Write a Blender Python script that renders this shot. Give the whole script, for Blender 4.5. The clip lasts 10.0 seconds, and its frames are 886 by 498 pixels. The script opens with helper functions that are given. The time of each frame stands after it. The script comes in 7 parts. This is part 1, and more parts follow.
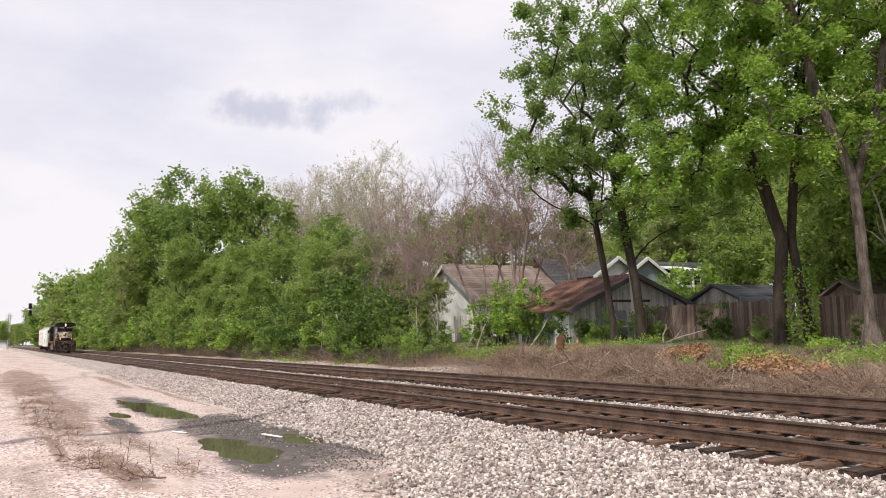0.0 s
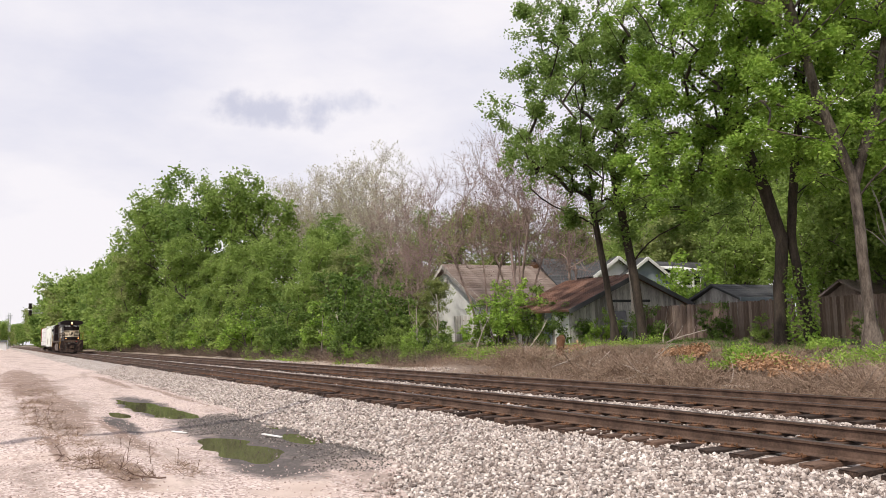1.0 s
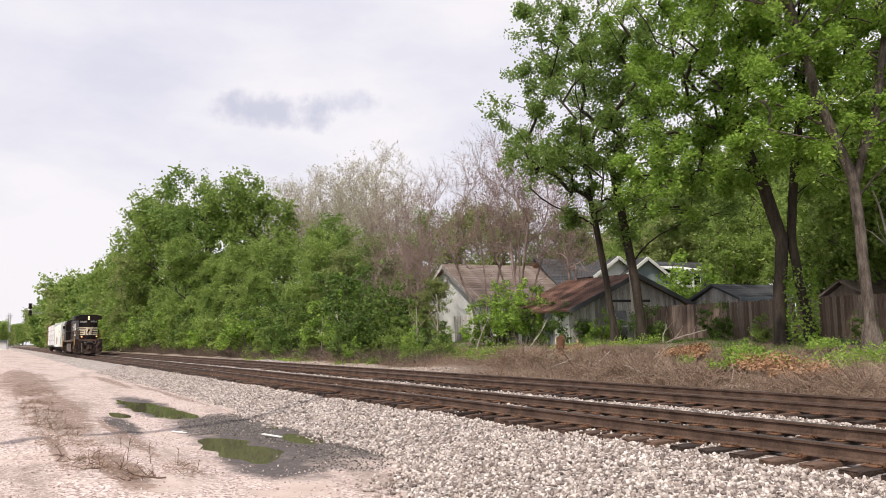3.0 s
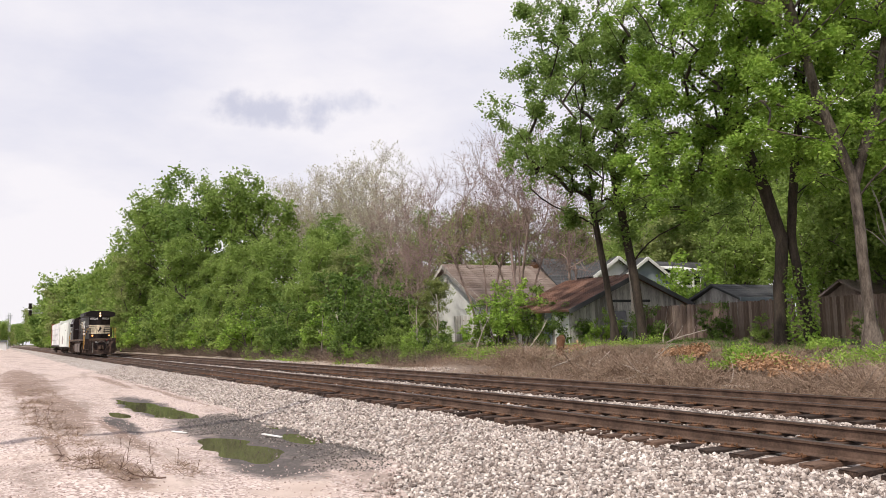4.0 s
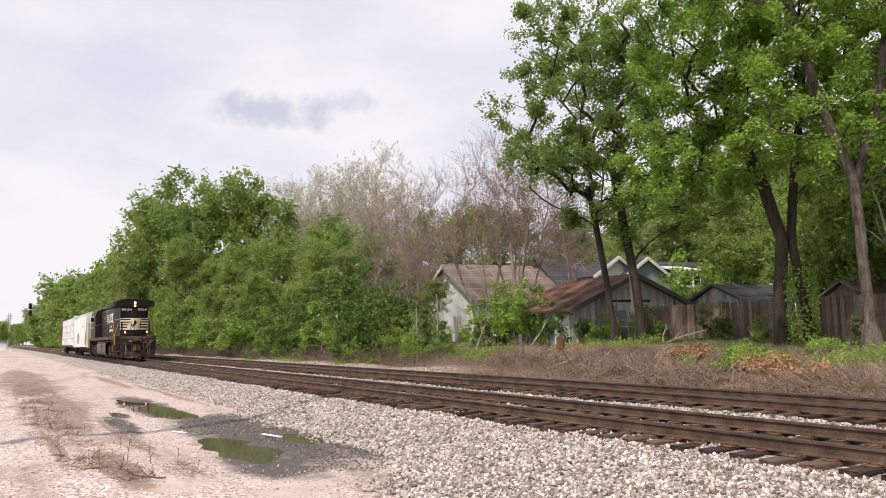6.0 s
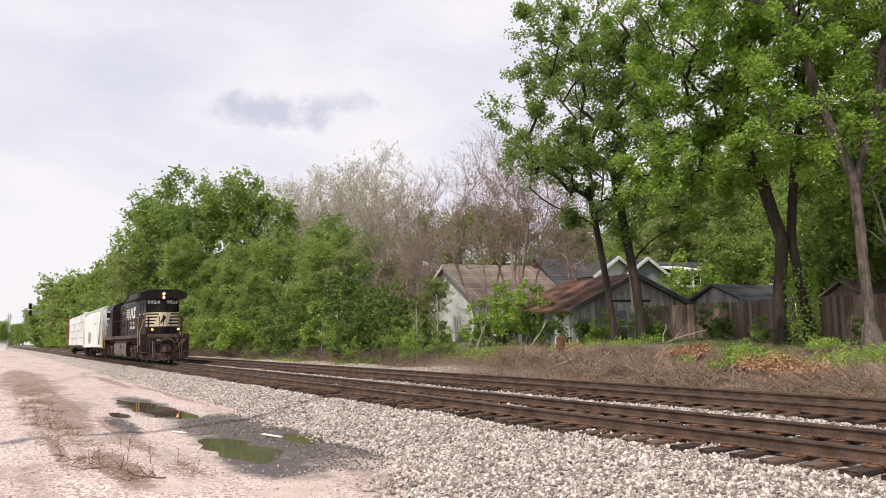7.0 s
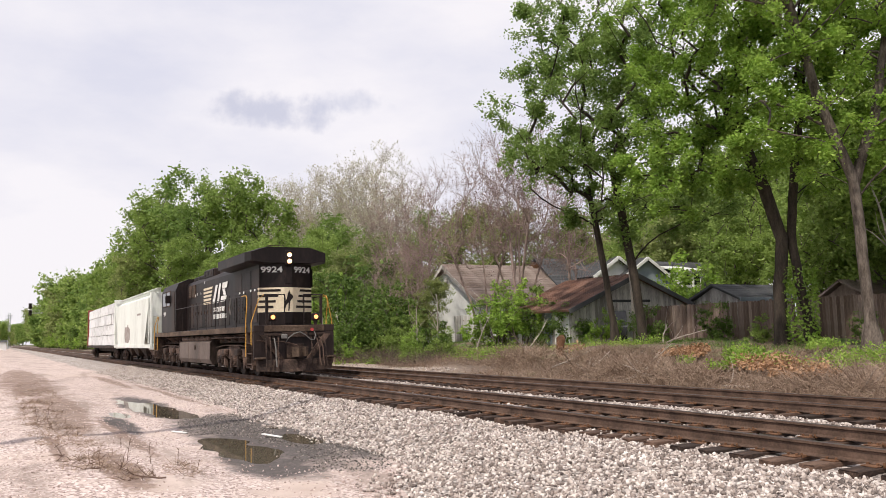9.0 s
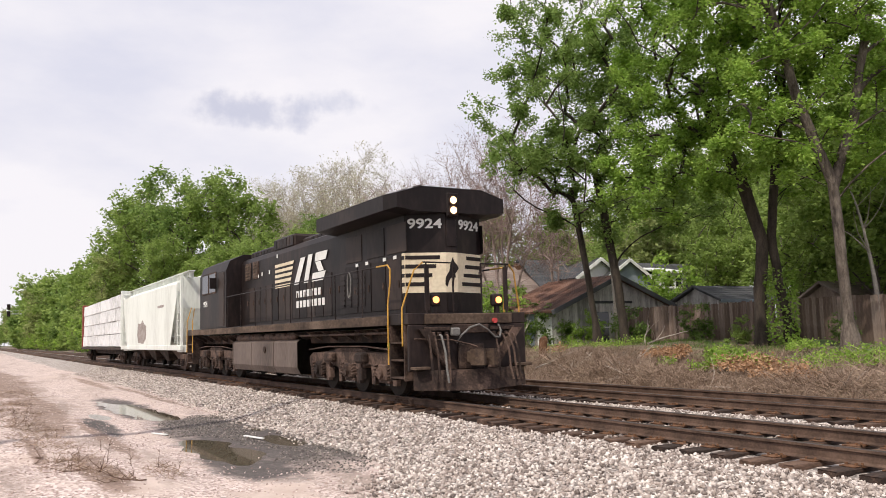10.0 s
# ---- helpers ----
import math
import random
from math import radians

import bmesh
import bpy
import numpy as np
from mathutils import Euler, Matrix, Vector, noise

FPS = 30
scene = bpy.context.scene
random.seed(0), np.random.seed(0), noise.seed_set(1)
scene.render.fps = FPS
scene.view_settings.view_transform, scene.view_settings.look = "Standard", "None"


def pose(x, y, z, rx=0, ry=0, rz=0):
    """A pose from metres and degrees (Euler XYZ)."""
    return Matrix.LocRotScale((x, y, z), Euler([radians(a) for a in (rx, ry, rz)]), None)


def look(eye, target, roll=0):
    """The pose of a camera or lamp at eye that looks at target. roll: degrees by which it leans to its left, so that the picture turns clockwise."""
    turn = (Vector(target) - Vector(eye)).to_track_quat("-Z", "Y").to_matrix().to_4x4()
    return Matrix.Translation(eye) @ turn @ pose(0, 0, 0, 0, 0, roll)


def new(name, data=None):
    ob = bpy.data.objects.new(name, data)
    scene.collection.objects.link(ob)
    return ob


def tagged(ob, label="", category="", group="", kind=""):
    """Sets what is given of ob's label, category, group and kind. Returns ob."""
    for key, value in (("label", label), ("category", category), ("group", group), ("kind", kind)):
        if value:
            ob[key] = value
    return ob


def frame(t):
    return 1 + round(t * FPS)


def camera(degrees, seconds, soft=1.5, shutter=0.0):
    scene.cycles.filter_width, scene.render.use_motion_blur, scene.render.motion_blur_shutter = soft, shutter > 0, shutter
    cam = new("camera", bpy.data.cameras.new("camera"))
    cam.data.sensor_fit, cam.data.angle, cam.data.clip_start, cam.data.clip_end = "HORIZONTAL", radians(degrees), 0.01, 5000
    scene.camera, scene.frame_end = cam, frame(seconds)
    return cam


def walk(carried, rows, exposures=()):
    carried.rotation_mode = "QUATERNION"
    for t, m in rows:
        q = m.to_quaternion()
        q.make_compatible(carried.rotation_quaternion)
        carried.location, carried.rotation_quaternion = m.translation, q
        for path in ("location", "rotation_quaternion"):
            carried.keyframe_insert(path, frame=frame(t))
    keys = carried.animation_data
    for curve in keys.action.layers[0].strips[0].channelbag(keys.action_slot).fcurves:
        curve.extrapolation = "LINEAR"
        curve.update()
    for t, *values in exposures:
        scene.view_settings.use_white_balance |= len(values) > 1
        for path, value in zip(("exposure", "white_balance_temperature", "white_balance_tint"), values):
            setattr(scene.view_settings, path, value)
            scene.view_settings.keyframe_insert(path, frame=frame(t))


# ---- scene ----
# camera: stands still beside the track, begins to pan after the train at the very end
cam = camera(56.93, 10.0, soft=0.8, shutter=0.12)
EYE = Vector((0.0, 0.0, 1.3686))
AHEAD = Vector((-0.873435, 0.475773, 0.103684))


def aim(turn, tilt=0.0):
    d = Matrix.Rotation(radians(-turn), 3, "Z") @ AHEAD
    d = Vector((d.x, d.y, d.z + math.tan(radians(tilt))))
    return look(EYE, EYE + d * 50, -1.435)


walk(cam, [(0.0, aim(0)), (9.7, aim(0)), (9.8, aim(-0.05)), (9.9, aim(0.29, 0.03)), (10.0, aim(1.19, 0.05))],
     exposures=[(0.0, 0.0), (10.0, 0.0)])

# ---- world and sun ----
SUN_FROM = Vector((0.29, -0.52, 0.80)).normalized()
world = bpy.data.worlds.new("sky")
scene.world = world
world.use_nodes = True
wn, wl = world.node_tree.nodes, world.node_tree.links
wn.clear()


def wnode(kind, **sets):
    n = wn.new(kind)
    for key, value in sets.items():
        n.inputs[key.replace("_", " ")].default_value = value
    return n


w_out = wn.new("ShaderNodeOutputWorld")
sky_tex = wn.new("ShaderNodeTexSky")
sky_tex.sky_type = "NISHITA"
sky_tex.sun_disc = False
sky_tex.sun_elevation = math.asin(SUN_FROM.z)
sky_tex.sun_rotation = math.atan2(SUN_FROM.x, SUN_FROM.y)
sky_tex.dust_density = 3.0
w_co = wn.new("ShaderNodeTexCoord")
w_map = wn.new("ShaderNodeMapping")
w_map.inputs["Scale"].default_value = (1.0, 1.0, 2.6)
wl.new(w_co.outputs["Generated"], w_map.inputs["Vector"])
w_noise = wnode("ShaderNodeTexNoise", Scale=2.6, Detail=7.0, Roughness=0.55)
wl.new(w_map.outputs[0], w_noise.inputs["Vector"])
w_ramp = wn.new("ShaderNodeValToRGB")
w_ramp.color_ramp.elements[0].position, w_ramp.color_ramp.elements[0].color = 0.33, (0.79, 0.785, 0.90, 1)
w_ramp.color_ramp.elements[1].position, w_ramp.color_ramp.elements[1].color = 0.60, (1.0, 0.96, 1.0, 1)
wl.new(w_noise.outputs["Fac"], w_ramp.inputs[0])


def cloud_patch(before, centre, wide, high, depth, colour):
    """One loose grey cloud of the sky, round a direction, with a torn outline."""
    side = Vector((0, 0, 1)).cross(centre).normalized()
    top = Vector(centre).cross(side).normalized()
    warp = wnode("ShaderNodeTexNoise", Scale=22.0, Detail=5.0, Roughness=0.6)
    wl.new(w_co.outputs["Generated"], warp.inputs["Vector"])
    terms = []
    for axis, size in ((side, wide), (top, high)):
        dot = wn.new("ShaderNodeVectorMath")
        dot.operation = "DOT_PRODUCT"
        wl.new(w_co.outputs["Generated"], dot.inputs[0])
        dot.inputs[1].default_value = axis / size
        sq = wn.new("ShaderNodeMath")
        sq.operation = "POWER"
        ab = wn.new("ShaderNodeMath")
        ab.operation = "ABSOLUTE"
        wl.new(dot.outputs["Value"], ab.inputs[0])
        wl.new(ab.outputs[0], sq.inputs[0])
        sq.inputs[1].default_value = 2.0
        terms.append(sq)
    total = wn.new("ShaderNodeMath")
    total.operation = "ADD"
    wl.new(terms[0].outputs[0], total.inputs[0])
    wl.new(terms[1].outputs[0], total.inputs[1])
    shift = wn.new("ShaderNodeMath")
    shift.operation = "MULTIPLY_ADD"
    wl.new(warp.outputs["Fac"], shift.inputs[0])
    shift.inputs[1].default_value = 5.0
    wl.new(total.outputs[0], shift.inputs[2])
    rng = wn.new("ShaderNodeMapRange")
    rng.interpolation_type = "SMOOTHSTEP"
    rng.inputs["From Min"].default_value, rng.inputs["From Max"].default_value = 2.1, 4.1
    rng.inputs["To Min"].default_value, rng.inputs["To Max"].default_value = depth, 0.0
    wl.new(shift.outputs[0], rng.inputs["Value"])
    front = wn.new("ShaderNodeVectorMath")
    front.operation = "DOT_PRODUCT"
    wl.new(w_co.outputs["Generated"], front.inputs[0])
    front.inputs[1].default_value = centre
    gate = wn.new("ShaderNodeMath")
    gate.operation = "GREATER_THAN"
    wl.new(front.outputs["Value"], gate.inputs[0])
    gate.inputs[1].default_value = 0.0
    fac = wn.new("ShaderNodeMath")
    fac.operation = "MULTIPLY"
    wl.new(rng.outputs[0], fac.inputs[0])
    wl.new(gate.outputs[0], fac.inputs[1])
    mix = wn.new("ShaderNodeMixRGB")
    wl.new(fac.outputs[0], mix.inputs[0])
    wl.new(before, mix.inputs[1])
    mix.inputs[2].default_value = colour
    return mix.outputs[0]


cloud = cloud_patch(w_ramp.outputs[0], Vector((-0.9218, 0.2795, 0.2685)).normalized(), 0.078, 0.021, 0.8, (0.60, 0.61, 0.75, 1))
cloud = cloud_patch(cloud, Vector((-0.8892, 0.3631, 0.2784)).normalized(), 0.046, 0.016, 0.7, (0.66, 0.67, 0.80, 1))
bg_cloud = wnode("ShaderNodeBackground", Strength=1.0)
bg_sky = wnode("ShaderNodeBackground", Strength=0.10)
wl.new(cloud, bg_cloud.inputs["Color"])
wl.new(sky_tex.outputs[0], bg_sky.inputs["Color"])
w_mix = wn.new("ShaderNodeMixShader")
w_mix.inputs[0].default_value = 0.93
wl.new(bg_sky.outputs[0], w_mix.inputs[1])
wl.new(bg_cloud.outputs[0], w_mix.inputs[2])
wl.new(w_mix.outputs[0], w_out.inputs["Surface"])

sun_data = bpy.data.lights.new("sun", "SUN")
sun_data.energy, sun_data.angle, sun_data.color = 3.5, radians(1.2), (1.0, 0.92, 0.80)
sun = new("sun", sun_data)
sun.matrix_world = look((0, 0, 60), Vector((0, 0, 60)) - SUN_FROM)

# ---- materials ----


def mat(name, colours, rough=0.8, metal=0.0, scale=4.0, fine=40.0, bump=0.2, bump_size=0.01, spread=0.0, stretch=(1, 1, 1), island=0.0, translucent=0.0, stops=(0.35, 0.65), spec=0.4, grime=None):
    """A surface whose colour wanders between the given ones by noise at two scales, with relief; spread: variation from object to object, island: from piece to piece."""
    m = bpy.data.materials.new(name)
    m.use_nodes = True
    nt, n, l = m.node_tree, m.node_tree.nodes, m.node_tree.links
    b = n["Principled BSDF"]
    co = n.new("ShaderNodeTexCoord")
    mp = n.new("ShaderNodeMapping")
    mp.inputs["Scale"].default_value = stretch
    l.new(co.outputs["Object"], mp.inputs["Vector"])
    big, small = n.new("ShaderNodeTexNoise"), n.new("ShaderNodeTexNoise")
    big.inputs["Scale"].default_value, big.inputs["Detail"].default_value = scale, 5.0
    small.inputs["Scale"].default_value, small.inputs["Detail"].default_value = fine, 4.0
    for t in (big, small):
        l.new(mp.outputs[0], t.inputs["Vector"])
    mx = n.new("ShaderNodeMath")
    mx.operation = "MULTIPLY_ADD"
    l.new(small.outputs["Fac"], mx.inputs[0])
    mx.inputs[1].default_value = 0.45
    half = n.new("ShaderNodeMath")
    half.operation = "MULTIPLY_ADD"
    half.inputs[1].default_value, half.inputs[2].default_value = 0.75, -0.10
    l.new(big.outputs["Fac"], half.inputs[0])
    l.new(half.outputs[0], mx.inputs[2])
    fac = mx.outputs[0]
    for amount, source in ((spread, "ShaderNodeObjectInfo"), (island, "ShaderNodeNewGeometry")):
        if amount:
            src = n.new(source)
            add = n.new("ShaderNodeMath")
            add.operation = "MULTIPLY_ADD"
            l.new(src.outputs["Random" if source == "ShaderNodeObjectInfo" else "Random Per Island"], add.inputs[0])
            add.inputs[1].default_value = amount
            sub = n.new("ShaderNodeMath")
            sub.operation = "SUBTRACT"
            l.new(fac, sub.inputs[0])
            sub.inputs[1].default_value = amount / 2
            l.new(sub.outputs[0], add.inputs[2])
            fac = add.outputs[0]
    ramp = n.new("ShaderNodeValToRGB")
    el = ramp.color_ramp.elements
    el[0].position, el[0].color = stops[0], (*colours[0], 1)
    el[1].position, el[1].color = stops[1], (*colours[-1], 1)
    for i, col in enumerate(colours[1:-1]):
        e = el.new(stops[0] + (stops[1] - stops[0]) * (i + 1) / (len(colours) - 1))
        e.color = (*col, 1)
    l.new(fac, ramp.inputs[0])
    colour = ramp.outputs[0]
    if grime:
        g = n.new("ShaderNodeTexNoise")
        g.inputs["Scale"].default_value, g.inputs["Detail"].default_value = grime[1], 6.0
        l.new(mp.outputs[0], g.inputs["Vector"])
        gr = n.new("ShaderNodeMapRange")
        gr.inputs["From Min"].default_value, gr.inputs["From Max"].default_value = grime[2], grime[2] + 0.2
        l.new(g.outputs["Fac"], gr.inputs["Value"])
        gm = n.new("ShaderNodeMixRGB")
        l.new(gr.outputs[0], gm.inputs[0])
        l.new(colour, gm.inputs[1])
        gm.inputs[2].default_value = (*grime[0], 1)
        colour = gm.outputs[0]
    l.new(colour, b.inputs["Base Color"])
    b.inputs["Roughness"].default_value, b.inputs["Metallic"].default_value = rough, metal
    b.inputs["Specular IOR Level"].default_value = spec
    if bump:
        bp = n.new("ShaderNodeBump")
        bp.inputs["Strength"].default_value, bp.inputs["Distance"].default_value = bump, bump_size
        l.new(small.outputs["Fac"], bp.inputs["Height"])
        l.new(bp.outputs[0], b.inputs["Normal"])
    if translucent:
        tr = n.new("ShaderNodeBsdfTranslucent")
        l.new(colour, tr.inputs["Color"])
        ms = n.new("ShaderNodeMixShader")
        ms.inputs[0].default_value = translucent
        l.new(b.outputs[0], ms.inputs[1])
        l.new(tr.outputs[0], ms.inputs[2])
        l.new(ms.outputs[0], n["Material Output"].inputs["Surface"])
    return m


def glow(name, colour, strength):
    m = bpy.data.materials.new(name)
    m.use_nodes = True
    b = m.node_tree.nodes["Principled BSDF"]
    b.inputs["Base Color"].default_value = (*colour, 1)
    b.inputs["Emission Color"].default_value = (*colour, 1)
    b.inputs["Emission Strength"].default_value = strength
    return m


# ---- mesh tools ----


class Shape:
    """Collects corners and faces of one mesh."""

    def __init__(self):
        self.v, self.f = [], []

    def add(self, verts, faces, m=None):
        k = len(self.v)
        self.v += [tuple(m @ Vector(q)) if m else tuple(q) for q in verts]
        self.f += [tuple(i + k for i in f) for f in faces]
        return self

    def box(self, a, b, bevel=0.0, m=None):
        """A block between two corners, its twelve edges cut back by bevel."""
        a, b = [min(p, q) for p, q in zip(a, b)], [max(p, q) for p, q in zip(a, b)]
        if not bevel:
            v = [(x, y, z) for z in (a[2], b[2]) for y in (a[1], b[1]) for x in (a[0], b[0])]
            return self.add(v, [(0, 2, 3, 1), (4, 5, 7, 6), (0, 1, 5, 4), (2, 6, 7, 3), (0, 4, 6, 2), (1, 3, 7, 5)], m)
        bm = bmesh.new()
        bmesh.ops.create_cube(bm, size=1.0)
        for q in bm.verts:
            q.co = Vector([(a[i] + b[i]) / 2 + q.co[i] * (b[i] - a[i]) for i in range(3)])
        bmesh.ops.bevel(bm, geom=bm.edges[:], offset=bevel, segments=1, affect="EDGES")
        bm.verts.index_update()
        v, f = [q.co[:] for q in bm.verts], [[q.index for q in g.verts] for g in bm.faces]
        bm.free()
        return self.add(v, f, m)

    def prism(self, profile, axis, lo, hi, m=None):
        """A profile of (p, q) swept along axis 'x', 'y' or 'z'."""
        n = len(profile)
        put = {"x": lambda p, q, s: (s, p, q), "y": lambda p, q, s: (p, s, q), "z": lambda p, q, s: (p, q, s)}[axis]
        v = [put(p, q, s) for s in (lo, hi) for p, q in profile]
        f = [tuple(range(n))[::-1], tuple(range(n, 2 * n))] + [(i, (i + 1) % n, n + (i + 1) % n, n + i) for i in range(n)]
        return self.add(v, f, m)

    def tube(self, points, radii, sides=8, cap=True):
        pts = [Vector(q) for q in points]
        radii = [float(q) for q in radii] if hasattr(radii, "__len__") else [radii] * len(pts)
        v, f = [], []
        ref = Vector((0.3, 0.5, 0.81))
        for i, q in enumerate(pts):
            d = (pts[min(i + 1, len(pts) - 1)] - pts[max(i - 1, 0)]).normalized()
            s = d.cross(ref)
            s = s.normalized() if s.length > 0.05 else d.cross(Vector((1, 0, 0))).normalized()
            u = d.cross(s)
            for k in range(sides):
                a = 2 * math.pi * k / sides
                v.append(q + radii[i] * (math.cos(a) * s + math.sin(a) * u))
        for i in range(len(pts) - 1):
            for k in range(sides):
                f.append((i * sides + k, i * sides + (k + 1) % sides, (i + 1) * sides + (k + 1) % sides, (i + 1) * sides + k))
        if cap:
            f += [tuple(range(sides))[::-1], tuple(range((len(pts) - 1) * sides, len(pts) * sides))]
        return self.add(v, f)

    def disc(self, centre, axis, radius, depth, sides=20):
        c, a = Vector(centre), Vector(axis).normalized()
        return self.tube([c - a * depth / 2, c + a * depth / 2], [radius, radius], sides)

    def mesh(self, name, material, smooth=False):
        me = bpy.data.meshes.new(name)
        me.from_pydata(self.v, [], self.f)
        me.validate()
        bm = bmesh.new()
        bm.from_mesh(me)
        bmesh.ops.recalc_face_normals(bm, faces=bm.faces[:])
        bm.to_mesh(me)
        bm.free()
        for one in material if isinstance(material, (list, tuple)) else [material]:
            me.materials.append(one)
        if smooth:
            me.shade_smooth()
        return me


def part(name, shape, material, parent, label="", smooth=False):
    """Links a shape as one mesh object under a thing or a part."""
    ob = new(name, shape.mesh(name, material, smooth) if isinstance(shape, Shape) else shape)
    ob.parent = parent
    return tagged(ob, label)


def thing(name, at, label, category, group="", kind=""):
    ob = new(name)
    ob.empty_display_size = 0.3
    ob.matrix_world = at if isinstance(at, Matrix) else pose(*at)
    return tagged(ob, label, category, group, kind)


def solid(name, shape, material, at, label, category, group="", kind="", smooth=False):
    """A thing of one mesh."""
    ob = new(name, shape.mesh(name, material, smooth) if isinstance(shape, Shape) else shape)
    ob.matrix_world = at if isinstance(at, Matrix) else pose(*at)
    return tagged(ob, label, category, group, kind)


def bulk(name, verts, faces, material):
    """A large mesh from arrays of corners and of triangles or quads."""
    me = bpy.data.meshes.new(name)
    nv, (nf, k) = len(verts), faces.shape
    me.vertices.add(nv)
    me.vertices.foreach_set("co", np.asarray(verts, np.float32).ravel())
    me.loops.add(nf * k)
    me.loops.foreach_set("vertex_index", np.asarray(faces, np.int32).ravel())
    me.polygons.add(nf)
    me.polygons.foreach_set("loop_start", np.arange(nf, dtype=np.int32) * k)
    me.update(calc_edges=True)
    for one in material if isinstance(material, (list, tuple)) else [material]:
        me.materials.append(one)
    return me

rng = np.random.default_rng(7)

STEEL_SIDE = mat("rusty_rail_steel", [(0.055, 0.033, 0.024), (0.10, 0.062, 0.045), (0.15, 0.095, 0.07)], rough=0.8, metal=0.15, scale=3, fine=30, bump=0.3, bump_size=0.004)
STEEL_TOP = mat("polished_rail_head", [(0.06, 0.045, 0.043), (0.12, 0.095, 0.09)], rough=0.4, metal=0.5, scale=2, fine=25, bump=0.05, stretch=(0.15, 4, 1))
TIE_WOOD = mat("creosoted_tie_wood", [(0.03, 0.019, 0.015), (0.075, 0.045, 0.033), (0.15, 0.092, 0.065)], rough=0.9, scale=2.5, fine=22, bump=0.6, bump_size=0.015, spread=0.35, stretch=(3.0, 0.6, 2.0))
RUST = mat("orange_rust", [(0.085, 0.042, 0.024), (0.19, 0.095, 0.05)], rough=0.9, scale=6, fine=45, bump=0.3, bump_size=0.004)
STONE = mat("ballast_stone", [(0.11, 0.088, 0.08), (0.32, 0.262, 0.235), (0.51, 0.44, 0.405), (0.78, 0.715, 0.675)], rough=0.85, scale=3, fine=30, bump=0.2, island=0.85, stops=(0.05, 0.95))
PEBBLE = mat("road_gravel_stone", [(0.25, 0.18, 0.16), (0.52, 0.41, 0.375), (0.74, 0.64, 0.605)], rough=0.9, scale=3, fine=30, bump=0.15, island=0.8, stops=(0.05, 0.95))


# ---- ground ----
PUDDLES = ((-26.6, 3.95, 3.7, 0.50, 0.05), (-24.2, 2.95, 1.0, 0.2, 0.05), (-15.3, 3.8, 2.0, 0.42, 0.02), (-15.8, 5.3, 0.9, 0.28, 0.0), (-18.4, 5.5, 0.8, 0.2, 0.05))
WATER_Z = -0.612


def step(a, b, x):
    t = np.clip((x - a) / (b - a), 0, 1)
    return t * t * (3 - 2 * t)


def wave(x, y, size, seed):
    """Smooth value noise between -1 and 1 on a lattice of that size."""
    g = np.random.default_rng(seed).uniform(-1, 1, (256, 256))
    u, v = x / size, y / size
    i, j = np.floor(u).astype(int), np.floor(v).astype(int)
    fu, fv = u - i, v - j
    fu, fv = fu * fu * (3 - 2 * fu), fv * fv * (3 - 2 * fv)
    i0, i1, j0, j1 = i % 256, (i + 1) % 256, j % 256, (j + 1) % 256
    return (g[i0, j0] * (1 - fu) + g[i1, j0] * fu) * (1 - fv) + (g[i0, j1] * (1 - fu) + g[i1, j1] * fu) * fv


def ground_height(x, y):
    x, y = np.asarray(x, float), np.asarray(y, float)
    z = np.full(np.broadcast(x, y).shape, -0.57)
    # low gravel berm on the near side of the lane
    berm = step(3.2, 0.6, y + 0.35 * wave(x, y, 3.0, 1)) * step(-6.5, -12.0, x)
    z = z + berm * (0.20 + 0.08 * wave(x, y, 1.3, 2) + 0.03 * wave(x, y, 0.45, 9))
    z = z + 0.02 * wave(x, y, 2.2, 3) + 0.012 * wave(x, y, 0.6, 4)
    # wheel ruts
    for yr in (3.0, 4.7):
        z = z - 0.012 * np.exp(-((y - yr - 0.25 * wave(x, x * 0, 9.0, 5)) / 0.28) ** 2)
    for px, py, a, b, s in PUDDLES:
        yy = y - py - s * (x - px)
        q = ((x - px) / a) ** 2 + (yy / b) ** 2
        z = z - 0.075 * np.exp(-q * 0.55)
    # bed of the ballast
    z = np.where((y > 5.6) & (y < 17.0), np.minimum(z, -0.62), z)
    # bank beyond the far track
    rise = step(16.0, 25.0, y + 0.8 * wave(x, y, 4.0, 6))
    z = z + rise * (1.22 + 0.16 * wave(x, y, 2.5, 7) + 0.10 * wave(x, y, 0.8, 8))
    z = z + step(60, 400, y) * 0.5
    return z


def lines(*runs):
    out = []
    for a, b, n in runs:
        out += list(np.linspace(a, b, n, endpoint=False))
    return np.array(out + [runs[-1][1]])


gx = lines((-3000, -400, 20), (-400, -150, 30), (-150, -60, 60), (-60, -32, 90), (-32, -5, 200), (-5, 20, 20), (20, 800, 20))
gy = lines((-1500, -40, 12), (-40, -4, 20), (-4, 7, 80), (7, 15, 8), (15, 30, 60), (30, 80, 30), (80, 2500, 24))
GX, GY = np.meshgrid(gx, gy, indexing="ij")
GZ = ground_height(GX, GY)
nx, ny = GX.shape
idx = np.arange(nx * ny).reshape(nx, ny)
quads = np.stack([idx[:-1, :-1], idx[1:, :-1], idx[1:, 1:], idx[:-1, 1:]], -1).reshape(-1, 4)


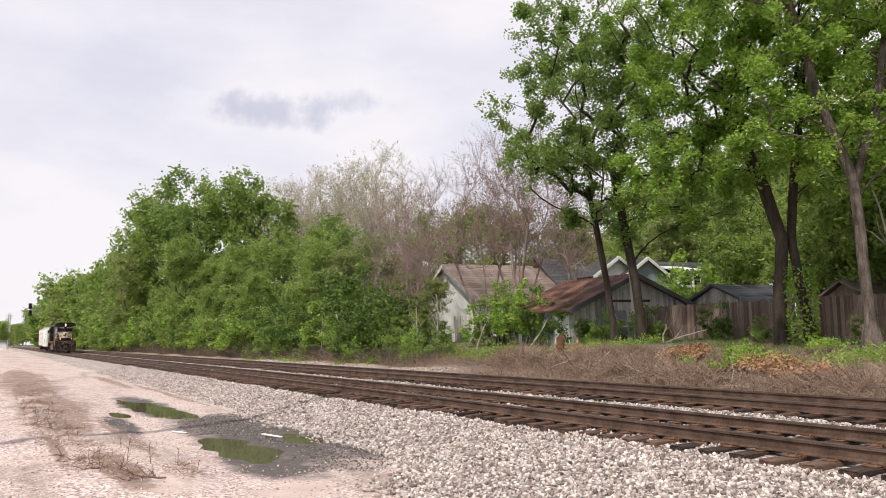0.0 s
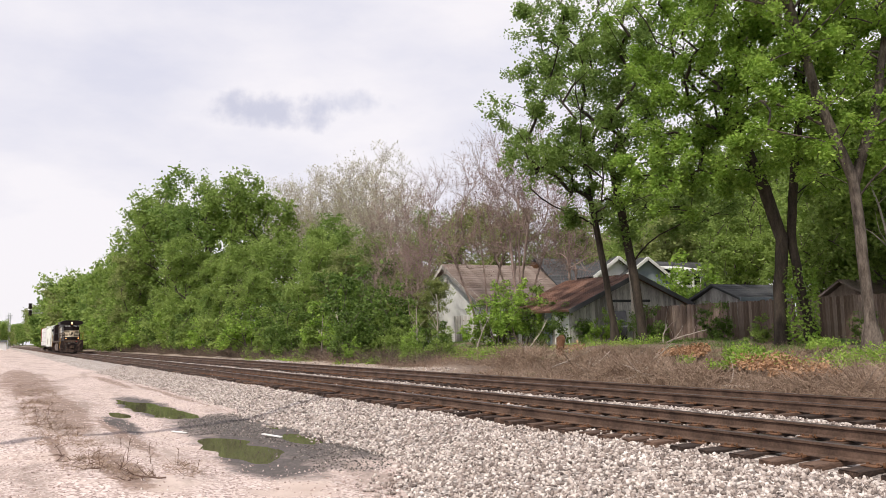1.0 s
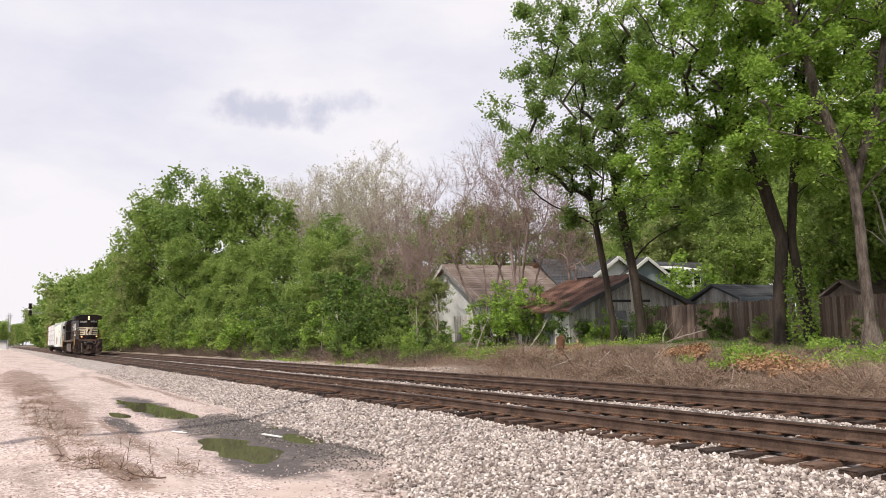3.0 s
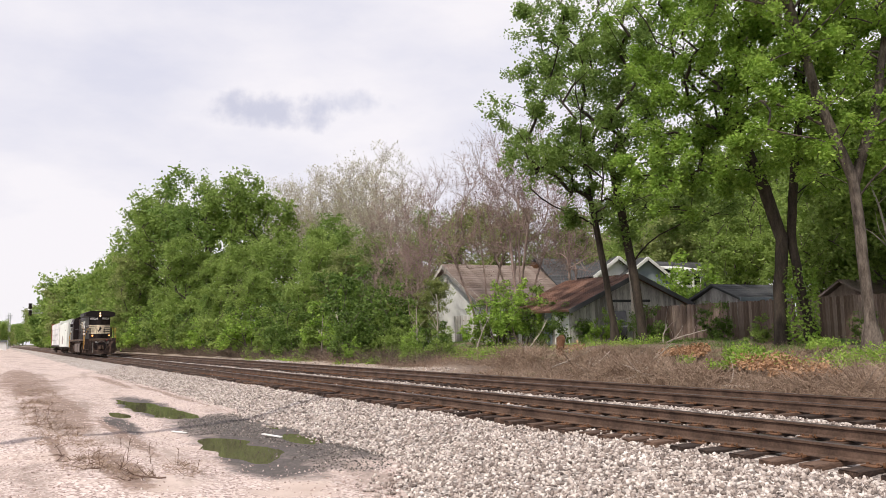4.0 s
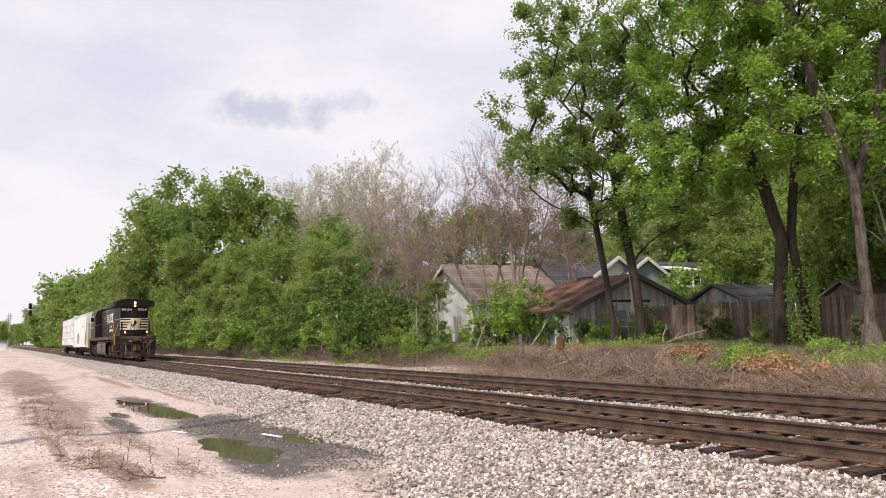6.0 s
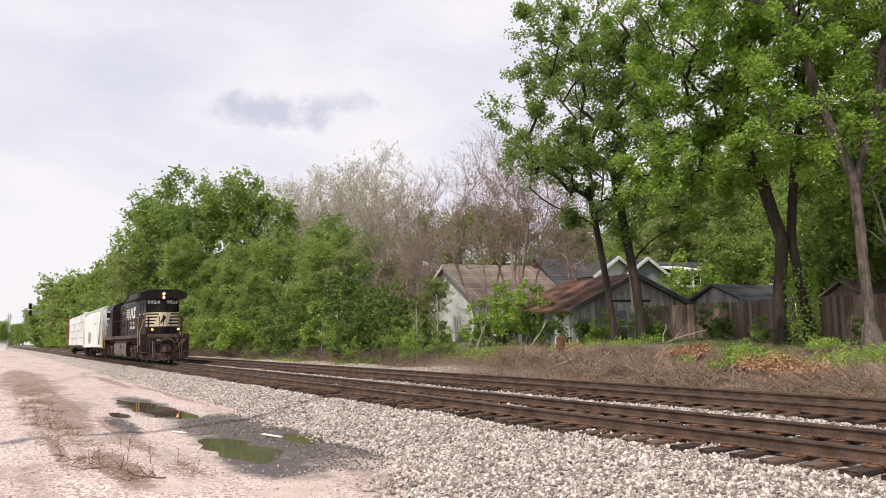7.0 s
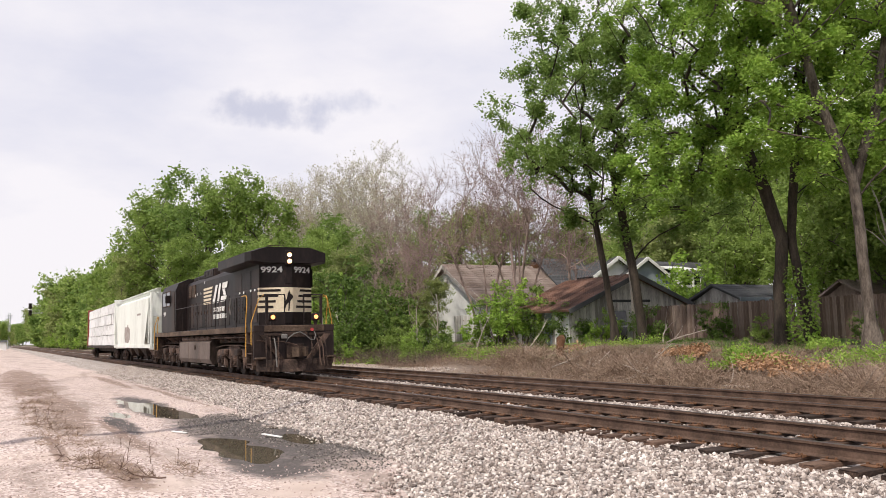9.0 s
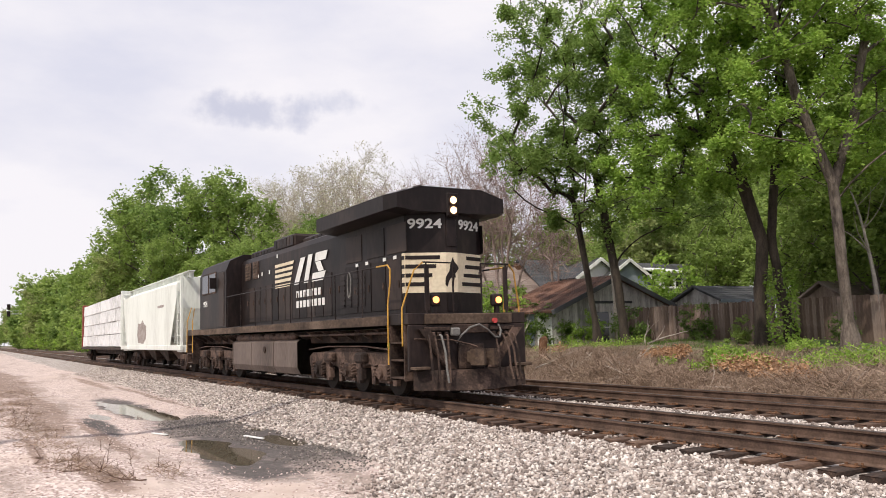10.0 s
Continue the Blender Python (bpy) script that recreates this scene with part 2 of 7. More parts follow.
def ground_material():
    m = bpy.data.materials.new("ground_surface")
    m.use_nodes = True
    n, l = m.node_tree.nodes, m.node_tree.links
    b = n["Principled BSDF"]
    geo = n.new("ShaderNodeNewGeometry")
    sep = n.new("ShaderNodeSeparateXYZ")
    l.new(geo.outputs["Position"], sep.inputs[0])

    def tex(scale, detail=5.0, rough=0.55, stretch=None):
        t = n.new("ShaderNodeTexNoise")
        t.inputs["Scale"].default_value, t.inputs["Detail"].default_value, t.inputs["Roughness"].default_value = scale, detail, rough
        src = geo.outputs["Position"]
        if stretch:
            mp = n.new("ShaderNodeMapping")
            mp.inputs["Scale"].default_value = stretch
            l.new(src, mp.inputs["Vector"])
            src = mp.outputs[0]
        l.new(src, t.inputs["Vector"])
        return t.outputs["Fac"]

    def ramp(fac, *stops):
        r = n.new("ShaderNodeValToRGB")
        el = r.color_ramp.elements
        el[0].position, el[0].color = stops[0][0], (*stops[0][1], 1)
        el[1].position, el[1].color = stops[-1][0], (*stops[-1][1], 1)
        for p, c in stops[1:-1]:
            el.new(p).color = (*c, 1)
        l.new(fac, r.inputs[0])
        return r.outputs[0]

    def calc(op, a, c):
        k = n.new("ShaderNodeMath")
        k.operation = op
        for i, q in enumerate((a, c)):
            if isinstance(q, (int, float)):
                k.inputs[i].default_value = q
            else:
                l.new(q, k.inputs[i])
        return k.outputs[0]

    def band(v, lo, hi):
        r = n.new("ShaderNodeMapRange")
        r.interpolation_type = "SMOOTHSTEP"
        r.inputs["From Min"].default_value, r.inputs["From Max"].default_value = lo, hi
        l.new(v, r.inputs["Value"])
        return r.outputs[0]

    def mix(f, a, c):
        k = n.new("ShaderNodeMixRGB")
        l.new(f, k.inputs[0])
        l.new(a, k.inputs[1])
        if isinstance(c, tuple):
            k.inputs[2].default_value = (*c, 1)
        else:
            l.new(c, k.inputs[2])
        return k.outputs[0]

    vor = n.new("ShaderNodeTexVoronoi")
    vor.inputs["Scale"].default_value = 26.0
    l.new(geo.outputs["Position"], vor.inputs["Vector"])
    stones = n.new("ShaderNodeSeparateColor")
    l.new(vor.outputs["Color"], stones.inputs[0])
    gravel = ramp(stones.outputs[0], (0.0, (0.25, 0.185, 0.165)), (0.45, (0.50, 0.395, 0.365)), (1.0, (0.76, 0.65, 0.615)))
    sand = ramp(tex(1.4), (0.3, (0.43, 0.335, 0.29)), (0.7, (0.60, 0.495, 0.45)))
    lane = mix(band(tex(0.9, 6, 0.6), 0.46, 0.66), gravel, sand)
    dirt = ramp(tex(3.0), (0.3, (0.20, 0.15, 0.125)), (0.7, (0.34, 0.27, 0.235)))
    lane = mix(calc("MULTIPLY", band(tex(0.45, 7, 0.65, (0.4, 1.6, 1)), 0.50, 0.66), 0.75), lane, dirt)
    # bare brown soil and debris along the berm
    soil = None
    for px, py, a, c in ((-27.0, 1.7, 8.0, 0.55), (-12.6, 1.55, 2.0, 0.3), (-18.5, 2.3, 4.5, 0.22), (-21.5, 1.6, 3.5, 0.4), (-46.0, 1.2, 20.0, 1.3), (-15.5, 0.9, 3.0, 0.12), (-33.0, 5.6, 9.0, 0.25), (-45.0, 5.0, 8.0, 0.3)):
        e = calc("ADD", calc("POWER", calc("ABSOLUTE", calc("DIVIDE", calc("SUBTRACT", sep.outputs[0], px), a), 0), 2), calc("POWER", calc("ABSOLUTE", calc("DIVIDE", calc("SUBTRACT", sep.outputs[1], py), c), 0), 2))
        soil = e if soil is None else calc("MINIMUM", soil, e)
    soil = calc("ADD", soil, calc("MULTIPLY", calc("SUBTRACT", tex(1.6, 8, 0.72), 0.5), 4.5))
    lane = mix(calc("MULTIPLY", band(soil, 1.2, 0.5), 0.8), lane, ramp(tex(6.0, 6, 0.6), (0.3, (0.13, 0.083, 0.06)), (0.7, (0.31, 0.215, 0.17))))
    # wet dark mud round the puddles
    wet = None
    for px, py, a, c in ((-17.0, 4.9, 4.9, 1.3), (-26.6, 4.0, 4.8, 0.6), (-12.7, 3.8, 1.8, 0.6), (-14.2, 5.55, 2.0, 0.5), (-20.8, 2.6, 2.4, 0.28)):
        ex = calc("POWER", calc("ABSOLUTE", calc("DIVIDE", calc("SUBTRACT", sep.outputs[0], px), a), 0), 2)
        ey = calc("POWER", calc("ABSOLUTE", calc("DIVIDE", calc("SUBTRACT", sep.outputs[1], py), c), 0), 2)
        e = calc("ADD", ex, ey)
        wet = e if wet is None else calc("MINIMUM", wet, e)
    wet = calc("ADD", wet, calc("MULTIPLY", calc("SUBTRACT", tex(0.9, 8, 0.72), 0.5), 3.6))
    wet_f = calc("MULTIPLY", band(wet, 1.7, 0.5), 0.93)
    mud = ramp(tex(5.0, 9, 0.75), (0.3, (0.022, 0.018, 0.017)), (0.52, (0.055, 0.046, 0.043)), (0.66, (0.12, 0.10, 0.093)), (0.8, (0.25, 0.21, 0.195)))
    lane = mix(wet_f, lane, mud)
    # bank and yards beyond the line
    straw = ramp(tex(5.0, 6, 0.6), (0.3, (0.06, 0.042, 0.032)), (0.5, (0.14, 0.10, 0.076)), (0.7, (0.25, 0.185, 0.14)))
    grass = ramp(tex(4.0, 6, 0.6), (0.3, (0.045, 0.075, 0.018)), (0.7, (0.13, 0.20, 0.05)))
    bank = mix(band(calc("ADD", tex(0.5, 6, 0.6), calc("MULTIPLY", band(sep.outputs[1], 19.0, 24.0), 0.12)), 0.58, 0.70), straw, grass)
    tan = ramp(tex(7.0, 7, 0.65), (0.3, (0.24, 0.18, 0.145)), (0.7, (0.50, 0.41, 0.35)))
    shelf = calc("MULTIPLY", band(sep.outputs[0], -29.0, -38.0), band(calc("ADD", sep.outputs[1], calc("MULTIPLY", calc("SUBTRACT", tex(0.7, 5), 0.5), 2.0)), 19.4, 18.2))
    bank = mix(shelf, bank, tan)
    edge = band(calc("ADD", sep.outputs[1], calc("MULTIPLY", calc("SUBTRACT", tex(0.6, 5), 0.5), 3.0)), 15.6, 16.8)
    colour = mix(edge, lane, bank)
    weeds = band(calc("ADD", calc("MULTIPLY", sep.outputs[1], -1.0), calc("MULTIPLY", tex(0.3, 5), 6.0)), 7.0, 9.0)
    colour = mix(weeds, colour, grass)
    l.new(colour, b.inputs["Base Color"])
    rough = calc("SUBTRACT", 0.93, calc("MULTIPLY", wet_f, 0.22))
    l.new(rough, b.inputs["Roughness"])
    bp = n.new("ShaderNodeBump")
    bp.inputs["Strength"].default_value, bp.inputs["Distance"].default_value = 0.5, 0.02
    l.new(vor.outputs["Distance"], bp.inputs["Height"])
    l.new(bp.outputs[0], b.inputs["Normal"])
    return m


ground = new("ground", bulk("ground", np.stack([GX, GY, GZ], -1).reshape(-1, 3), quads, ground_material()))
ground.data.shade_smooth()
tagged(ground, "pale pinkish gravel lane and brown grassy bank", "ground", kind="structure")

WATER = bpy.data.materials.new("puddle_water")
WATER.use_nodes = True
wb = WATER.node_tree.nodes["Principled BSDF"]
wb.inputs["Base Color"].default_value = (0.105, 0.09, 0.065, 1)
wb.inputs["Roughness"].default_value = 0.03
wb.inputs["IOR"].default_value = 1.33
wt = WATER.node_tree.nodes.new("ShaderNodeTexNoise")
wt.inputs["Scale"].default_value = 5.0
wbp = WATER.node_tree.nodes.new("ShaderNodeBump")
wbp.inputs["Strength"].default_value, wbp.inputs["Distance"].default_value = 0.06, 0.01
WATER.node_tree.links.new(wt.outputs["Fac"], wbp.inputs["Height"])
WATER.node_tree.links.new(wbp.outputs[0], wb.inputs["Normal"])
for order, (px, py, a, b, s) in enumerate(PUDDLES):
    sh = Shape()
    ring = [(1.5 * a * math.cos(k / 24 * 2 * math.pi), 1.7 * b * math.sin(k / 24 * 2 * math.pi)) for k in range(24)]
    sh.prism([(x, y + s * x) for x, y in ring], "z", -0.06, 0.0)
    solid("puddle", sh, WATER, (px, py, WATER_Z - 0.004 * order), "shallow muddy puddle in the gravel lane, mirroring trees", "puddle", "puddles in the lane")

# ---- ballast ----
TRACKS = (9.310, 13.439)


def ballast_height(x, y):
    x, y = np.asarray(x, float), np.asarray(y, float)
    toe = 4.9 + 0.5 * wave(x, x * 0, 3.5, 11) + 0.25 * wave(x, y, 0.9, 15) - 0.6 * step(-30.0, -15.0, x) - 2.6 * step(-13.0, -8.0, x)
    z = -0.80 + 0.525 * step(0, 1, (y - toe) / (8.05 - toe)) ** 0.8 + 0.035 * step(8.05, 8.55, y)
    back = step(16.4, 14.9, y + 0.2 * wave(x, x * 0, 3.0, 12))
    z = np.where(y > 12, -0.62 + 0.375 * back, z)
    mid = np.exp(-((y - 11.37) / 0.35) ** 2)
    z = z - 0.05 * mid + 0.015 * wave(x, y, 0.5, 13) + 0.025 * wave(x, y, 1.7, 14)
    heap = np.exp(-(((x + 56.0) / 6.0) ** 2 + ((y - 16.6) / 1.0) ** 2))
    return z + 0.55 * heap


bx = lines((-900, -150, 40), (-150, -60, 90), (-60, -5, 280), (-5, 60, 30))
by = lines((0.6, 8.4, 54), (8.4, 14.6, 20), (14.6, 18.2, 16))
BX, BY = np.meshgrid(bx, by, indexing="ij")
BZ = ballast_height(BX, BY)
nx, ny = BX.shape
idx = np.arange(nx * ny).reshape(nx, ny)
bq = np.stack([idx[:-1, :-1], idx[1:, :-1], idx[1:, 1:], idx[:-1, 1:]], -1).reshape(-1, 4)


def ballast_material():
    m = bpy.data.materials.new("ballast_bed_surface")
    m.use_nodes = True
    n, l = m.node_tree.nodes, m.node_tree.links
    b = n["Principled BSDF"]
    geo = n.new("ShaderNodeNewGeometry")
    vor = n.new("ShaderNodeTexVoronoi")
    vor.inputs["Scale"].default_value = 17.0
    l.new(geo.outputs["Position"], vor.inputs["Vector"])
    s = n.new("ShaderNodeSeparateColor")
    l.new(vor.outputs["Color"], s.inputs[0])
    r = n.new("ShaderNodeValToRGB")
    el = r.color_ramp.elements
    el[0].position, el[0].color = 0.0, (0.22, 0.185, 0.168, 1)
    el[1].position, el[1].color = 1.0, (0.80, 0.71, 0.665, 1)
    el.new(0.5).color = (0.51, 0.445, 0.41, 1)
    l.new(s.outputs[0], r.inputs[0])
    # crevices between the stones darkened in the colour, as shade down there would
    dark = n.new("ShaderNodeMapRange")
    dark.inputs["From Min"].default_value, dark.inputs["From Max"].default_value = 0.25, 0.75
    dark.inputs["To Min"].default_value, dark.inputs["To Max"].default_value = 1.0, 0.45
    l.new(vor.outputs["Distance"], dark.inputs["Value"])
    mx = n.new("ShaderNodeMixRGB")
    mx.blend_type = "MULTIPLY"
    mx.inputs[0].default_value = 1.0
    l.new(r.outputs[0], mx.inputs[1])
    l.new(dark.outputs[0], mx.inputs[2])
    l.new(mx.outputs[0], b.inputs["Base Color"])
    b.inputs["Roughness"].default_value = 0.9
    bp = n.new("ShaderNodeBump")
    bp.inputs["Strength"].default_value, bp.inputs["Distance"].default_value = 1.0, 0.04
    bp.invert = True
    l.new(vor.outputs["Distance"], bp.inputs["Height"])
    l.new(bp.outputs[0], b.inputs["Normal"])
    return m


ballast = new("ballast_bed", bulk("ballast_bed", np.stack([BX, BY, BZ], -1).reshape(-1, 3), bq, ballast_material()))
ballast.data.shade_smooth()
tagged(ballast, "pale grey crushed stone ballast bed under the tracks", "ballast", kind="structure")


def stones(name, x, y, z, size, material, label, category):
    """Loose angular stones, one mesh of many small lumps."""
    k = len(x)
    base = np.array([(1, 0, 0.2), (-1, 0.1, 0), (0.2, 1, 0), (-0.1, -1, 0.1), (0, 0, 0.8), (0, 0, -0.8), (.75, .7, .5), (-.7, -.75, .45)], float)
    tri = np.array([(0, 2, 6), (2, 4, 6), (4, 0, 6), (2, 1, 4), (1, 3, 7), (3, 4, 7), (4, 1, 7), (3, 0, 4), (2, 0, 5), (1, 2, 5), (3, 1, 5), (0, 3, 5)])
    v = base[None] * rng.uniform(0.65, 1.3, (k, 8, 1)) * np.asarray(size)[:, None, None] * rng.uniform(0.7, 1.3, (k, 1, 3))
    q = rng.normal(size=(k, 4))
    q /= np.linalg.norm(q, axis=1, keepdims=True)
    w, a, b, c = q.T
    rot = np.stack([1 - 2 * (b * b + c * c), 2 * (a * b - c * w), 2 * (a * c + b * w), 2 * (a * b + c * w), 1 - 2 * (a * a + c * c), 2 * (b * c - a * w),
                    2 * (a * c - b * w), 2 * (b * c + a * w), 1 - 2 * (a * a + b * b)], -1).reshape(k, 3, 3)
    v = np.einsum("kij,knj->kni", rot, v) + np.stack([x, y, z], -1)[:, None]
    f = (tri[None] + (np.arange(k) * 8)[:, None, None]).reshape(-1, 3)
    ob = new(name, bulk(name, v.reshape(-1, 3), f, material))
    return tagged(ob, label, category, kind="stuff")


def strew(x0, x1, y0, y1, count, power=1.0):
    """Places in a strip, denser towards x1."""
    return x1 - (x1 - x0) * rng.uniform(0, 1, count) ** power, rng.uniform(y0, y1, count)


sx1, sy1 = strew(-60, -4.0, 2.2, 8.15, 56000, 1.8)
sx2, sy2 = strew(-60, -5.0, 10.5, 12.2, 9000, 1.6)
sx3, sy3 = strew(-75, -8.0, 8.2, 10.4, 7000, 1.6)
sx4, sy4 = strew(-80, -33, 15.4, 18.6, 5000, 1.3)
sx = np.concatenate([sx1, sx2, sx3, sx4])
sy = np.concatenate([sy1, sy2, sy3, sy4])
sz = np.where(sy > 15, np.maximum(ballast_height(sx, sy), ground_height(sx, sy) + 0.013), ballast_height(sx, sy))
stray = (sy < 8) & (rng.uniform(0, 1, len(sx)) < 0.55 * step(-0.10, 0.02, sz - ground_height(sx, sy)))
keep = (sz > ground_height(sx, sy) + 0.012) | stray
sz = np.maximum(sz, ground_height(sx, sy) + 0.004)
sx, sy, sz = sx[keep], sy[keep], sz[keep]
stones("ballast_stones", sx, sy, sz + 0.008, rng.uniform(0.018, 0.04, len(sx)), STONE, "loose pale grey and tan crushed ballast stones", "ballast stones")
px_, py_ = strew(-55, -7.0, -0.8, 6.6, 11000, 1.7)
inside = np.ones(len(px_), bool)
for a_, b_, c_, d_, s_ in PUDDLES:
    inside &= ((px_ - a_) / (c_ + 0.4)) ** 2 + ((py_ - b_ - s_ * (px_ - a_)) / d_) ** 2 > 1.1
inside &= (((px_ + 17.3) / 6.6) ** 2 + ((py_ - 4.8) / 1.3) ** 2 > 0.9) | (rng.uniform(0, 1, len(px_)) < 0.07)
px_, py_ = px_[inside], py_[inside]
stones("lane_gravel", px_, py_, ground_height(px_, py_) + 0.003, rng.uniform(0.006, 0.022, len(px_)), PEBBLE, "small pinkish loose gravel on the lane", "gravel")

MUD_STONE = mat("muddy_gravel_stone", [(0.05, 0.043, 0.04), (0.13, 0.112, 0.10), (0.33, 0.29, 0.265)], rough=0.8, scale=3, fine=30, bump=0.15, island=0.9, stops=(0.05, 0.95))
ma, mq = rng.uniform(0, 2 * np.pi, 5200), rng.uniform(0, 1, 5200) ** 0.5
mx_, my_ = -16.8 + 5.6 * mq * np.cos(ma), 4.85 + 1.35 * mq * np.sin(ma)
mz_ = ground_height(mx_, my_)
wet_ = mz_ > WATER_Z + 0.006
stones("muddy_gravel", mx_[wet_], my_[wet_], mz_[wet_] + 0.002, rng.uniform(0.008, 0.024, int(wet_.sum())), MUD_STONE, "dark wet gravel bedded in the mud", "gravel")

# ---- tracks ----
RAIL_PROFILE = [(-0.076, -0.172), (0.076, -0.172), (0.076, -0.160), (0.012, -0.142), (0.009, -0.048), (0.036, -0.036), (0.036, -0.006), (0.030, 0.0), (-0.030, 0.0), (-0.036, -0.006), (-0.036, -0.036), (-0.009, -0.048), (-0.012, -0.142), (-0.076, -0.160)]
TIE_TOP = -0.185


def tie_mesh(seed):
    r = random.Random(seed)
    sh = Shape()
    sh.box((-0.115, -1.295, -0.18), (0.115, 1.295, 0.0), 0.012)
    sh.v = [(x + r.uniform(-0.006, 0.006), y + r.uniform(-0.02, 0.02), z + r.uniform(-0.006, 0.004)) for x, y, z in sh.v]
    return sh.mesh("tie", TIE_WOOD)


TIE_MESHES = [tie_mesh(k) for k in range(8)]


def plate_mesh():
    sh = Shape()
    sh.box((-0.095, -0.18, 0.001), (0.095, 0.18, 0.016), 0.004)
    for sx_, sy_ in ((-0.06, -0.10), (0.06, -0.10), (-0.06, 0.10), (0.06, 0.10)):
        sh.box((sx_ - 0.012, sy_ - 0.014, 0.016), (sx_ + 0.012, sy_ + 0.014, 0.042))
    return sh.mesh("tie_plate", RUST)


PLATE = plate_mesh()


def anchor_mesh():
    sh = Shape()
    sh.box((-0.012, -0.10, -0.02), (0.012, 0.10, 0.012), 0.003)
    sh.box((-0.012, -0.10, -0.02), (0.012, -0.085, 0.035))
    return sh.mesh("rail_anchor", RUST)


ANCHOR = anchor_mesh()


def railway_track(yc, tie_x0, wear):
    top = thing("railway_track", (0, yc, 0), "two brown rusty rails spiked to creosoted wooden ties on ballast", "railway track", "parallel tracks")
    for side in (-0.7525, 0.7525):
        sh = Shape().prism([(side + a, b) for a, b in RAIL_PROFILE], "x", -900, 60)
        ob = part("rail", sh, [STEEL_SIDE, STEEL_TOP], top)
        for poly in ob.data.polygons:
            if poly.center.z > -0.004:
                poly.material_index = 1
        # bolted joint bars
        for xj in (-16.9 if side < 0 else -24.4,):
            bar = Shape().box((xj - 0.45, side - 0.032, -0.135), (xj + 0.45, side + 0.032, -0.05), 0.006)
            for k in range(6):
                bar.disc((xj - 0.38 + k * 0.152, side - 0.04, -0.092), (0, 1, 0), 0.017, 0.03, 6)
            part("joint_bar", bar, STEEL_SIDE, ob)
    r = random.Random(int(yc * 10))
    for k in range(290):
        x = tie_x0 - 0.505 * (k - 45) + r.uniform(-0.03, 0.03)
        ob = part("tie", r.choice(TIE_MESHES), None, top)
        ob.matrix_basis = pose(x, r.uniform(-0.05, 0.05), TIE_TOP + r.uniform(-0.012, 0.004), 0, r.uniform(-1, 1), r.uniform(-1.2, 1.2))
        if -40 < x < 0:
            for side in (-0.7525, 0.7525):
                pl = part("tie_plate", PLATE, None, ob)
                pl.matrix_basis = pose(0, side, 0)
                if k % 2 == 0:
                    an = part("rail_anchor", ANCHOR, None, ob)
                    an.matrix_basis = pose(0.128, side, 0.02)
    sh = Shape()
    for k in range(290, 1500):
        x = tie_x0 - 0.505 * (k - 45)
        sh.box((x - 0.115, -1.295, TIE_TOP - 0.15), (x + 0.115, 1.295, TIE_TOP))
    tagged(part("distant_ties", sh, TIE_WOOD, top), kind="stuff")
    return top


railway_track(TRACKS[0], -9.35, 0)
railway_track(TRACKS[1], -9.10, 1)

# ---- fence and buildings ----
FENCE_WOOD = mat("weathered_fence_wood", [(0.062, 0.041, 0.032), (0.15, 0.103, 0.082), (0.265, 0.20, 0.168), (0.41, 0.335, 0.295)], rough=0.9, scale=0.9, fine=14, bump=0.5, bump_size=0.01, spread=0.34, stretch=(4, 4, 0.5), stops=(0.2, 0.85))
GREY_BOARD = mat("weathered_grey_boards", [(0.25, 0.232, 0.22), (0.48, 0.46, 0.445), (0.66, 0.63, 0.60)], rough=0.9, scale=1.2, fine=12, bump=0.4, spread=0.25, stretch=(3, 3, 0.4))
WHITE_SIDING = mat("white_painted_siding", [(0.648, 0.648, 0.648), (0.842, 0.842, 0.832)], rough=0.6, scale=1.0, fine=20, bump=0.1)
WHITE_TRIM = mat("white_painted_trim", [(0.70, 0.70, 0.69), (0.84, 0.84, 0.83)], rough=0.5, scale=2, fine=30, bump=0.05)
BLUE_SIDING = mat("blue_grey_siding", [(0.20, 0.24, 0.29), (0.30, 0.345, 0.39)], rough=0.7, scale=1.2, fine=20, bump=0.1)
BROWN_SHINGLE = mat("brown_asphalt_shingle", [(0.13, 0.095, 0.08), (0.215, 0.165, 0.14), (0.28, 0.225, 0.20)], rough=0.95, scale=1.1, fine=24, bump=0.4, spread=0.25)
DARK_SHINGLE = mat("dark_grey_shingle", [(0.045, 0.047, 0.052), (0.095, 0.097, 0.105)], rough=0.95, scale=1.1, fine=24, bump=0.4, spread=0.25)
RUSTY_ROOF = mat("rusty_sheet_roof", [(0.085, 0.045, 0.033), (0.17, 0.085, 0.06), (0.25, 0.15, 0.115)], rough=0.75, scale=0.8, fine=10, bump=0.2, spread=0.3, stretch=(1, 0.4, 1))
DARK_GLASS = mat("dark_window_glass", [(0.012, 0.014, 0.016), (0.025, 0.028, 0.03)], rough=0.06, scale=1, fine=5, bump=0.0, spec=0.6)


def board_mesh(w, h, dog, seed, material=FENCE_WOOD):
    r = random.Random(seed)
    sh = Shape()
    prof = [(-w / 2, 0), (w / 2, 0), (w / 2, h - dog), (w / 2 - dog, h), (-w / 2 + dog, h), (-w / 2, h - dog)]
    sh.prism([(a + r.uniform(-0.004, 0.004), b + (r.uniform(-0.03, 0.02) if b > 0.1 else 0)) for a, b in prof], "y", -0.01, 0.01)
    return sh.mesh("board", material)


BOARDS = [board_mesh(0.148, 1.88, 0.03, k) for k in range(6)]
PALE_BOARDS = [board_mesh(0.148, 1.88, 0.03, k, GREY_BOARD) for k in range(6)]


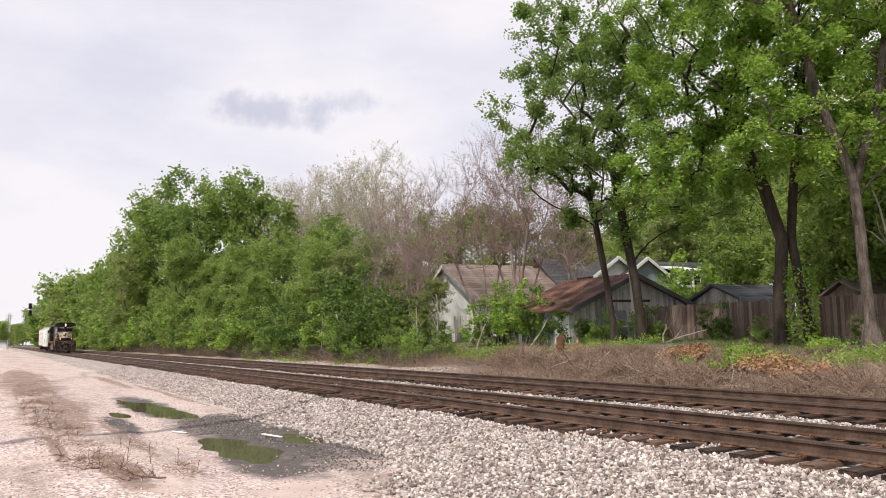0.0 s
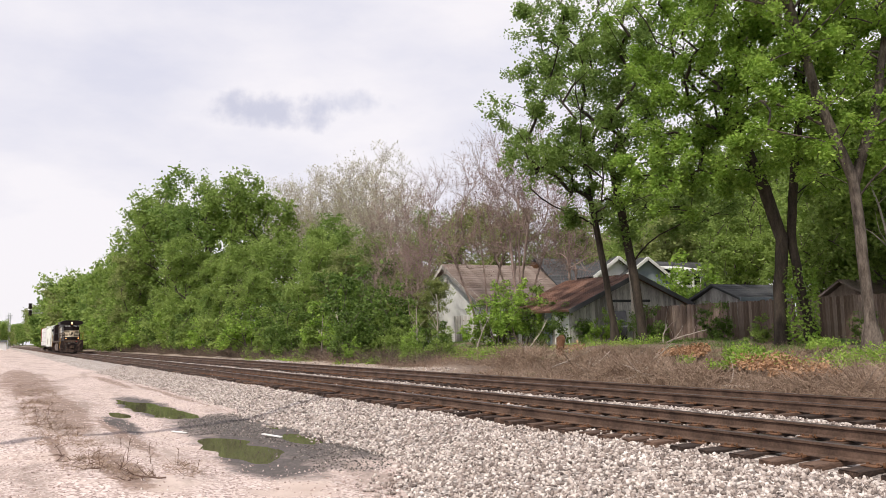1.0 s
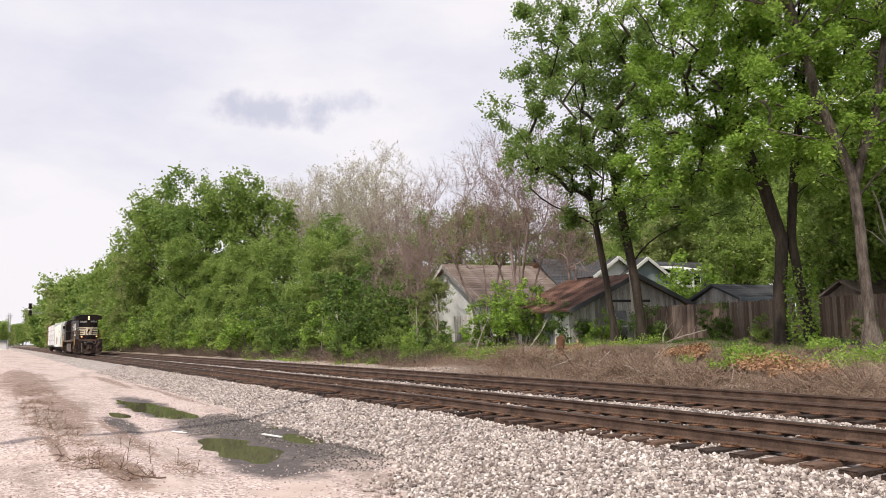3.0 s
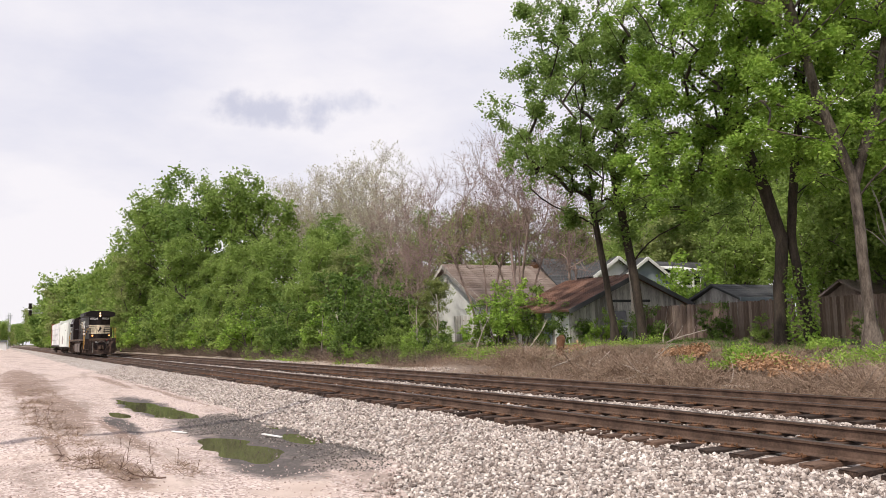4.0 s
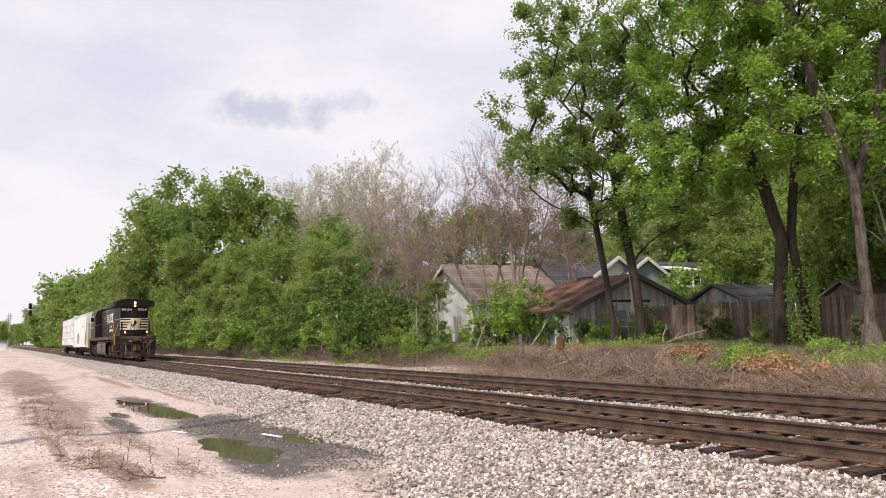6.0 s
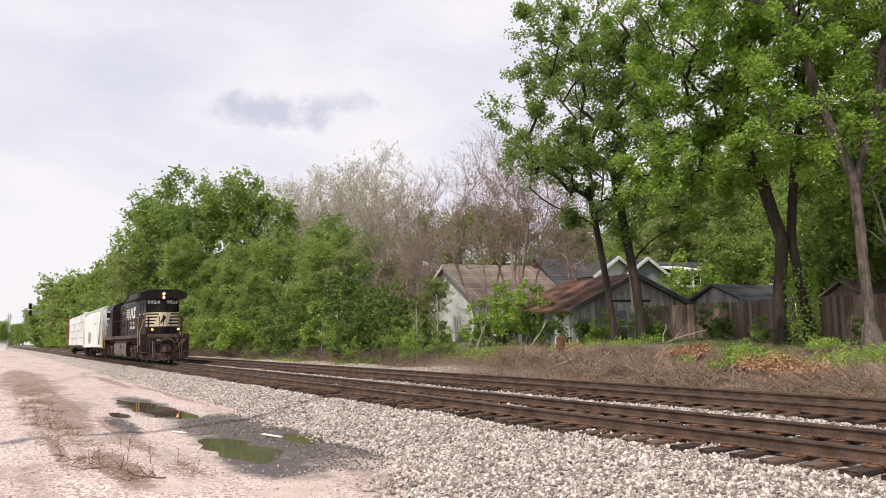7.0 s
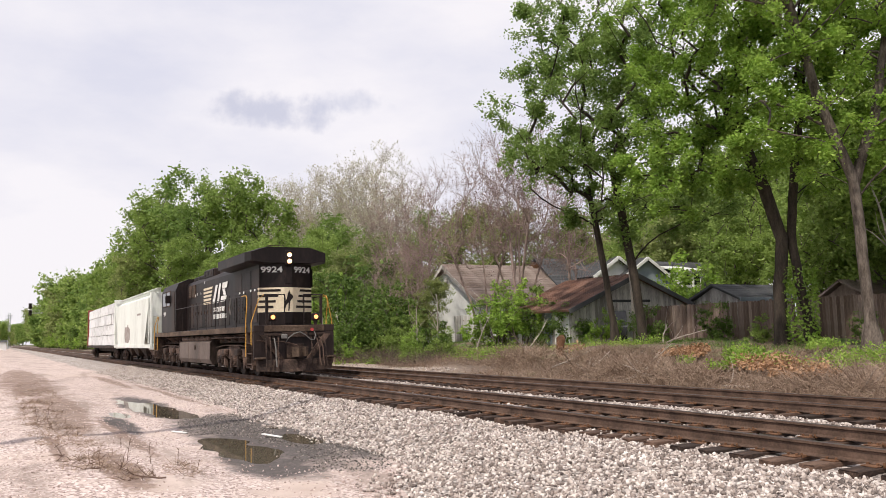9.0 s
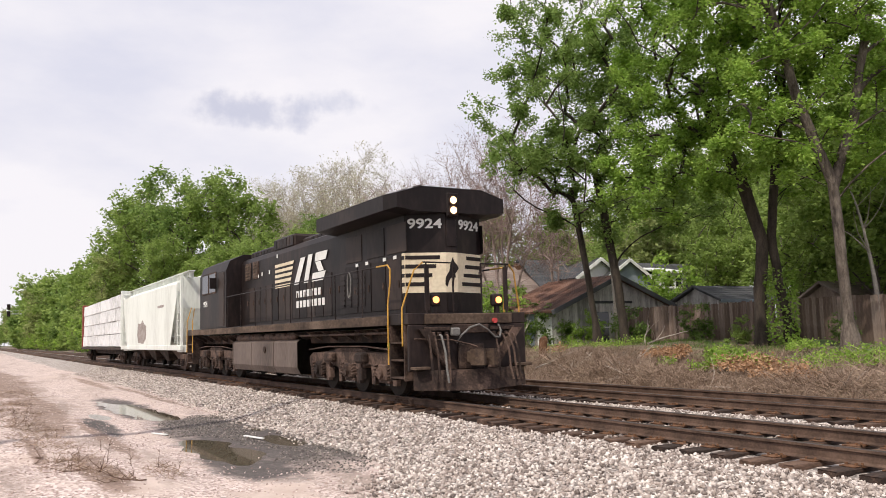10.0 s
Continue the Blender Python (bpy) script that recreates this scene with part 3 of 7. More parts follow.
def board_fence(x0, x1, y, base, label, height=1.0, boards=BOARDS):
    fence = thing("board_fence", (x0, y, base), label, "fence", "back yard fences")
    r = random.Random(int(-x0 * 7))
    n = int((x1 - x0) / 0.152)
    for k in range(n):
        if r.random() < 0.012:
            continue
        ob = part("board", r.choice(boards), None, fence)
        ob.matrix_basis = pose(k * 0.152, r.uniform(-0.006, 0.006), r.uniform(-0.04, 0.02), r.uniform(-1, 1), r.uniform(-0.6, 0.6), 0) @ Matrix.Diagonal((1, 1, height, 1))
    for z in (0.35, 1.45):
        part("rail", Shape().box((0, 0.014, z * height), (n * 0.152, 0.055, z * height + 0.09), 0.005), FENCE_WOOD, fence)
    for k in range(0, int((x1 - x0) / 2.44) + 1):
        part("post", Shape().box((k * 2.44 - 0.05, 0.056, -0.4), (k * 2.44 + 0.05, 0.156, 1.75 * height), 0.006), FENCE_WOOD, fence)
    return fence


board_fence(-32.2, -23.0, 28.5, 0.60, "tall weathered brown board fence with grey streaks")
board_fence(-22.9, -11.5, 28.2, 0.58, "tall sun-bleached grey-brown board fence behind the trees")
board_fence(-50.6, -43.4, 28.4, 0.80, "pale grey weathered board fence beside the white house", 0.98, PALE_BOARDS)


def shingle_rows(x0, x1, slope, rows, lap):
    """One course of a roof: a long strip with a thick lower edge and notched tabs."""
    sh = Shape()
    d = slope / rows
    k = int((x1 - x0) / 0.30)
    for i in range(k):
        a = x0 + (x1 - x0) * i / k
        b = x0 + (x1 - x0) * (i + 1) / k
        sh.box((a + 0.004, 0.0, 0.0), (b - 0.004, d + lap, 0.012))
    return sh


def pitched_roof(parent, name, x0, x1, eave_y, eave_z, ridge_y, ridge_z, material, rows=12, label=""):
    """One slope of a roof from eave to ridge: a deck with its courses lying on it."""
    run, rise = ridge_y - eave_y, ridge_z - eave_z
    slope = math.hypot(run, rise)
    ang = math.atan2(rise, abs(run))
    base = Matrix.Translation((0, eave_y, eave_z)) @ (Matrix.Rotation(math.pi, 4, "Z") if run < 0 else Matrix.Identity(4)) @ Matrix.Rotation(ang, 4, "X")
    if run < 0:
        x0, x1 = -x1, -x0
    deck = part(name, Shape().box((x0, -0.05, -0.10), (x1, slope, -0.002), 0.01), material, parent, label)
    deck.matrix_basis = base
    course = shingle_rows(x0, x1, slope, rows, 0.05).mesh("shingle_course", material)
    for k in range(rows):
        ob = part("shingle_course", course, None, deck)
        ob.matrix_basis = Matrix.Translation((0, k * slope / rows - 0.03, 0.012)) @ Matrix.Rotation(radians(-1.6), 4, "X")
    return deck


def lap_siding(parent, name, x0, x1, y, z0, z1, material, pitch=0.15, face=-1, axis="x", top=None):
    """Overlapping boards on a wall face, each one a piece of its own; top(z) narrows them under a gable."""
    wall = part(name, Shape().box((x0, y, z0), (x1, y - face * 0.12, z1)) if axis == "x" and not top else Shape().box((0, 0, 0), (0.01, 0.01, 0.01)), material, parent)
    k = int((z1 - z0) / pitch)
    for i in range(k):
        z = z0 + i * pitch
        a, b = (x0, x1) if not top else top(z + pitch / 2)
        if b - a < 0.1:
            continue
        if axis == "x":
            sh = Shape().prism([(y, z), (y + face * 0.022, z), (y + face * 0.006, z + pitch), (y, z + pitch)], "x", a, b)
        else:
            sh = Shape().prism([(y, z), (y + face * 0.022, z), (y + face * 0.006, z + pitch), (y, z + pitch)], "y", a, b)
        part("siding_board", sh, material, wall)
    return wall


def window(parent, at, w, h, lights=2, frame_mat=None):
    """A sash window facing -y, with frame, sill and panes."""
    fm = frame_mat or WHITE_TRIM
    fr = Shape()
    t = 0.09
    fr.box((-w / 2 - t, -0.05, -t), (-w / 2, 0.04, h + t), 0.006).box((w / 2, -0.05, -t), (w / 2 + t, 0.04, h + t), 0.006)
    fr.box((-w / 2, -0.048, h), (w / 2, 0.04, h + t), 0.006).box((-w / 2, -0.045, h / 2 - 0.025), (w / 2, 0.02, h / 2 + 0.025), 0.004)
    win = part("window", fr, fm, parent)
    win.matrix_basis = at
    part("sill", Shape().box((-w / 2 - t - 0.03, -0.09, -t - 0.05), (w / 2 + t + 0.03, 0.03, -t), 0.006), fm, win)
    for k in range(2):
        part("pane", Shape().box((-w / 2, -0.015, k * h / 2), (w / 2, -0.005, (k + 1) * h / 2)), DARK_GLASS, win)
    return win


def gable_wall(parent, name, y0, y1, x, z0, eave, ridge_y, ridge, material, thick=0.15):
    prof = [(y0, z0), (y1, z0), (y1, eave), (ridge_y, ridge), (y0, eave)]
    return part(name, Shape().prism(prof, "x", x - thick, x), material, parent)


def white_house():
    """A white cottage, its gable end towards the line, with a brown shingle roof."""
    h = thing("house", (-54.3, 35.5, 0.75, 0, 0, 90), "white clapboard cottage with a faded brown shingle roof", "house")
    a, half, eave, ridge = 5.6, 4.7, 3.0, 5.85
    for s in (-1, 1):
        part("wall", Shape().box((-a, s * half, 0), (a, s * (half - 0.15), eave)), WHITE_SIDING, h)
    for x in (-a + 0.15, a):
        gable_wall(h, "wall", -half + 0.16, half - 0.16, x, 0, eave, 0, ridge - 0.2, WHITE_SIDING)
    lap_siding(h, "wall_boards", -a, a, -half, 0, eave, WHITE_SIDING, 0.16)
    for k in range(int((ridge - 0.3) / 0.16)):
        z = k * 0.16
        w = half if z < eave else half * (ridge - 0.28 - z) / (ridge - 0.28 - eave)
        if w > 0.12:
            part("siding_board", Shape().prism([(-a - 0.022, z), (-a - 0.002, z), (-a - 0.002, z + 0.16), (-a - 0.006, z + 0.16)], "y", -w, w), WHITE_SIDING, h)
    for s in (-1, 1):
        pitched_roof(h, "roof", -a - 0.45, a + 0.4, s * (half + 0.5), eave - 0.28, 0.0, ridge, BROWN_SHINGLE, 16)
        run = half + 0.5
        slope, ang = math.hypot(run, ridge - eave + 0.28), math.atan2(ridge - eave + 0.28, run)
        bb = part("bargeboard", Shape().box((-a - 0.50, 0, -0.24), (-a - 0.455, slope, 0.0), 0.005), GREY_BOARD, h, "weathered grey bargeboard")
        bb.matrix_basis = Matrix.Translation((0, s * run, eave - 0.28)) @ (Matrix.Diagonal((1, -1, 1, 1)) if s > 0 else Matrix.Identity(4)) @ Matrix.Rotation(ang, 4, "X")
    part("ridge_cap", Shape().prism([(-0.16, ridge - 0.07), (0, ridge + 0.06), (0.16, ridge - 0.07)], "x", -a - 0.45, a + 0.4), BROWN_SHINGLE, h)
    vent = part("gable_vent", Shape().box((-a - 0.05, -0.32, 4.2), (-a - 0.026, 0.32, 4.85), 0.01), GREY_BOARD, h)
    for k in range(5):
        part("slat", Shape().box((-a - 0.075, -0.28, 4.26 + k * 0.115), (-a - 0.051, 0.28, 4.32 + k * 0.115)), GREY_BOARD, vent)
    window(h, pose(-1.5, -half - 0.03, 1.0), 0.9, 1.4)
    window(h, pose(2.4, -half - 0.03, 1.0), 0.9, 1.4)
    part("roof_vent", Shape().box((2.2, -0.3, ridge - 0.4), (2.7, 0.2, ridge + 0.32), 0.02), RUST, h, "small brown metal roof vent")
    return h


white_house()


def old_shed():
    """A low outbuilding with grey boards and a rusted roof, gable end to the line."""
    s = thing("shed", (-35.7, 29.3, 0.65, 0, 0, 90), "sagging grey board shed with a rusty sheet roof", "shed")
    # gable faces -y; roof ridge runs along y, tilted to the left
    x0, x1, ez, rz, xr = -4.0, 4.2, 2.0, 3.64, 0.0
    yf = -2.6
    n = 44
    wall = part("wall", Shape().prism([(x0, 0), (x1, 0), (x1, ez), (xr, rz - 0.1), (x0, ez)], "y", yf + 0.03, yf + 0.12), GREY_BOARD, s)
    for k in range(n):
        a = x0 + (x1 - x0) * k / n
        b = x0 + (x1 - x0) * (k + 1) / n - 0.012
        t = lambda x: rz - 0.12 - (rz - ez - 0.02) * (abs(x - xr) / (x1 - xr if x > xr else xr - x0))
        sh = Shape().prism([(a, 0.05), (b, 0.05), (b, t(b)), (a, t(a))], "y", yf, yf + 0.026)
        part("board", sh, GREY_BOARD, wall)
    part("wall", Shape().box((x0, yf + 0.13, 0), (x0 + 0.12, 3.2, ez - 0.05)), GREY_BOARD, s)
    part("wall", Shape().box((x1 - 0.12, yf + 0.13, 0), (x1, 3.2, ez - 0.1)), GREY_BOARD, s)
    part("wall", Shape().box((x0 + 0.13, 3.08, 0), (x1 - 0.13, 3.2, ez - 0.1)), GREY_BOARD, s)
    for xe, zz in ((x0 - 0.55, ez - 0.24), (x1 + 0.5, ez - 0.24)):
        run, rise = xr - xe, rz - zz
        slope, ang = math.hypot(run, rise), math.atan2(rise, abs(run))
        base = Matrix.Translation((xe, yf - 0.45, zz)) @ (Matrix.Diagonal((-1, 1, 1, 1)) if run < 0 else Matrix.Identity(4)) @ Matrix.Rotation(-ang, 4, "Y")
        deck = part("roof", Shape().box((0, 0, -0.10), (slope, 6.2, 0.0), 0.01), RUSTY_ROOF, s)
        deck.matrix_basis = base
        for k in range(8):
            sheet = Shape().box((0, k * 0.775 + 0.01, 0.003), (slope, k * 0.775 + 0.76, 0.012))
            for j in range(4):
                sheet.box((0, k * 0.775 + 0.05 + j * 0.2, 0.012), (slope, k * 0.775 + 0.09 + j * 0.2, 0.03))
            part("roof_sheet", sheet, RUSTY_ROOF, deck)
        fas = part("bargeboard", Shape().box((0, -0.05, -0.22), (slope, -0.004, 0.02), 0.005), DARK_SHINGLE, s)
        fas.matrix_basis = base
    door = part("door", Shape().box((-1.6, yf - 0.06, 0.0), (-0.5, yf - 0.01, 1.7), 0.01), DARK_GLASS, s, "dark open doorway leaf")
    part("shelf_board", Shape().box((-2.2, yf - 0.4, 0.85), (0.6, yf - 0.05, 0.93), 0.01), WHITE_TRIM, s, "pale plank")
    part("lintel", Shape().box((-1.6, yf - 0.05, 2.15), (1.2, yf - 0.006, 2.28), 0.01), DARK_SHINGLE, s)
    for k, (a, b, z) in enumerate(((-2.4, -1.2, 1.5), (-0.9, -0.3, 1.7), (0.3, 1.5, 1.35), (1.7, 2.2, 1.75))):
        part("pale_sheet", Shape().box((x0 - 0.06 - 0.01 * k, a, 0.05), (x0 - 0.02, b, z), 0.008), (WHITE_SIDING, BLUE_SIDING, GREY_BOARD, WHITE_SIDING)[k], s, "pale sheet leaning on the wall")
    return s


old_shed()


def blue_house():
    """A storey-and-a-half house behind the yards: blue-grey walls, white trim, a gable and a dormer."""
    h = thing("house", (-54.3, 49.0, 0.8, 0, 0, 90), "blue-grey house with bright white trim and dark roof", "house")
    part("wall", Shape().box((-10.5, -4.0, 0), (9.0, -3.85, 3.1)), BLUE_SIDING, h)
    part("wall", Shape().box((-10.5, 4.0, 0), (9.0, 4.15, 3.1)), BLUE_SIDING, h)
    gable_wall(h, "wall", -3.84, 3.99, 9.0, 0, 3.0, 0.1, 6.2, BLUE_SIDING)
    gable_wall(h, "wall", -3.84, 3.99, -10.35, 0, 3.0, 0.1, 6.2, BLUE_SIDING)
    pitched_roof(h, "roof", -11.0, 9.5, -4.7, 2.75, 0.1, 6.5, DARK_SHINGLE, 14)
    pitched_roof(h, "roof", -11.0, 9.5, 4.9, 2.75, 0.1, 6.5, DARK_SHINGLE, 14)
    part("gutter", Shape().box((-11.0, -4.86, 2.62), (9.5, -4.76, 2.75), 0.015), WHITE_TRIM, h, "white painted gutter")
    lap_siding(h, "wall_boards", -10.5, 9.0, -4.0, 0, 3.0, BLUE_SIDING, 0.18)
    # two gables towards the line, with white rakes
    for gx, zt, half, y in ((-6.2, 6.25, 2.3, -4.3), (-3.6, 6.2, 3.4, -4.75)):
        eave = zt - half * 0.62
        gb = part("gable", Shape().prism([(gx - half, eave - 1.4), (gx + half, eave - 1.4), (gx + half, eave), (gx, zt - 0.05), (gx - half, eave)], "y", y, y + 0.15), WHITE_SIDING if gx < -5 else BLUE_SIDING, h)
        for s in (-1, 1):
            slope, ang = math.hypot(half + 0.3, (half + 0.3) * 0.62), math.atan(0.62)
            base = Matrix.Translation((gx, y, zt)) @ (Matrix.Diagonal((-1, 1, 1, 1)) if s < 0 else Matrix.Identity(4)) @ Matrix.Rotation(ang, 4, "Y")
            rf = part("gable_roof", Shape().box((0, -0.3, 0.0), (slope, 3.6, 0.10), 0.01), DARK_SHINGLE, gb)
            rf.matrix_basis = base
            rk = part("rake_board", Shape().box((0, -0.36, -0.14), (slope, -0.305, 0.12), 0.006), WHITE_TRIM, gb, "white rake board")
            rk.matrix_basis = base
    # dormer
    part("dormer", Shape().box((1.6, -3.2, 3.9), (4.2, -0.5, 5.35), 0.01), WHITE_SIDING, h)
    part("dormer_roof", Shape().prism([(-3.5, 5.36), (-0.2, 6.0), (-0.2, 6.1), (-3.5, 5.5)], "x", 1.3, 4.5), WHITE_TRIM, h)
    window(h, pose(2.3, -3.23, 4.2), 0.7, 0.95)
    window(h, pose(3.5, -3.23, 4.2), 0.7, 0.95)
    return h


blue_house()


def garage():
    g = thing("garage", (-31.2, 35.3, 0.65, 0, 0, 90), "low grey garage with dark roof and pale fascia", "garage")
    for s in (-1, 1):
        part("wall", Shape().box((-2.0, s * 1.4, 0), (2.0, s * 1.52, 2.2)), GREY_BOARD, g)
        pitched_roof(g, "roof", -2.25, 2.25, s * 1.85, 2.18, 0.0, 2.98, DARK_SHINGLE, 6)
        part("fascia", Shape().box((-2.25, s * 1.92, 2.02), (2.25, s * 1.87, 2.20), 0.008), BLUE_SIDING, g, "pale blue-grey fascia board")
    for x in (2.0, -1.88):
        gable_wall(g, "wall", -1.39, 1.39, x, 0, 2.2, 0, 2.85, GREY_BOARD, 0.12)
    return g


garage()


def brown_shed():
    s = thing("garden_shed", (-26.6, 39.3, 0.65, 0, 0, 90), "small garden shed with a brown shingle roof", "shed")
    for y in (-1.6, 1.45):
        part("wall", Shape().box((-1.9, y, 0), (1.9, y + 0.12, 1.9)), FENCE_WOOD, s)
    gable_wall(s, "wall", -1.47, 1.44, 1.9, 0, 1.85, 0, 2.75, FENCE_WOOD, 0.1)
    gable_wall(s, "wall", -1.47, 1.44, -1.8, 0, 1.85, 0, 2.75, FENCE_WOOD, 0.1)
    pitched_roof(s, "roof", -2.2, 2.2, -1.95, 1.75, 0.0, 2.95, BROWN_SHINGLE, 7)
    pitched_roof(s, "roof", -2.2, 2.2, 1.95, 1.75, 0.0, 2.95, BROWN_SHINGLE, 7)
    return s


brown_shed()

# ---- plants ----
BARK = mat("grey_brown_bark", [(0.055, 0.042, 0.035), (0.12, 0.095, 0.08), (0.20, 0.165, 0.14)], rough=0.95, scale=3, fine=18, bump=0.8, bump_size=0.03, stretch=(2.5, 2.5, 0.5))
DARK_BARK = mat("dark_bark", [(0.03, 0.023, 0.018), (0.075, 0.058, 0.046)], rough=0.95, scale=3, fine=18, bump=0.8, bump_size=0.03, stretch=(2.5, 2.5, 0.5))
PALE_BARK = mat("pale_twig_bark", [(0.30, 0.255, 0.225), (0.52, 0.46, 0.41)], rough=0.9, scale=2, fine=14, bump=0.3)
PINK_BARK = mat("reddish_twig_bark", [(0.195, 0.141, 0.124), (0.405, 0.304, 0.272)], rough=0.9, scale=2, fine=14, bump=0.3)


def leaf_mat(name, a, b, c, trans=0.35):
    return mat(name, [a, b, c], rough=0.6, scale=0.5, fine=3.0, bump=0.0, island=0.5, spread=0.10, translucent=trans, stops=(0.15, 0.85), spec=0.3)


LEAF_BRIGHT = leaf_mat("spring_green_leaves", (0.155, 0.262, 0.042), (0.29, 0.44, 0.076), (0.45, 0.60, 0.13), 0.5)
LEAF_MID = leaf_mat("mid_green_leaves", (0.16, 0.235, 0.056), (0.265, 0.365, 0.088), (0.385, 0.49, 0.14), 0.48)
LEAF_DARK = leaf_mat("deep_green_leaves", (0.125, 0.205, 0.05), (0.215, 0.318, 0.078), (0.335, 0.45, 0.13), 0.5)
# LEAF_DARK's green again with shade painted in, for some shrubs and fence grass
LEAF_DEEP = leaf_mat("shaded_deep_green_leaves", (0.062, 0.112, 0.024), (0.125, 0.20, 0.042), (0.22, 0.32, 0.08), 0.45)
LEAF_OLIVE = leaf_mat("olive_young_leaves", (0.19, 0.225, 0.08), (0.285, 0.335, 0.115), (0.41, 0.455, 0.18), 0.48)
BUD_PALE = leaf_mat("pale_buds", (0.38, 0.35, 0.24), (0.52, 0.49, 0.36), (0.66, 0.64, 0.50), 0.4)
BUD_PINK = leaf_mat("reddish_buds", (0.17, 0.10, 0.09), (0.27, 0.16, 0.15), (0.36, 0.26, 0.23), 0.2)
DRY = leaf_mat("dry_brown_stems", (0.12, 0.078, 0.055), (0.27, 0.19, 0.14), (0.46, 0.35, 0.27), 0.1)
# darker copy of DRY: shade under the woods is painted into the stems
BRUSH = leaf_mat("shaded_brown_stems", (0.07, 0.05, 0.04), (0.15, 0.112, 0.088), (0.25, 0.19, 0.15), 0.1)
LITTER = leaf_mat("dead_orange_leaves", (0.22, 0.115, 0.06), (0.42, 0.24, 0.13), (0.60, 0.40, 0.26), 0.15)


def leaves(points, size, seed, droop=0.3):
    """Small bent leaf blades, two triangles each, at the given points."""
    r = np.random.default_rng(seed)
    k = len(points)
    d = r.normal(size=(k, 3))
    d[:, 2] = d[:, 2] * 0.6 - droop
    d /= np.linalg.norm(d, axis=1, keepdims=True)
    side = r.normal(size=(k, 3))
    side[:, 2] += 0.9
    e = np.cross(d, side)
    e /= np.linalg.norm(e, axis=1, keepdims=True) + 1e-9
    up = np.cross(d, e)
    s = size * r.uniform(0.6, 1.4, (k, 1))
    a = points
    m1 = points + d * s * 0.5 + e * s * 0.32 + up * s * 0.10
    m2 = points + d * s * 0.5 - e * s * 0.32 + up * s * 0.10
    t = points + d * s
    v = np.stack([a, m1, t, m2], 1).reshape(-1, 3)
    i = np.arange(k)[:, None] * 4
    return v, np.concatenate([i + np.array([[0, 1, 2]]), i + np.array([[0, 2, 3]])])


def branch(r, start, way, length, radius, bend, lift, n=5):
    pts, p, d = [Vector(start)], Vector(start), Vector(way).normalized()
    for _ in range(n):
        d = (d + Vector((r.uniform(-bend, bend), r.uniform(-bend, bend), r.uniform(-bend, bend) + lift))).normalized()
        p = p + d * length / n
        pts.append(p)
    return pts, [radius * (1 - 0.75 * i / n) for i in range(n + 1)]


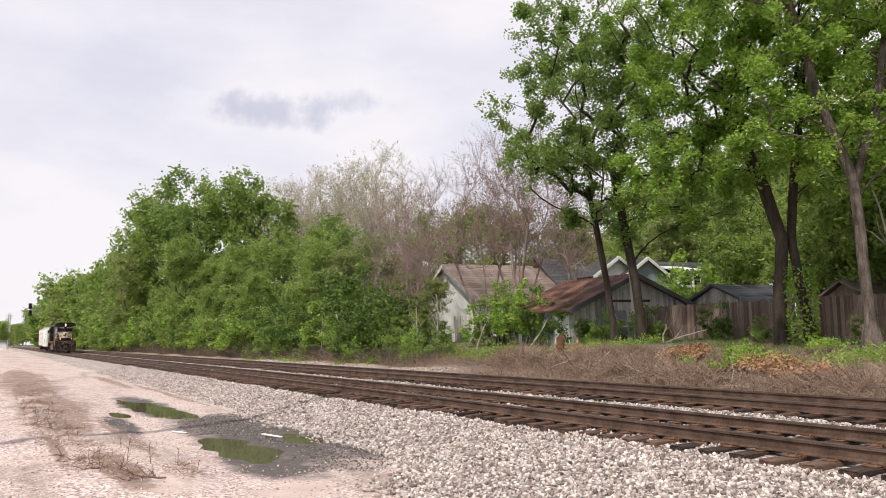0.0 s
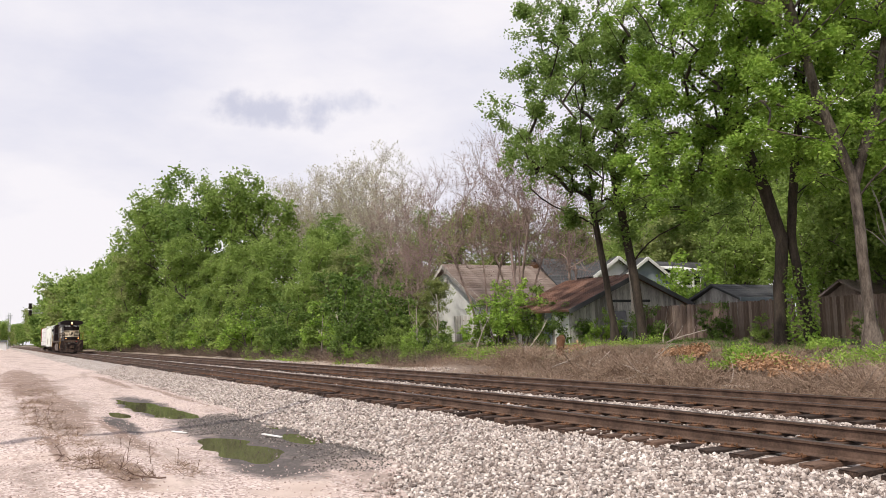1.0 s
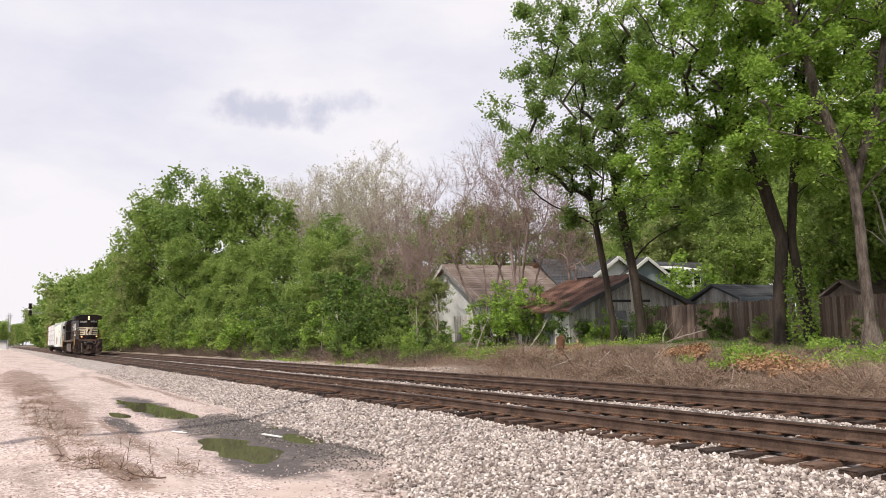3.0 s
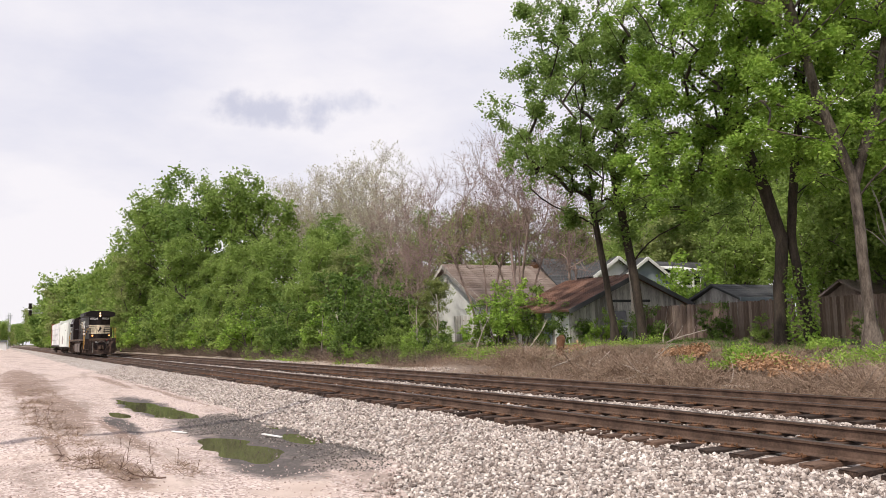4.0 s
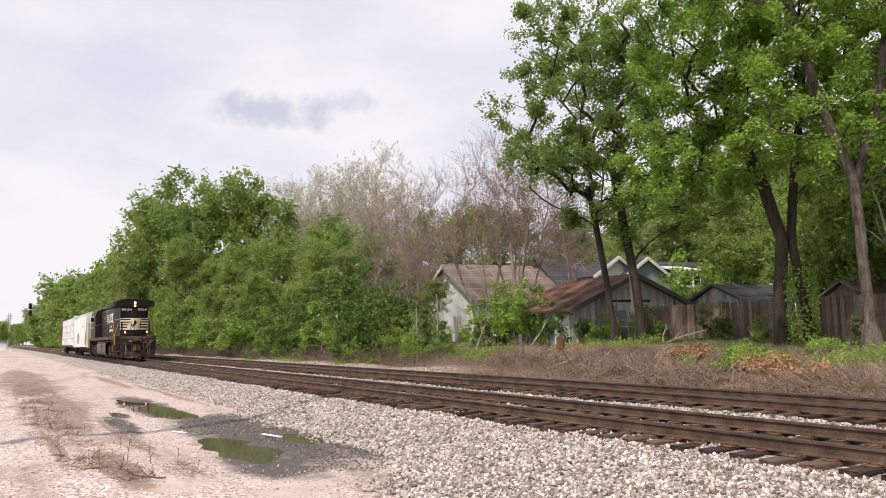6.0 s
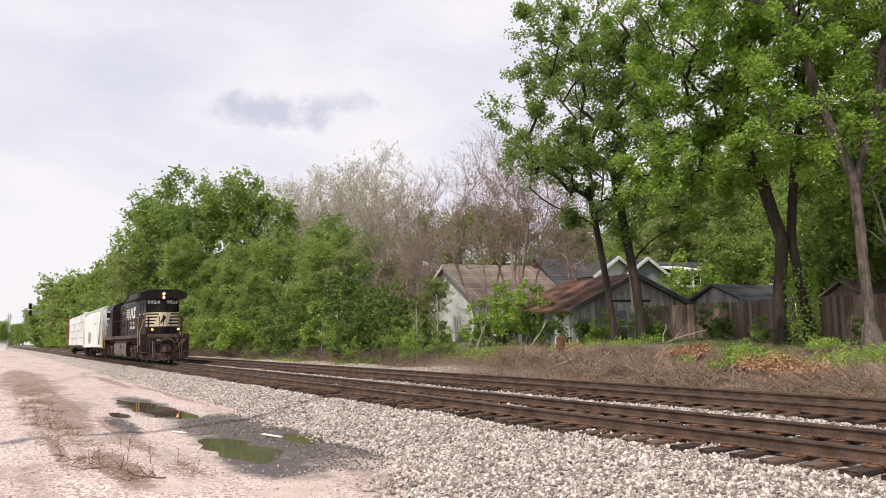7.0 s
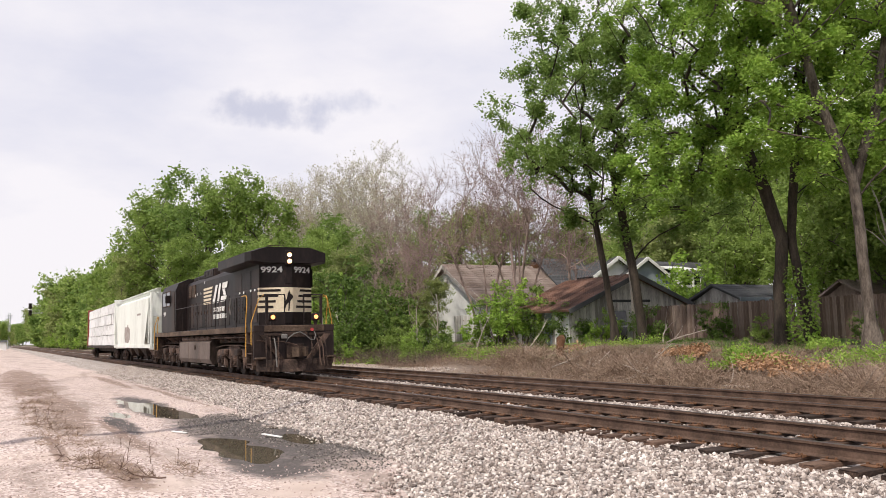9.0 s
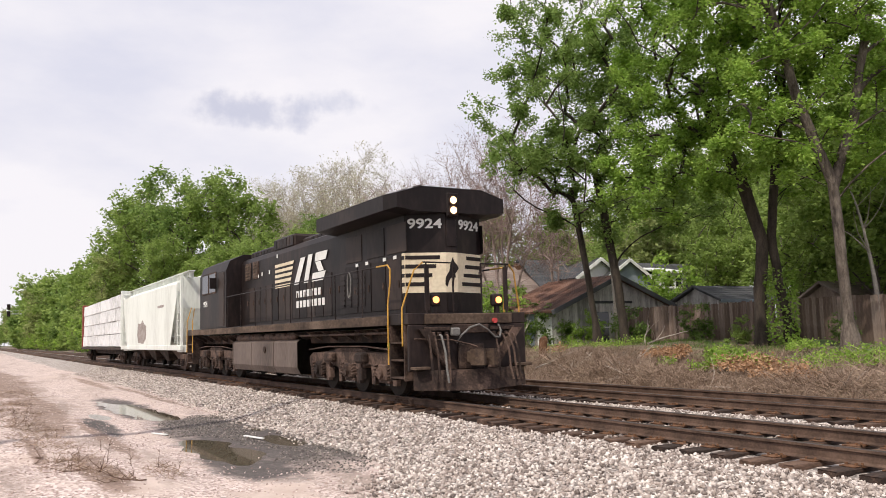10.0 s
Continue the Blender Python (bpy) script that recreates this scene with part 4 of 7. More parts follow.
def grown_tree(seed, stems, lobes, clumps, leaf_count, leaf, clump, bark, leaf_material, trunk_r, tip_r=0.012, twigs=0, twig_len=0.9, rise=0.6, uneven=1.0):
    """A tree grown from its stems into a crown of rounded lobes: each clump of leaves is reached by a branch from the nearest wood; branches thicken by what they carry."""
    r = np.random.default_rng(seed)
    pos, parent, runs = [], [], []
    for stem in stems:
        ids = []
        for i in range(len(stem) - 1):
            a, b = np.array(stem[i], float), np.array(stem[i + 1], float)
            n = max(1, int(np.linalg.norm(b - a) / 0.6))
            for k in range(n + (i == len(stem) - 2)):
                p = a + (b - a) * k / n + r.normal(0, 0.012, 3)
                parent.append(ids[-1] if ids else -1)
                ids.append(len(pos))
                pos.append(p)
        runs.append(ids)
    weight = np.array([q[3] * q[4] * q[5] for q in lobes]) ** 0.75
    goals = []
    for k in r.choice(len(lobes), clumps, p=weight / weight.sum()):
        c, size = np.array(lobes[k][:3]), np.array(lobes[k][3:6])
        d = r.normal(size=3)
        goals.append(c + d / np.linalg.norm(d) * size * r.uniform(0.05, 1.0) ** 0.42)
    goals = np.array(goals)
    goals[:, 2] = np.maximum(goals[:, 2], 0.15)
    tops = np.array([stem[-1] for stem in stems])
    order = np.argsort(np.min(np.linalg.norm(goals[:, None] - tops[None], axis=2), axis=1))
    for g in goals[order]:
        at = np.array(pos)
        away = np.linalg.norm(at - g, axis=1)
        cost = away + 1.3 * np.maximum(0, at[:, 2] - (g[2] - rise * away))
        i = int(np.argmin(cost))
        a, ln = at[i], away[i]
        n = max(2, int(ln / 0.7))
        bend = (a + g) / 2 + np.array([0, 0, 0.10 * ln]) + r.normal(0, 0.09 * ln, 3)
        ids = [i]
        for k in range(1, n + 1):
            t = k / n
            parent.append(ids[-1])
            ids.append(len(pos))
            pos.append((1 - t) ** 2 * a + 2 * t * (1 - t) * bend + t * t * g)
        runs.append(ids)
    load = np.zeros(len(pos))
    for ids in runs[len(stems):]:
        load[ids[-1]] += 1
    for i in range(len(pos) - 1, -1, -1):
        if parent[i] >= 0:
            load[parent[i]] += load[i]
    radius = np.minimum(tip_r * np.maximum(load, 0.6) ** 0.5, trunk_r)
    wood = Shape()
    for k, ids in enumerate(runs):
        rad = [max(radius[i], trunk_r * 0.45) if k < len(stems) else radius[i] for i in ids]
        if k < len(stems):
            if stems[k][0][2] < 0.5:
                rad[0], rad[1] = trunk_r * 1.4, trunk_r * 1.1
        else:
            rad[0] = rad[1]
        wood.tube([pos[i] for i in ids], rad, 9 if k < len(stems) else (6 if rad[0] > 0.05 else 4), cap=False)
    tips = np.array([pos[ids[-1]] for ids in runs[len(stems):]])
    ends = np.array([pos[ids[-1]] - pos[ids[-2]] for ids in runs[len(stems):]])
    hold = tips
    if twigs:
        hold = []
        for p, d in zip(tips, ends):
            d = d / (np.linalg.norm(d) + 1e-6)
            for _ in range(twigs):
                w = d * 0.5 + r.normal(0, 0.55, 3) + np.array([0, 0, 0.55])
                w /= np.linalg.norm(w)
                ln = twig_len * r.uniform(0.5, 1.3)
                start = p - d * r.uniform(0, 0.8) * twig_len
                mid = start + w * ln * 0.55 + r.normal(0, 0.06, 3)
                end = start + w * ln + r.normal(0, 0.08, 3)
                wood.tube([start, mid, end], [tip_r * 0.75, tip_r * 0.6, tip_r * 0.35], 3, cap=False)
                hold += [mid, end]
        hold = np.array(hold)
    trunk = wood.mesh("trunk", bark, smooth=True)
    share = r.gamma(1.6 / uneven, 1.0, len(hold)) + 0.02
    pick = r.choice(len(hold), leaf_count, p=share / share.sum())
    knots = r.normal(0, 0.42, (len(hold), 5, 3)) * clump
    at = hold[pick] + knots[pick, r.integers(0, 5, leaf_count)] * np.array([1, 1, 0.7]) + r.normal(0, 0.24, (leaf_count, 3)) * clump
    v, f = leaves(at, leaf, seed + 1)
    return trunk, bulk("crown", v, f, leaf_material)


def plant(name, meshes, at, label, category, group="", scale=1.0, crown_name="crown", trunk_name="trunk"):
    ob = thing(name, at, label, category, group)
    ob.scale = (scale, scale, scale)
    part(trunk_name, meshes[0], None, ob)
    part(crown_name, meshes[1], None, ob)
    return ob


def gz(x, y):
    return float(ground_height(np.array([x]), np.array([y]))[0])


# large shade trees along the fence
TREE_A = grown_tree(11, [[(0, 0, -0.3), (-0.15, -0.2, 2.5), (-0.35, -0.55, 5.5), (-0.6, -1.1, 9.0)], [(-1.1, -0.7, -0.2), (-1.3, -1.0, 3.0), (-1.6, -1.6, 7.5)]],
                    [(-1.1, -2.2, 11.2, 4.8, 5.0, 4.3), (-0.3, -0.9, 15.6, 4.3, 4.6, 4.2), (-1.9, -3.6, 8.4, 2.0, 2.3, 1.3), (-0.6, -1.2, 6.4, 2.6, 2.9, 1.7), (0.7, 1.4, 9.0, 2.2, 2.8, 3.0), (1.1, 2.6, 6.4, 1.9, 2.4, 1.5)],
                    420, 92000, 0.135, 0.58, DARK_BARK, LEAF_DARK, 0.21, 0.0125)
TREE_B = grown_tree(12, [[(-0.45, -0.35, -0.3), (-0.42, -0.3, 2.2), (-0.22, -0.22, 4.0), (-0.5, -0.7, 6.0), (-1.1, -2.0, 9.5)], [(0.45, 0.35, -0.3), (0.12, 0.15, 2.4), (-0.02, 0.05, 4.2), (0.1, 0.4, 7.0), (0.4, 1.0, 11.0)]],
                    [(0.3, 0.8, 13.4, 3.9, 4.2, 4.2), (-1.6, -3.2, 13.0, 3.0, 3.4, 3.6), (-1.9, -3.9, 6.6, 2.4, 3.0, 2.2), (-0.4, -1.0, 8.0, 3.0, 3.2, 2.6), (1.0, 2.4, 8.2, 2.8, 3.2, 2.8), (0, 0, 17.4, 3.4, 3.4, 2.8), (-1.4, -2.8, 9.8, 2.6, 3.0, 2.2)],
                    430, 92000, 0.14, 0.54, DARK_BARK, LEAF_BRIGHT, 0.27, 0.014)
TREE_C = grown_tree(13, [[(0, 0, -0.3), (-0.05, -0.1, 3.0), (-0.1, -0.2, 5.6), (-0.5, -1.2, 8.5), (-0.8, -2.0, 12.0)], [(-0.1, -0.2, 5.4), (0.3, 0.7, 8.0), (0.6, 1.4, 11.5)]],
                    [(0.2, 0.5, 13.5, 4.2, 4.6, 5.0), (-0.9, -2.4, 12.0, 2.8, 3.2, 4.0), (-0.6, -1.6, 7.4, 2.2, 2.8, 1.8), (1.0, 2.2, 8.0, 2.4, 2.8, 2.2)],
                    320, 64000, 0.14, 0.54, BARK, LEAF_BRIGHT, 0.30, 0.014)
TREE_D = grown_tree(14, [[(0, 0, -0.3), (0.1, 0, 3.0), (0, 0.1, 6.5)]], [(0, 0, 10.0, 4.8, 4.8, 4.8), (-2.2, 1.5, 6.4, 3.4, 3.4, 3.2), (2.2, -1.5, 6.0, 3.4, 3.4, 3.2), (0.5, 2.0, 4.6, 3.2, 3.2, 2.4)],
                    170, 17000, 0.28, 0.85, BARK, LEAF_MID, 0.2, 0.015)
for meshes, x, y, label in ((TREE_A, -28.9, 26.2, "tall leafy shade tree with a dark straight trunk"),
                            (TREE_B, -20.8, 26.4, "tall shade tree with two dark crossing stems and ivy"),
                            (TREE_C, -17.0, 25.2, "tall shade tree with a grey furrowed trunk")):
    plant("tree", meshes, (x, y, gz(x, y)), label, "tree", "shade trees by the fence")
for x, y, turn, s in ((-20.0, 37.5, 200, 1.05), (-24.5, 38.5, 30, 0.9), (-40.0, 60.0, 300, 1.15), (-50.0, 66.0, 10, 1.1), (-27.0, 46.0, 150, 1.15), (-22.5, 44.0, 100, 1.25), (-31.5, 51.0, 60, 1.25), (-36.0, 55.0, 250, 1.2), (-64.0, 62.0, 20, 0.85), (-44.0, 62.0, 80, 1.1), (-14.0, 38.0, 20, 1.2), (-17.5, 46.0, 130, 1.3), (-31.2, 42.0, 220, 0.62), (-62.0, 68.0, 20, 1.55), (-56.0, 67.0, 140, 1.45), (-70.0, 70.0, 250, 1.5), (-50.0, 71.0, 310, 1.55), (-79.0, 72.0, 75, 1.45), (-45.5, 52.0, 190, 0.85)):
    plant("tree", TREE_D, (x, y, gz(x, y), 0, 0, turn), "leafy green tree standing behind the yards", "tree", "trees behind the yards", s)

# woods along the line


def wood_meshes(seed, clumps, count, leaf, clump, material, slim=1.0):
    """A tree of the woods, 16 m high, green nearly to the ground."""
    q = random.Random(seed)
    lobes = [(0, 0, 9.0, 4.2 * slim, 4.2 * slim, 4.8)]
    for k in range(4):
        a = k * 1.57 + q.uniform(0, 1.2)
        d, z = q.uniform(1.4, 2.6) * slim, (12.6, 11.2, 5.2, 4.2)[k] + q.uniform(-0.6, 0.6)
        lobes.append((d * math.cos(a), d * math.sin(a), z, 2.9 * slim, 2.9 * slim, (2.9, 2.9, 3.2, 3.0)[k]))
    return grown_tree(seed, [[(0, 0, -0.3), (0.1, 0.1, 3.0), (q.uniform(-0.4, 0.4), q.uniform(-0.4, 0.4), 8.0)]], lobes, clumps, count, leaf, clump, BARK, material, 0.24, 0.018)


WOOD = [wood_meshes(31 + k, 190, 19000, 0.27, 0.95, (LEAF_MID, LEAF_DARK, LEAF_OLIVE, LEAF_MID)[k]) for k in range(4)]
FAR_WOOD = [wood_meshes(36 + k, 100, 5200, 0.62, 1.25, (LEAF_MID, LEAF_DARK, LEAF_OLIVE, LEAF_MID)[k]) for k in range(4)]
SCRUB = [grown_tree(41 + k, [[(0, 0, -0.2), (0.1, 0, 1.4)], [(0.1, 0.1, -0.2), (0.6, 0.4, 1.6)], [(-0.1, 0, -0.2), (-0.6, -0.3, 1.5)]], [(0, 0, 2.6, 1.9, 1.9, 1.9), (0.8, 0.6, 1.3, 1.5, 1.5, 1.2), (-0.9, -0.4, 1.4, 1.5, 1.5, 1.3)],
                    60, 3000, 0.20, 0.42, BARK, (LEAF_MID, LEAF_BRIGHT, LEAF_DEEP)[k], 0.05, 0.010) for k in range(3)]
BARE = [grown_tree(51, [[(0, 0, -0.3), (0.1, 0, 4.0), (0.2, 0.2, 10.0)], [(0.2, 0.1, -0.3), (-0.5, 0.3, 4.0), (-1.2, 0.6, 9.0)]], [(0, 0, 12.4, 3.6, 3.6, 4.0), (1.4, 1.2, 9.6, 3.0, 3.0, 3.2), (-1.6, -1.0, 9.4, 3.0, 3.0, 3.2)],
                   120, 9000, 0.13, 0.35, PALE_BARK, BUD_PALE, 0.22, 0.016, twigs=9, twig_len=1.3),
        grown_tree(52, [[(0, 0, -0.3), (0.3, 0.5, 3.0), (0.7, 1.3, 6.5)], [(-0.2, 0, -0.3), (-0.5, -0.8, 3.0), (-1.0, -2.2, 7.0)], [(0.1, 0.2, -0.3), (0.2, 0.0, 4.0), (0.0, -0.3, 8.5)]],
                   [(0, 0, 9.4, 3.6, 3.9, 3.2), (-0.8, -2.2, 7.0, 2.6, 2.8, 2.6), (0.8, 2.2, 6.8, 2.6, 2.8, 2.8)], 150, 3800, 0.085, 0.22, PINK_BARK, BUD_PINK, 0.11, 0.0095, twigs=8, twig_len=1.25, rise=1.0)]


def wood_tree(k, x, y, height, turn, name="tree", label="leafy green tree in the woods beside the line", group="trees of the woods"):
    plant(name, (FAR_WOOD if x < -158 or y > 45 else WOOD)[k], (x, y, gz(x, y) - 0.1, 0, 0, turn), label, "tree", group, height / 15.6)


r = random.Random(5)
for k, x, y, hgt in ((0, -142.9, 25.0, 28.3), (1, -116.7, 26.0, 25.5), (0, -108.4, 29.0, 24.0), (3, -152.5, 23.0, 27.2), (2, -147.6, 20.8, 16.9), (0, -110.2, 21.5, 15.6), (3, -87.1, 22.0, 12.6), (0, -79.7, 25.0, 12.5), (3, -71.2, 26.0, 11.0), (1, -66.8, 29.0, 11.0), (2, -61.6, 24.0, 8.0), (0, -55.2, 26.0, 5.9), (3, -75.6, 21.5, 8.6), (0, -64.1, 22.0, 6.8), (1, -90.4, 21.0, 7.8), (3, -119.2, 21.0, 9.1), (2, -177.9, 20.8, 13.1), (1, -54.6, 23.0, 5.2), (3, -172.0, 22.0, 20.5), (0, -192.0, 21.0, 20.5), (1, -214.0, 21.0, 21.0), (3, -232.0, 20.5, 21.0), (0, -255.0, 20.0, 22.5), (2, -278.0, 19.5, 24.0), (0, -305.0, 19.5, 25.5), (3, -340.0, 19.5, 26.5), (1, -380.0, 19.5, 27.0), (2, -48.8, 25.5, 4.8), (2, -70.1, 41.0, 14.5), (2, -63.0, 41.5, 13.0), (0, -58.0, 44.0, 12.0), (1, -77.0, 40.0, 14.0), (3, -52.0, 44.5, 9.5), (1, -93.0, 34.0, 16.0), (3, -84.0, 33.0, 13.5)):
    wood_tree(k, x, y, hgt, r.uniform(0, 360))
for k in range(24):
    x = -250 - k * 16 - r.uniform(0, 6)
    wood_tree(r.randrange(4), x, 21 + r.uniform(-1, 3), 17.5 + r.uniform(-2, 1) + min(k, 20) * 0.35, r.uniform(0, 360))
for k in range(12):
    wood_tree(r.randrange(4), -58 - k * 11, 52 + r.uniform(-4, 8), 12 + r.uniform(-3, 2), r.uniform(0, 360), label="green tree far behind the houses", group="trees behind the houses")
for x, y, s in ((-135.4, 42.0, 1.70), (-123.6, 43.0, 1.68), (-114.4, 44.0, 1.59), (-112.5, 46.0, 1.62), (-104.4, 46.0, 1.69), (-96.4, 45.0, 1.35), (-115.6, 38.0, 1.41)):
    plant("bare_tree", BARE[0], (x, y, gz(x, y), 0, 0, r.uniform(0, 360)), "tall pale tree with bare twigs and first buds", "tree", "budding trees", s)
for x, y, s, t in ((-48.2, 29.4, 1.08, 0), (-44.8, 29.9, 1.16, 100), (-46.6, 31.0, 1.0, 190), (-41.0, 31.5, 0.85, 250), (-57.0, 29.0, 1.08, 60), (-60.0, 27.5, 0.9, 150), (-52.5, 25.0, 0.62, 200), (-49.5, 24.2, 0.55, 20)):
    plant("bare_tree", BARE[1], (x, y, gz(x, y), 0, 0, t), "reddish budding tree with many bare stems", "tree", "budding trees", s)

# shrubs on the bank
for k in range(34):
    x = -150 - k * 8.5 + r.uniform(-2, 2)
    y = 19.5 + r.uniform(-0.6, 1.0)
    plant("shrub", SCRUB[k % 3], (x, y, gz(x, y) - 0.2, 0, 0, r.uniform(0, 360)), "dense green shrub at the edge of the woods", "shrub", "shrubs on the bank", r.uniform(1.6, 2.4))
for k in range(26):
    x = -46.5 - k * 3.9 + r.uniform(-1, 1)
    s = (0.75 + 0.07 * min(k, 6) + 0.012 * k) * r.uniform(0.8, 1.25)
    y = 20.6 + r.uniform(-0.8, 1.4)
    plant("shrub", SCRUB[(0, 2, 1, 0, 2)[k % 5]], (x, y, gz(x, y) - 0.1, 0, 0, r.uniform(0, 360)), "dense green shrub at the edge of the woods", "shrub", "shrubs on the bank", s)
for k in range(15):
    x, y = -41 - k * 5.2 + r.uniform(-1.5, 1.5), 19.6 + r.uniform(-0.4, 0.5)
    plant("shrub", SCRUB[k % 3], (x, y, gz(x, y) - 0.1, 0, 0, r.uniform(0, 360)), "low green bush at the foot of the woods", "shrub", "shrubs on the bank", r.uniform(0.28, 0.5))
for k, x, y, s in ((1, -36.6, 24.6, 0.82), (0, -37.6, 25.4, 0.88), (1, -38.6, 24.4, 0.82), (2, -35.6, 25.2, 0.6), (2, -33.4, 25.4, 0.55), (2, -51.0, 22.0, 0.9), (0, -39.2, 24.8, 0.72), (0, -38.6, 20.8, 0.42), (2, -40.2, 21.2, 0.5), (1, -41.6, 20.6, 0.45), (0, -44.4, 21.4, 0.62), (2, -47.6, 21.8, 1.1), (2, -53.0, 22.5, 1.6), (0, -51.5, 25.6, 0.95), (2, -55.5, 26.0, 1.2), (0, -49.6, 23.4, 0.8), (1, -57.5, 22.8, 1.3), (2, -60.0, 23.5, 1.5), (1, -31.8, 26.4, 0.42), (2, -29.8, 27.2, 0.5), (1, -37.6, 37.2, 1.25), (1, -39.6, 38.8, 1.05), (1, -34.6, 37.8, 0.8), (2, -25.6, 27.2, 0.42), (0, -23.0, 27.0, 0.3), (2, -18.6, 27.2, 0.3)):
    plant("shrub", SCRUB[k], (x, y, gz(x, y) - 0.1, 0, 0, r.uniform(0, 360)), "leafy green shrub in front of the fence", "shrub", "shrubs by the fence", s)

# ---- train ----
BLACK = mat("dusty_black_paint", [(0.0085, 0.0054, 0.0055), (0.016, 0.0105, 0.0103), (0.034, 0.0225, 0.0195)], rough=0.5, scale=0.7, fine=9, bump=0.04, spec=0.22, stretch=(1, 1, 0.4))
BLACK_PANEL = mat("faded_black_panel", [(0.011, 0.007, 0.0068), (0.022, 0.0145, 0.0135), (0.042, 0.028, 0.024)], rough=0.55, scale=0.8, fine=8, bump=0.04, spread=0.4, spec=0.22, stretch=(1, 1, 0.4))
GRIME = mat("grimy_running_gear", [(0.017, 0.0095, 0.0075), (0.048, 0.0285, 0.0215), (0.125, 0.08, 0.062)], rough=0.85, scale=2.5, fine=18, bump=0.3, bump_size=0.008, spread=0.2)
DUST = mat("dusty_brown_sill", [(0.035, 0.021, 0.015), (0.08, 0.052, 0.036), (0.14, 0.098, 0.072)], rough=0.85, scale=1.5, fine=14, bump=0.1, stretch=(0.6, 1, 1))
TANK = mat("grey_brown_tank", [(0.055, 0.039, 0.032), (0.105, 0.077, 0.065), (0.16, 0.122, 0.104)], rough=0.6, scale=0.8, fine=10, bump=0.08, stretch=(1, 1, 0.4))
CREAM = mat("cream_stripe_paint", [(0.58, 0.48, 0.34), (0.76, 0.66, 0.50)], rough=0.55, scale=1.5, fine=14, bump=0.03)
LETTER = mat("white_lettering_paint", [(0.66, 0.65, 0.63), (0.80, 0.79, 0.77)], rough=0.55, scale=2, fine=20, bump=0.02)
YELLOW = mat("orange_yellow_handrail", [(0.42, 0.22, 0.04), (0.62, 0.36, 0.07)], rough=0.5, scale=2, fine=20, bump=0.03)
CAR_WHITE = mat("dirty_white_car_paint", [(0.62, 0.63, 0.59), (0.74, 0.76, 0.72), (0.80, 0.82, 0.78)], rough=0.55, scale=0.5, fine=7, bump=0.03, stretch=(1, 1, 0.25))
WRAP = mat("white_lumber_wrap", [(0.60, 0.585, 0.59), (0.76, 0.75, 0.76), (0.82, 0.81, 0.82)], rough=0.45, scale=2.2, fine=9, bump=0.5, bump_size=0.03, spread=0.25)
CAR_RED = mat("oxide_red_car_paint", [(0.20, 0.045, 0.035), (0.30, 0.08, 0.06)], rough=0.65, scale=1, fine=12, bump=0.1)
GRAFFITI = mat("faded_brown_paint", [(0.24, 0.19, 0.17), (0.40, 0.35, 0.33)], rough=0.6, scale=3, fine=12, bump=0.0)
WHEEL = mat("wheel_steel", [(0.012, 0.009, 0.008), (0.035, 0.026, 0.021)], rough=0.8, metal=0.2, scale=3, fine=20, bump=0.1)
TREAD = mat("worn_wheel_tread", [(0.25, 0.23, 0.22), (0.4, 0.38, 0.37)], rough=0.35, metal=0.9, scale=3, fine=20, bump=0.02)
HOSE = mat("grey_rubber_hose", [(0.10, 0.095, 0.09), (0.20, 0.19, 0.18)], rough=0.7, scale=3, fine=20, bump=0.05)
HEADLIGHT = glow("lit_headlight", (1.0, 0.56, 0.27), 5.0)
DITCH = glow("lit_ditch_light", (1.0, 0.36, 0.11), 2.6)
RED_LAMP = mat("red_marker_lens", [(0.45, 0.05, 0.05), (0.6, 0.1, 0.1)], rough=0.2, scale=2, fine=10, bump=0)

WHEELSETS = []


def lettering(text, size, material, depth=0.004):
    """A mesh of raised letters in the built-in font, standing in the x-z plane and facing -y, centred."""
    cu = bpy.data.curves.new("lettering", "FONT")
    cu.body, cu.size, cu.extrude, cu.align_x, cu.align_y, cu.offset = text, size, depth, "CENTER", "CENTER", size * 0.022
    ob = bpy.data.objects.new("lettering", cu)
    me = bpy.data.meshes.new_from_object(ob)
    bpy.data.objects.remove(ob)
    me.name = "lettering"
    me.materials.clear()
    me.materials.append(material)
    me.transform(Matrix.Rotation(math.pi / 2, 4, "X"))
    return me


def wheelset(parent, x, radius, gauge=0.7525):
    """Two flanged wheels on an axle, turning with the train."""
    sh = Shape()
    sh.tube([(0, -gauge - 0.25, 0), (0, gauge + 0.25, 0)], 0.085, 12)
    for s in (-1, 1):
        y = s * gauge
        sh.tube([(0, y - s * 0.07, 0), (0, y - s * 0.04, 0), (0, y - s * 0.038, 0), (0, y + s * 0.07, 0)], [radius + 0.025, radius + 0.025, radius, radius - 0.01], 28)
        sh.tube([(0, y + s * 0.071, 0), (0, y + s * 0.10, 0)], [0.16, 0.13], 12)
        for k in range(4):
            a = k * math.pi / 2
            sh.disc((0.3 * math.cos(a), y + s * 0.072, 0.3 * math.sin(a)), (0, 1, 0), 0.05, 0.01, 8)
    ob = part("wheelset", sh, WHEEL, parent)
    ob.location = (x, 0, radius)
    WHEELSETS.append((ob, x, radius))
    return ob


def coil(sh, x, y, z0, z1, radius, wire, turns=4):
    pts = [(x + radius * math.cos(a), y + radius * math.sin(a), z0 + (z1 - z0) * k / (turns * 10)) for k, a in ((k, k * 2 * math.pi / 10) for k in range(turns * 10 + 1))]
    sh.tube(pts, wire, 5)


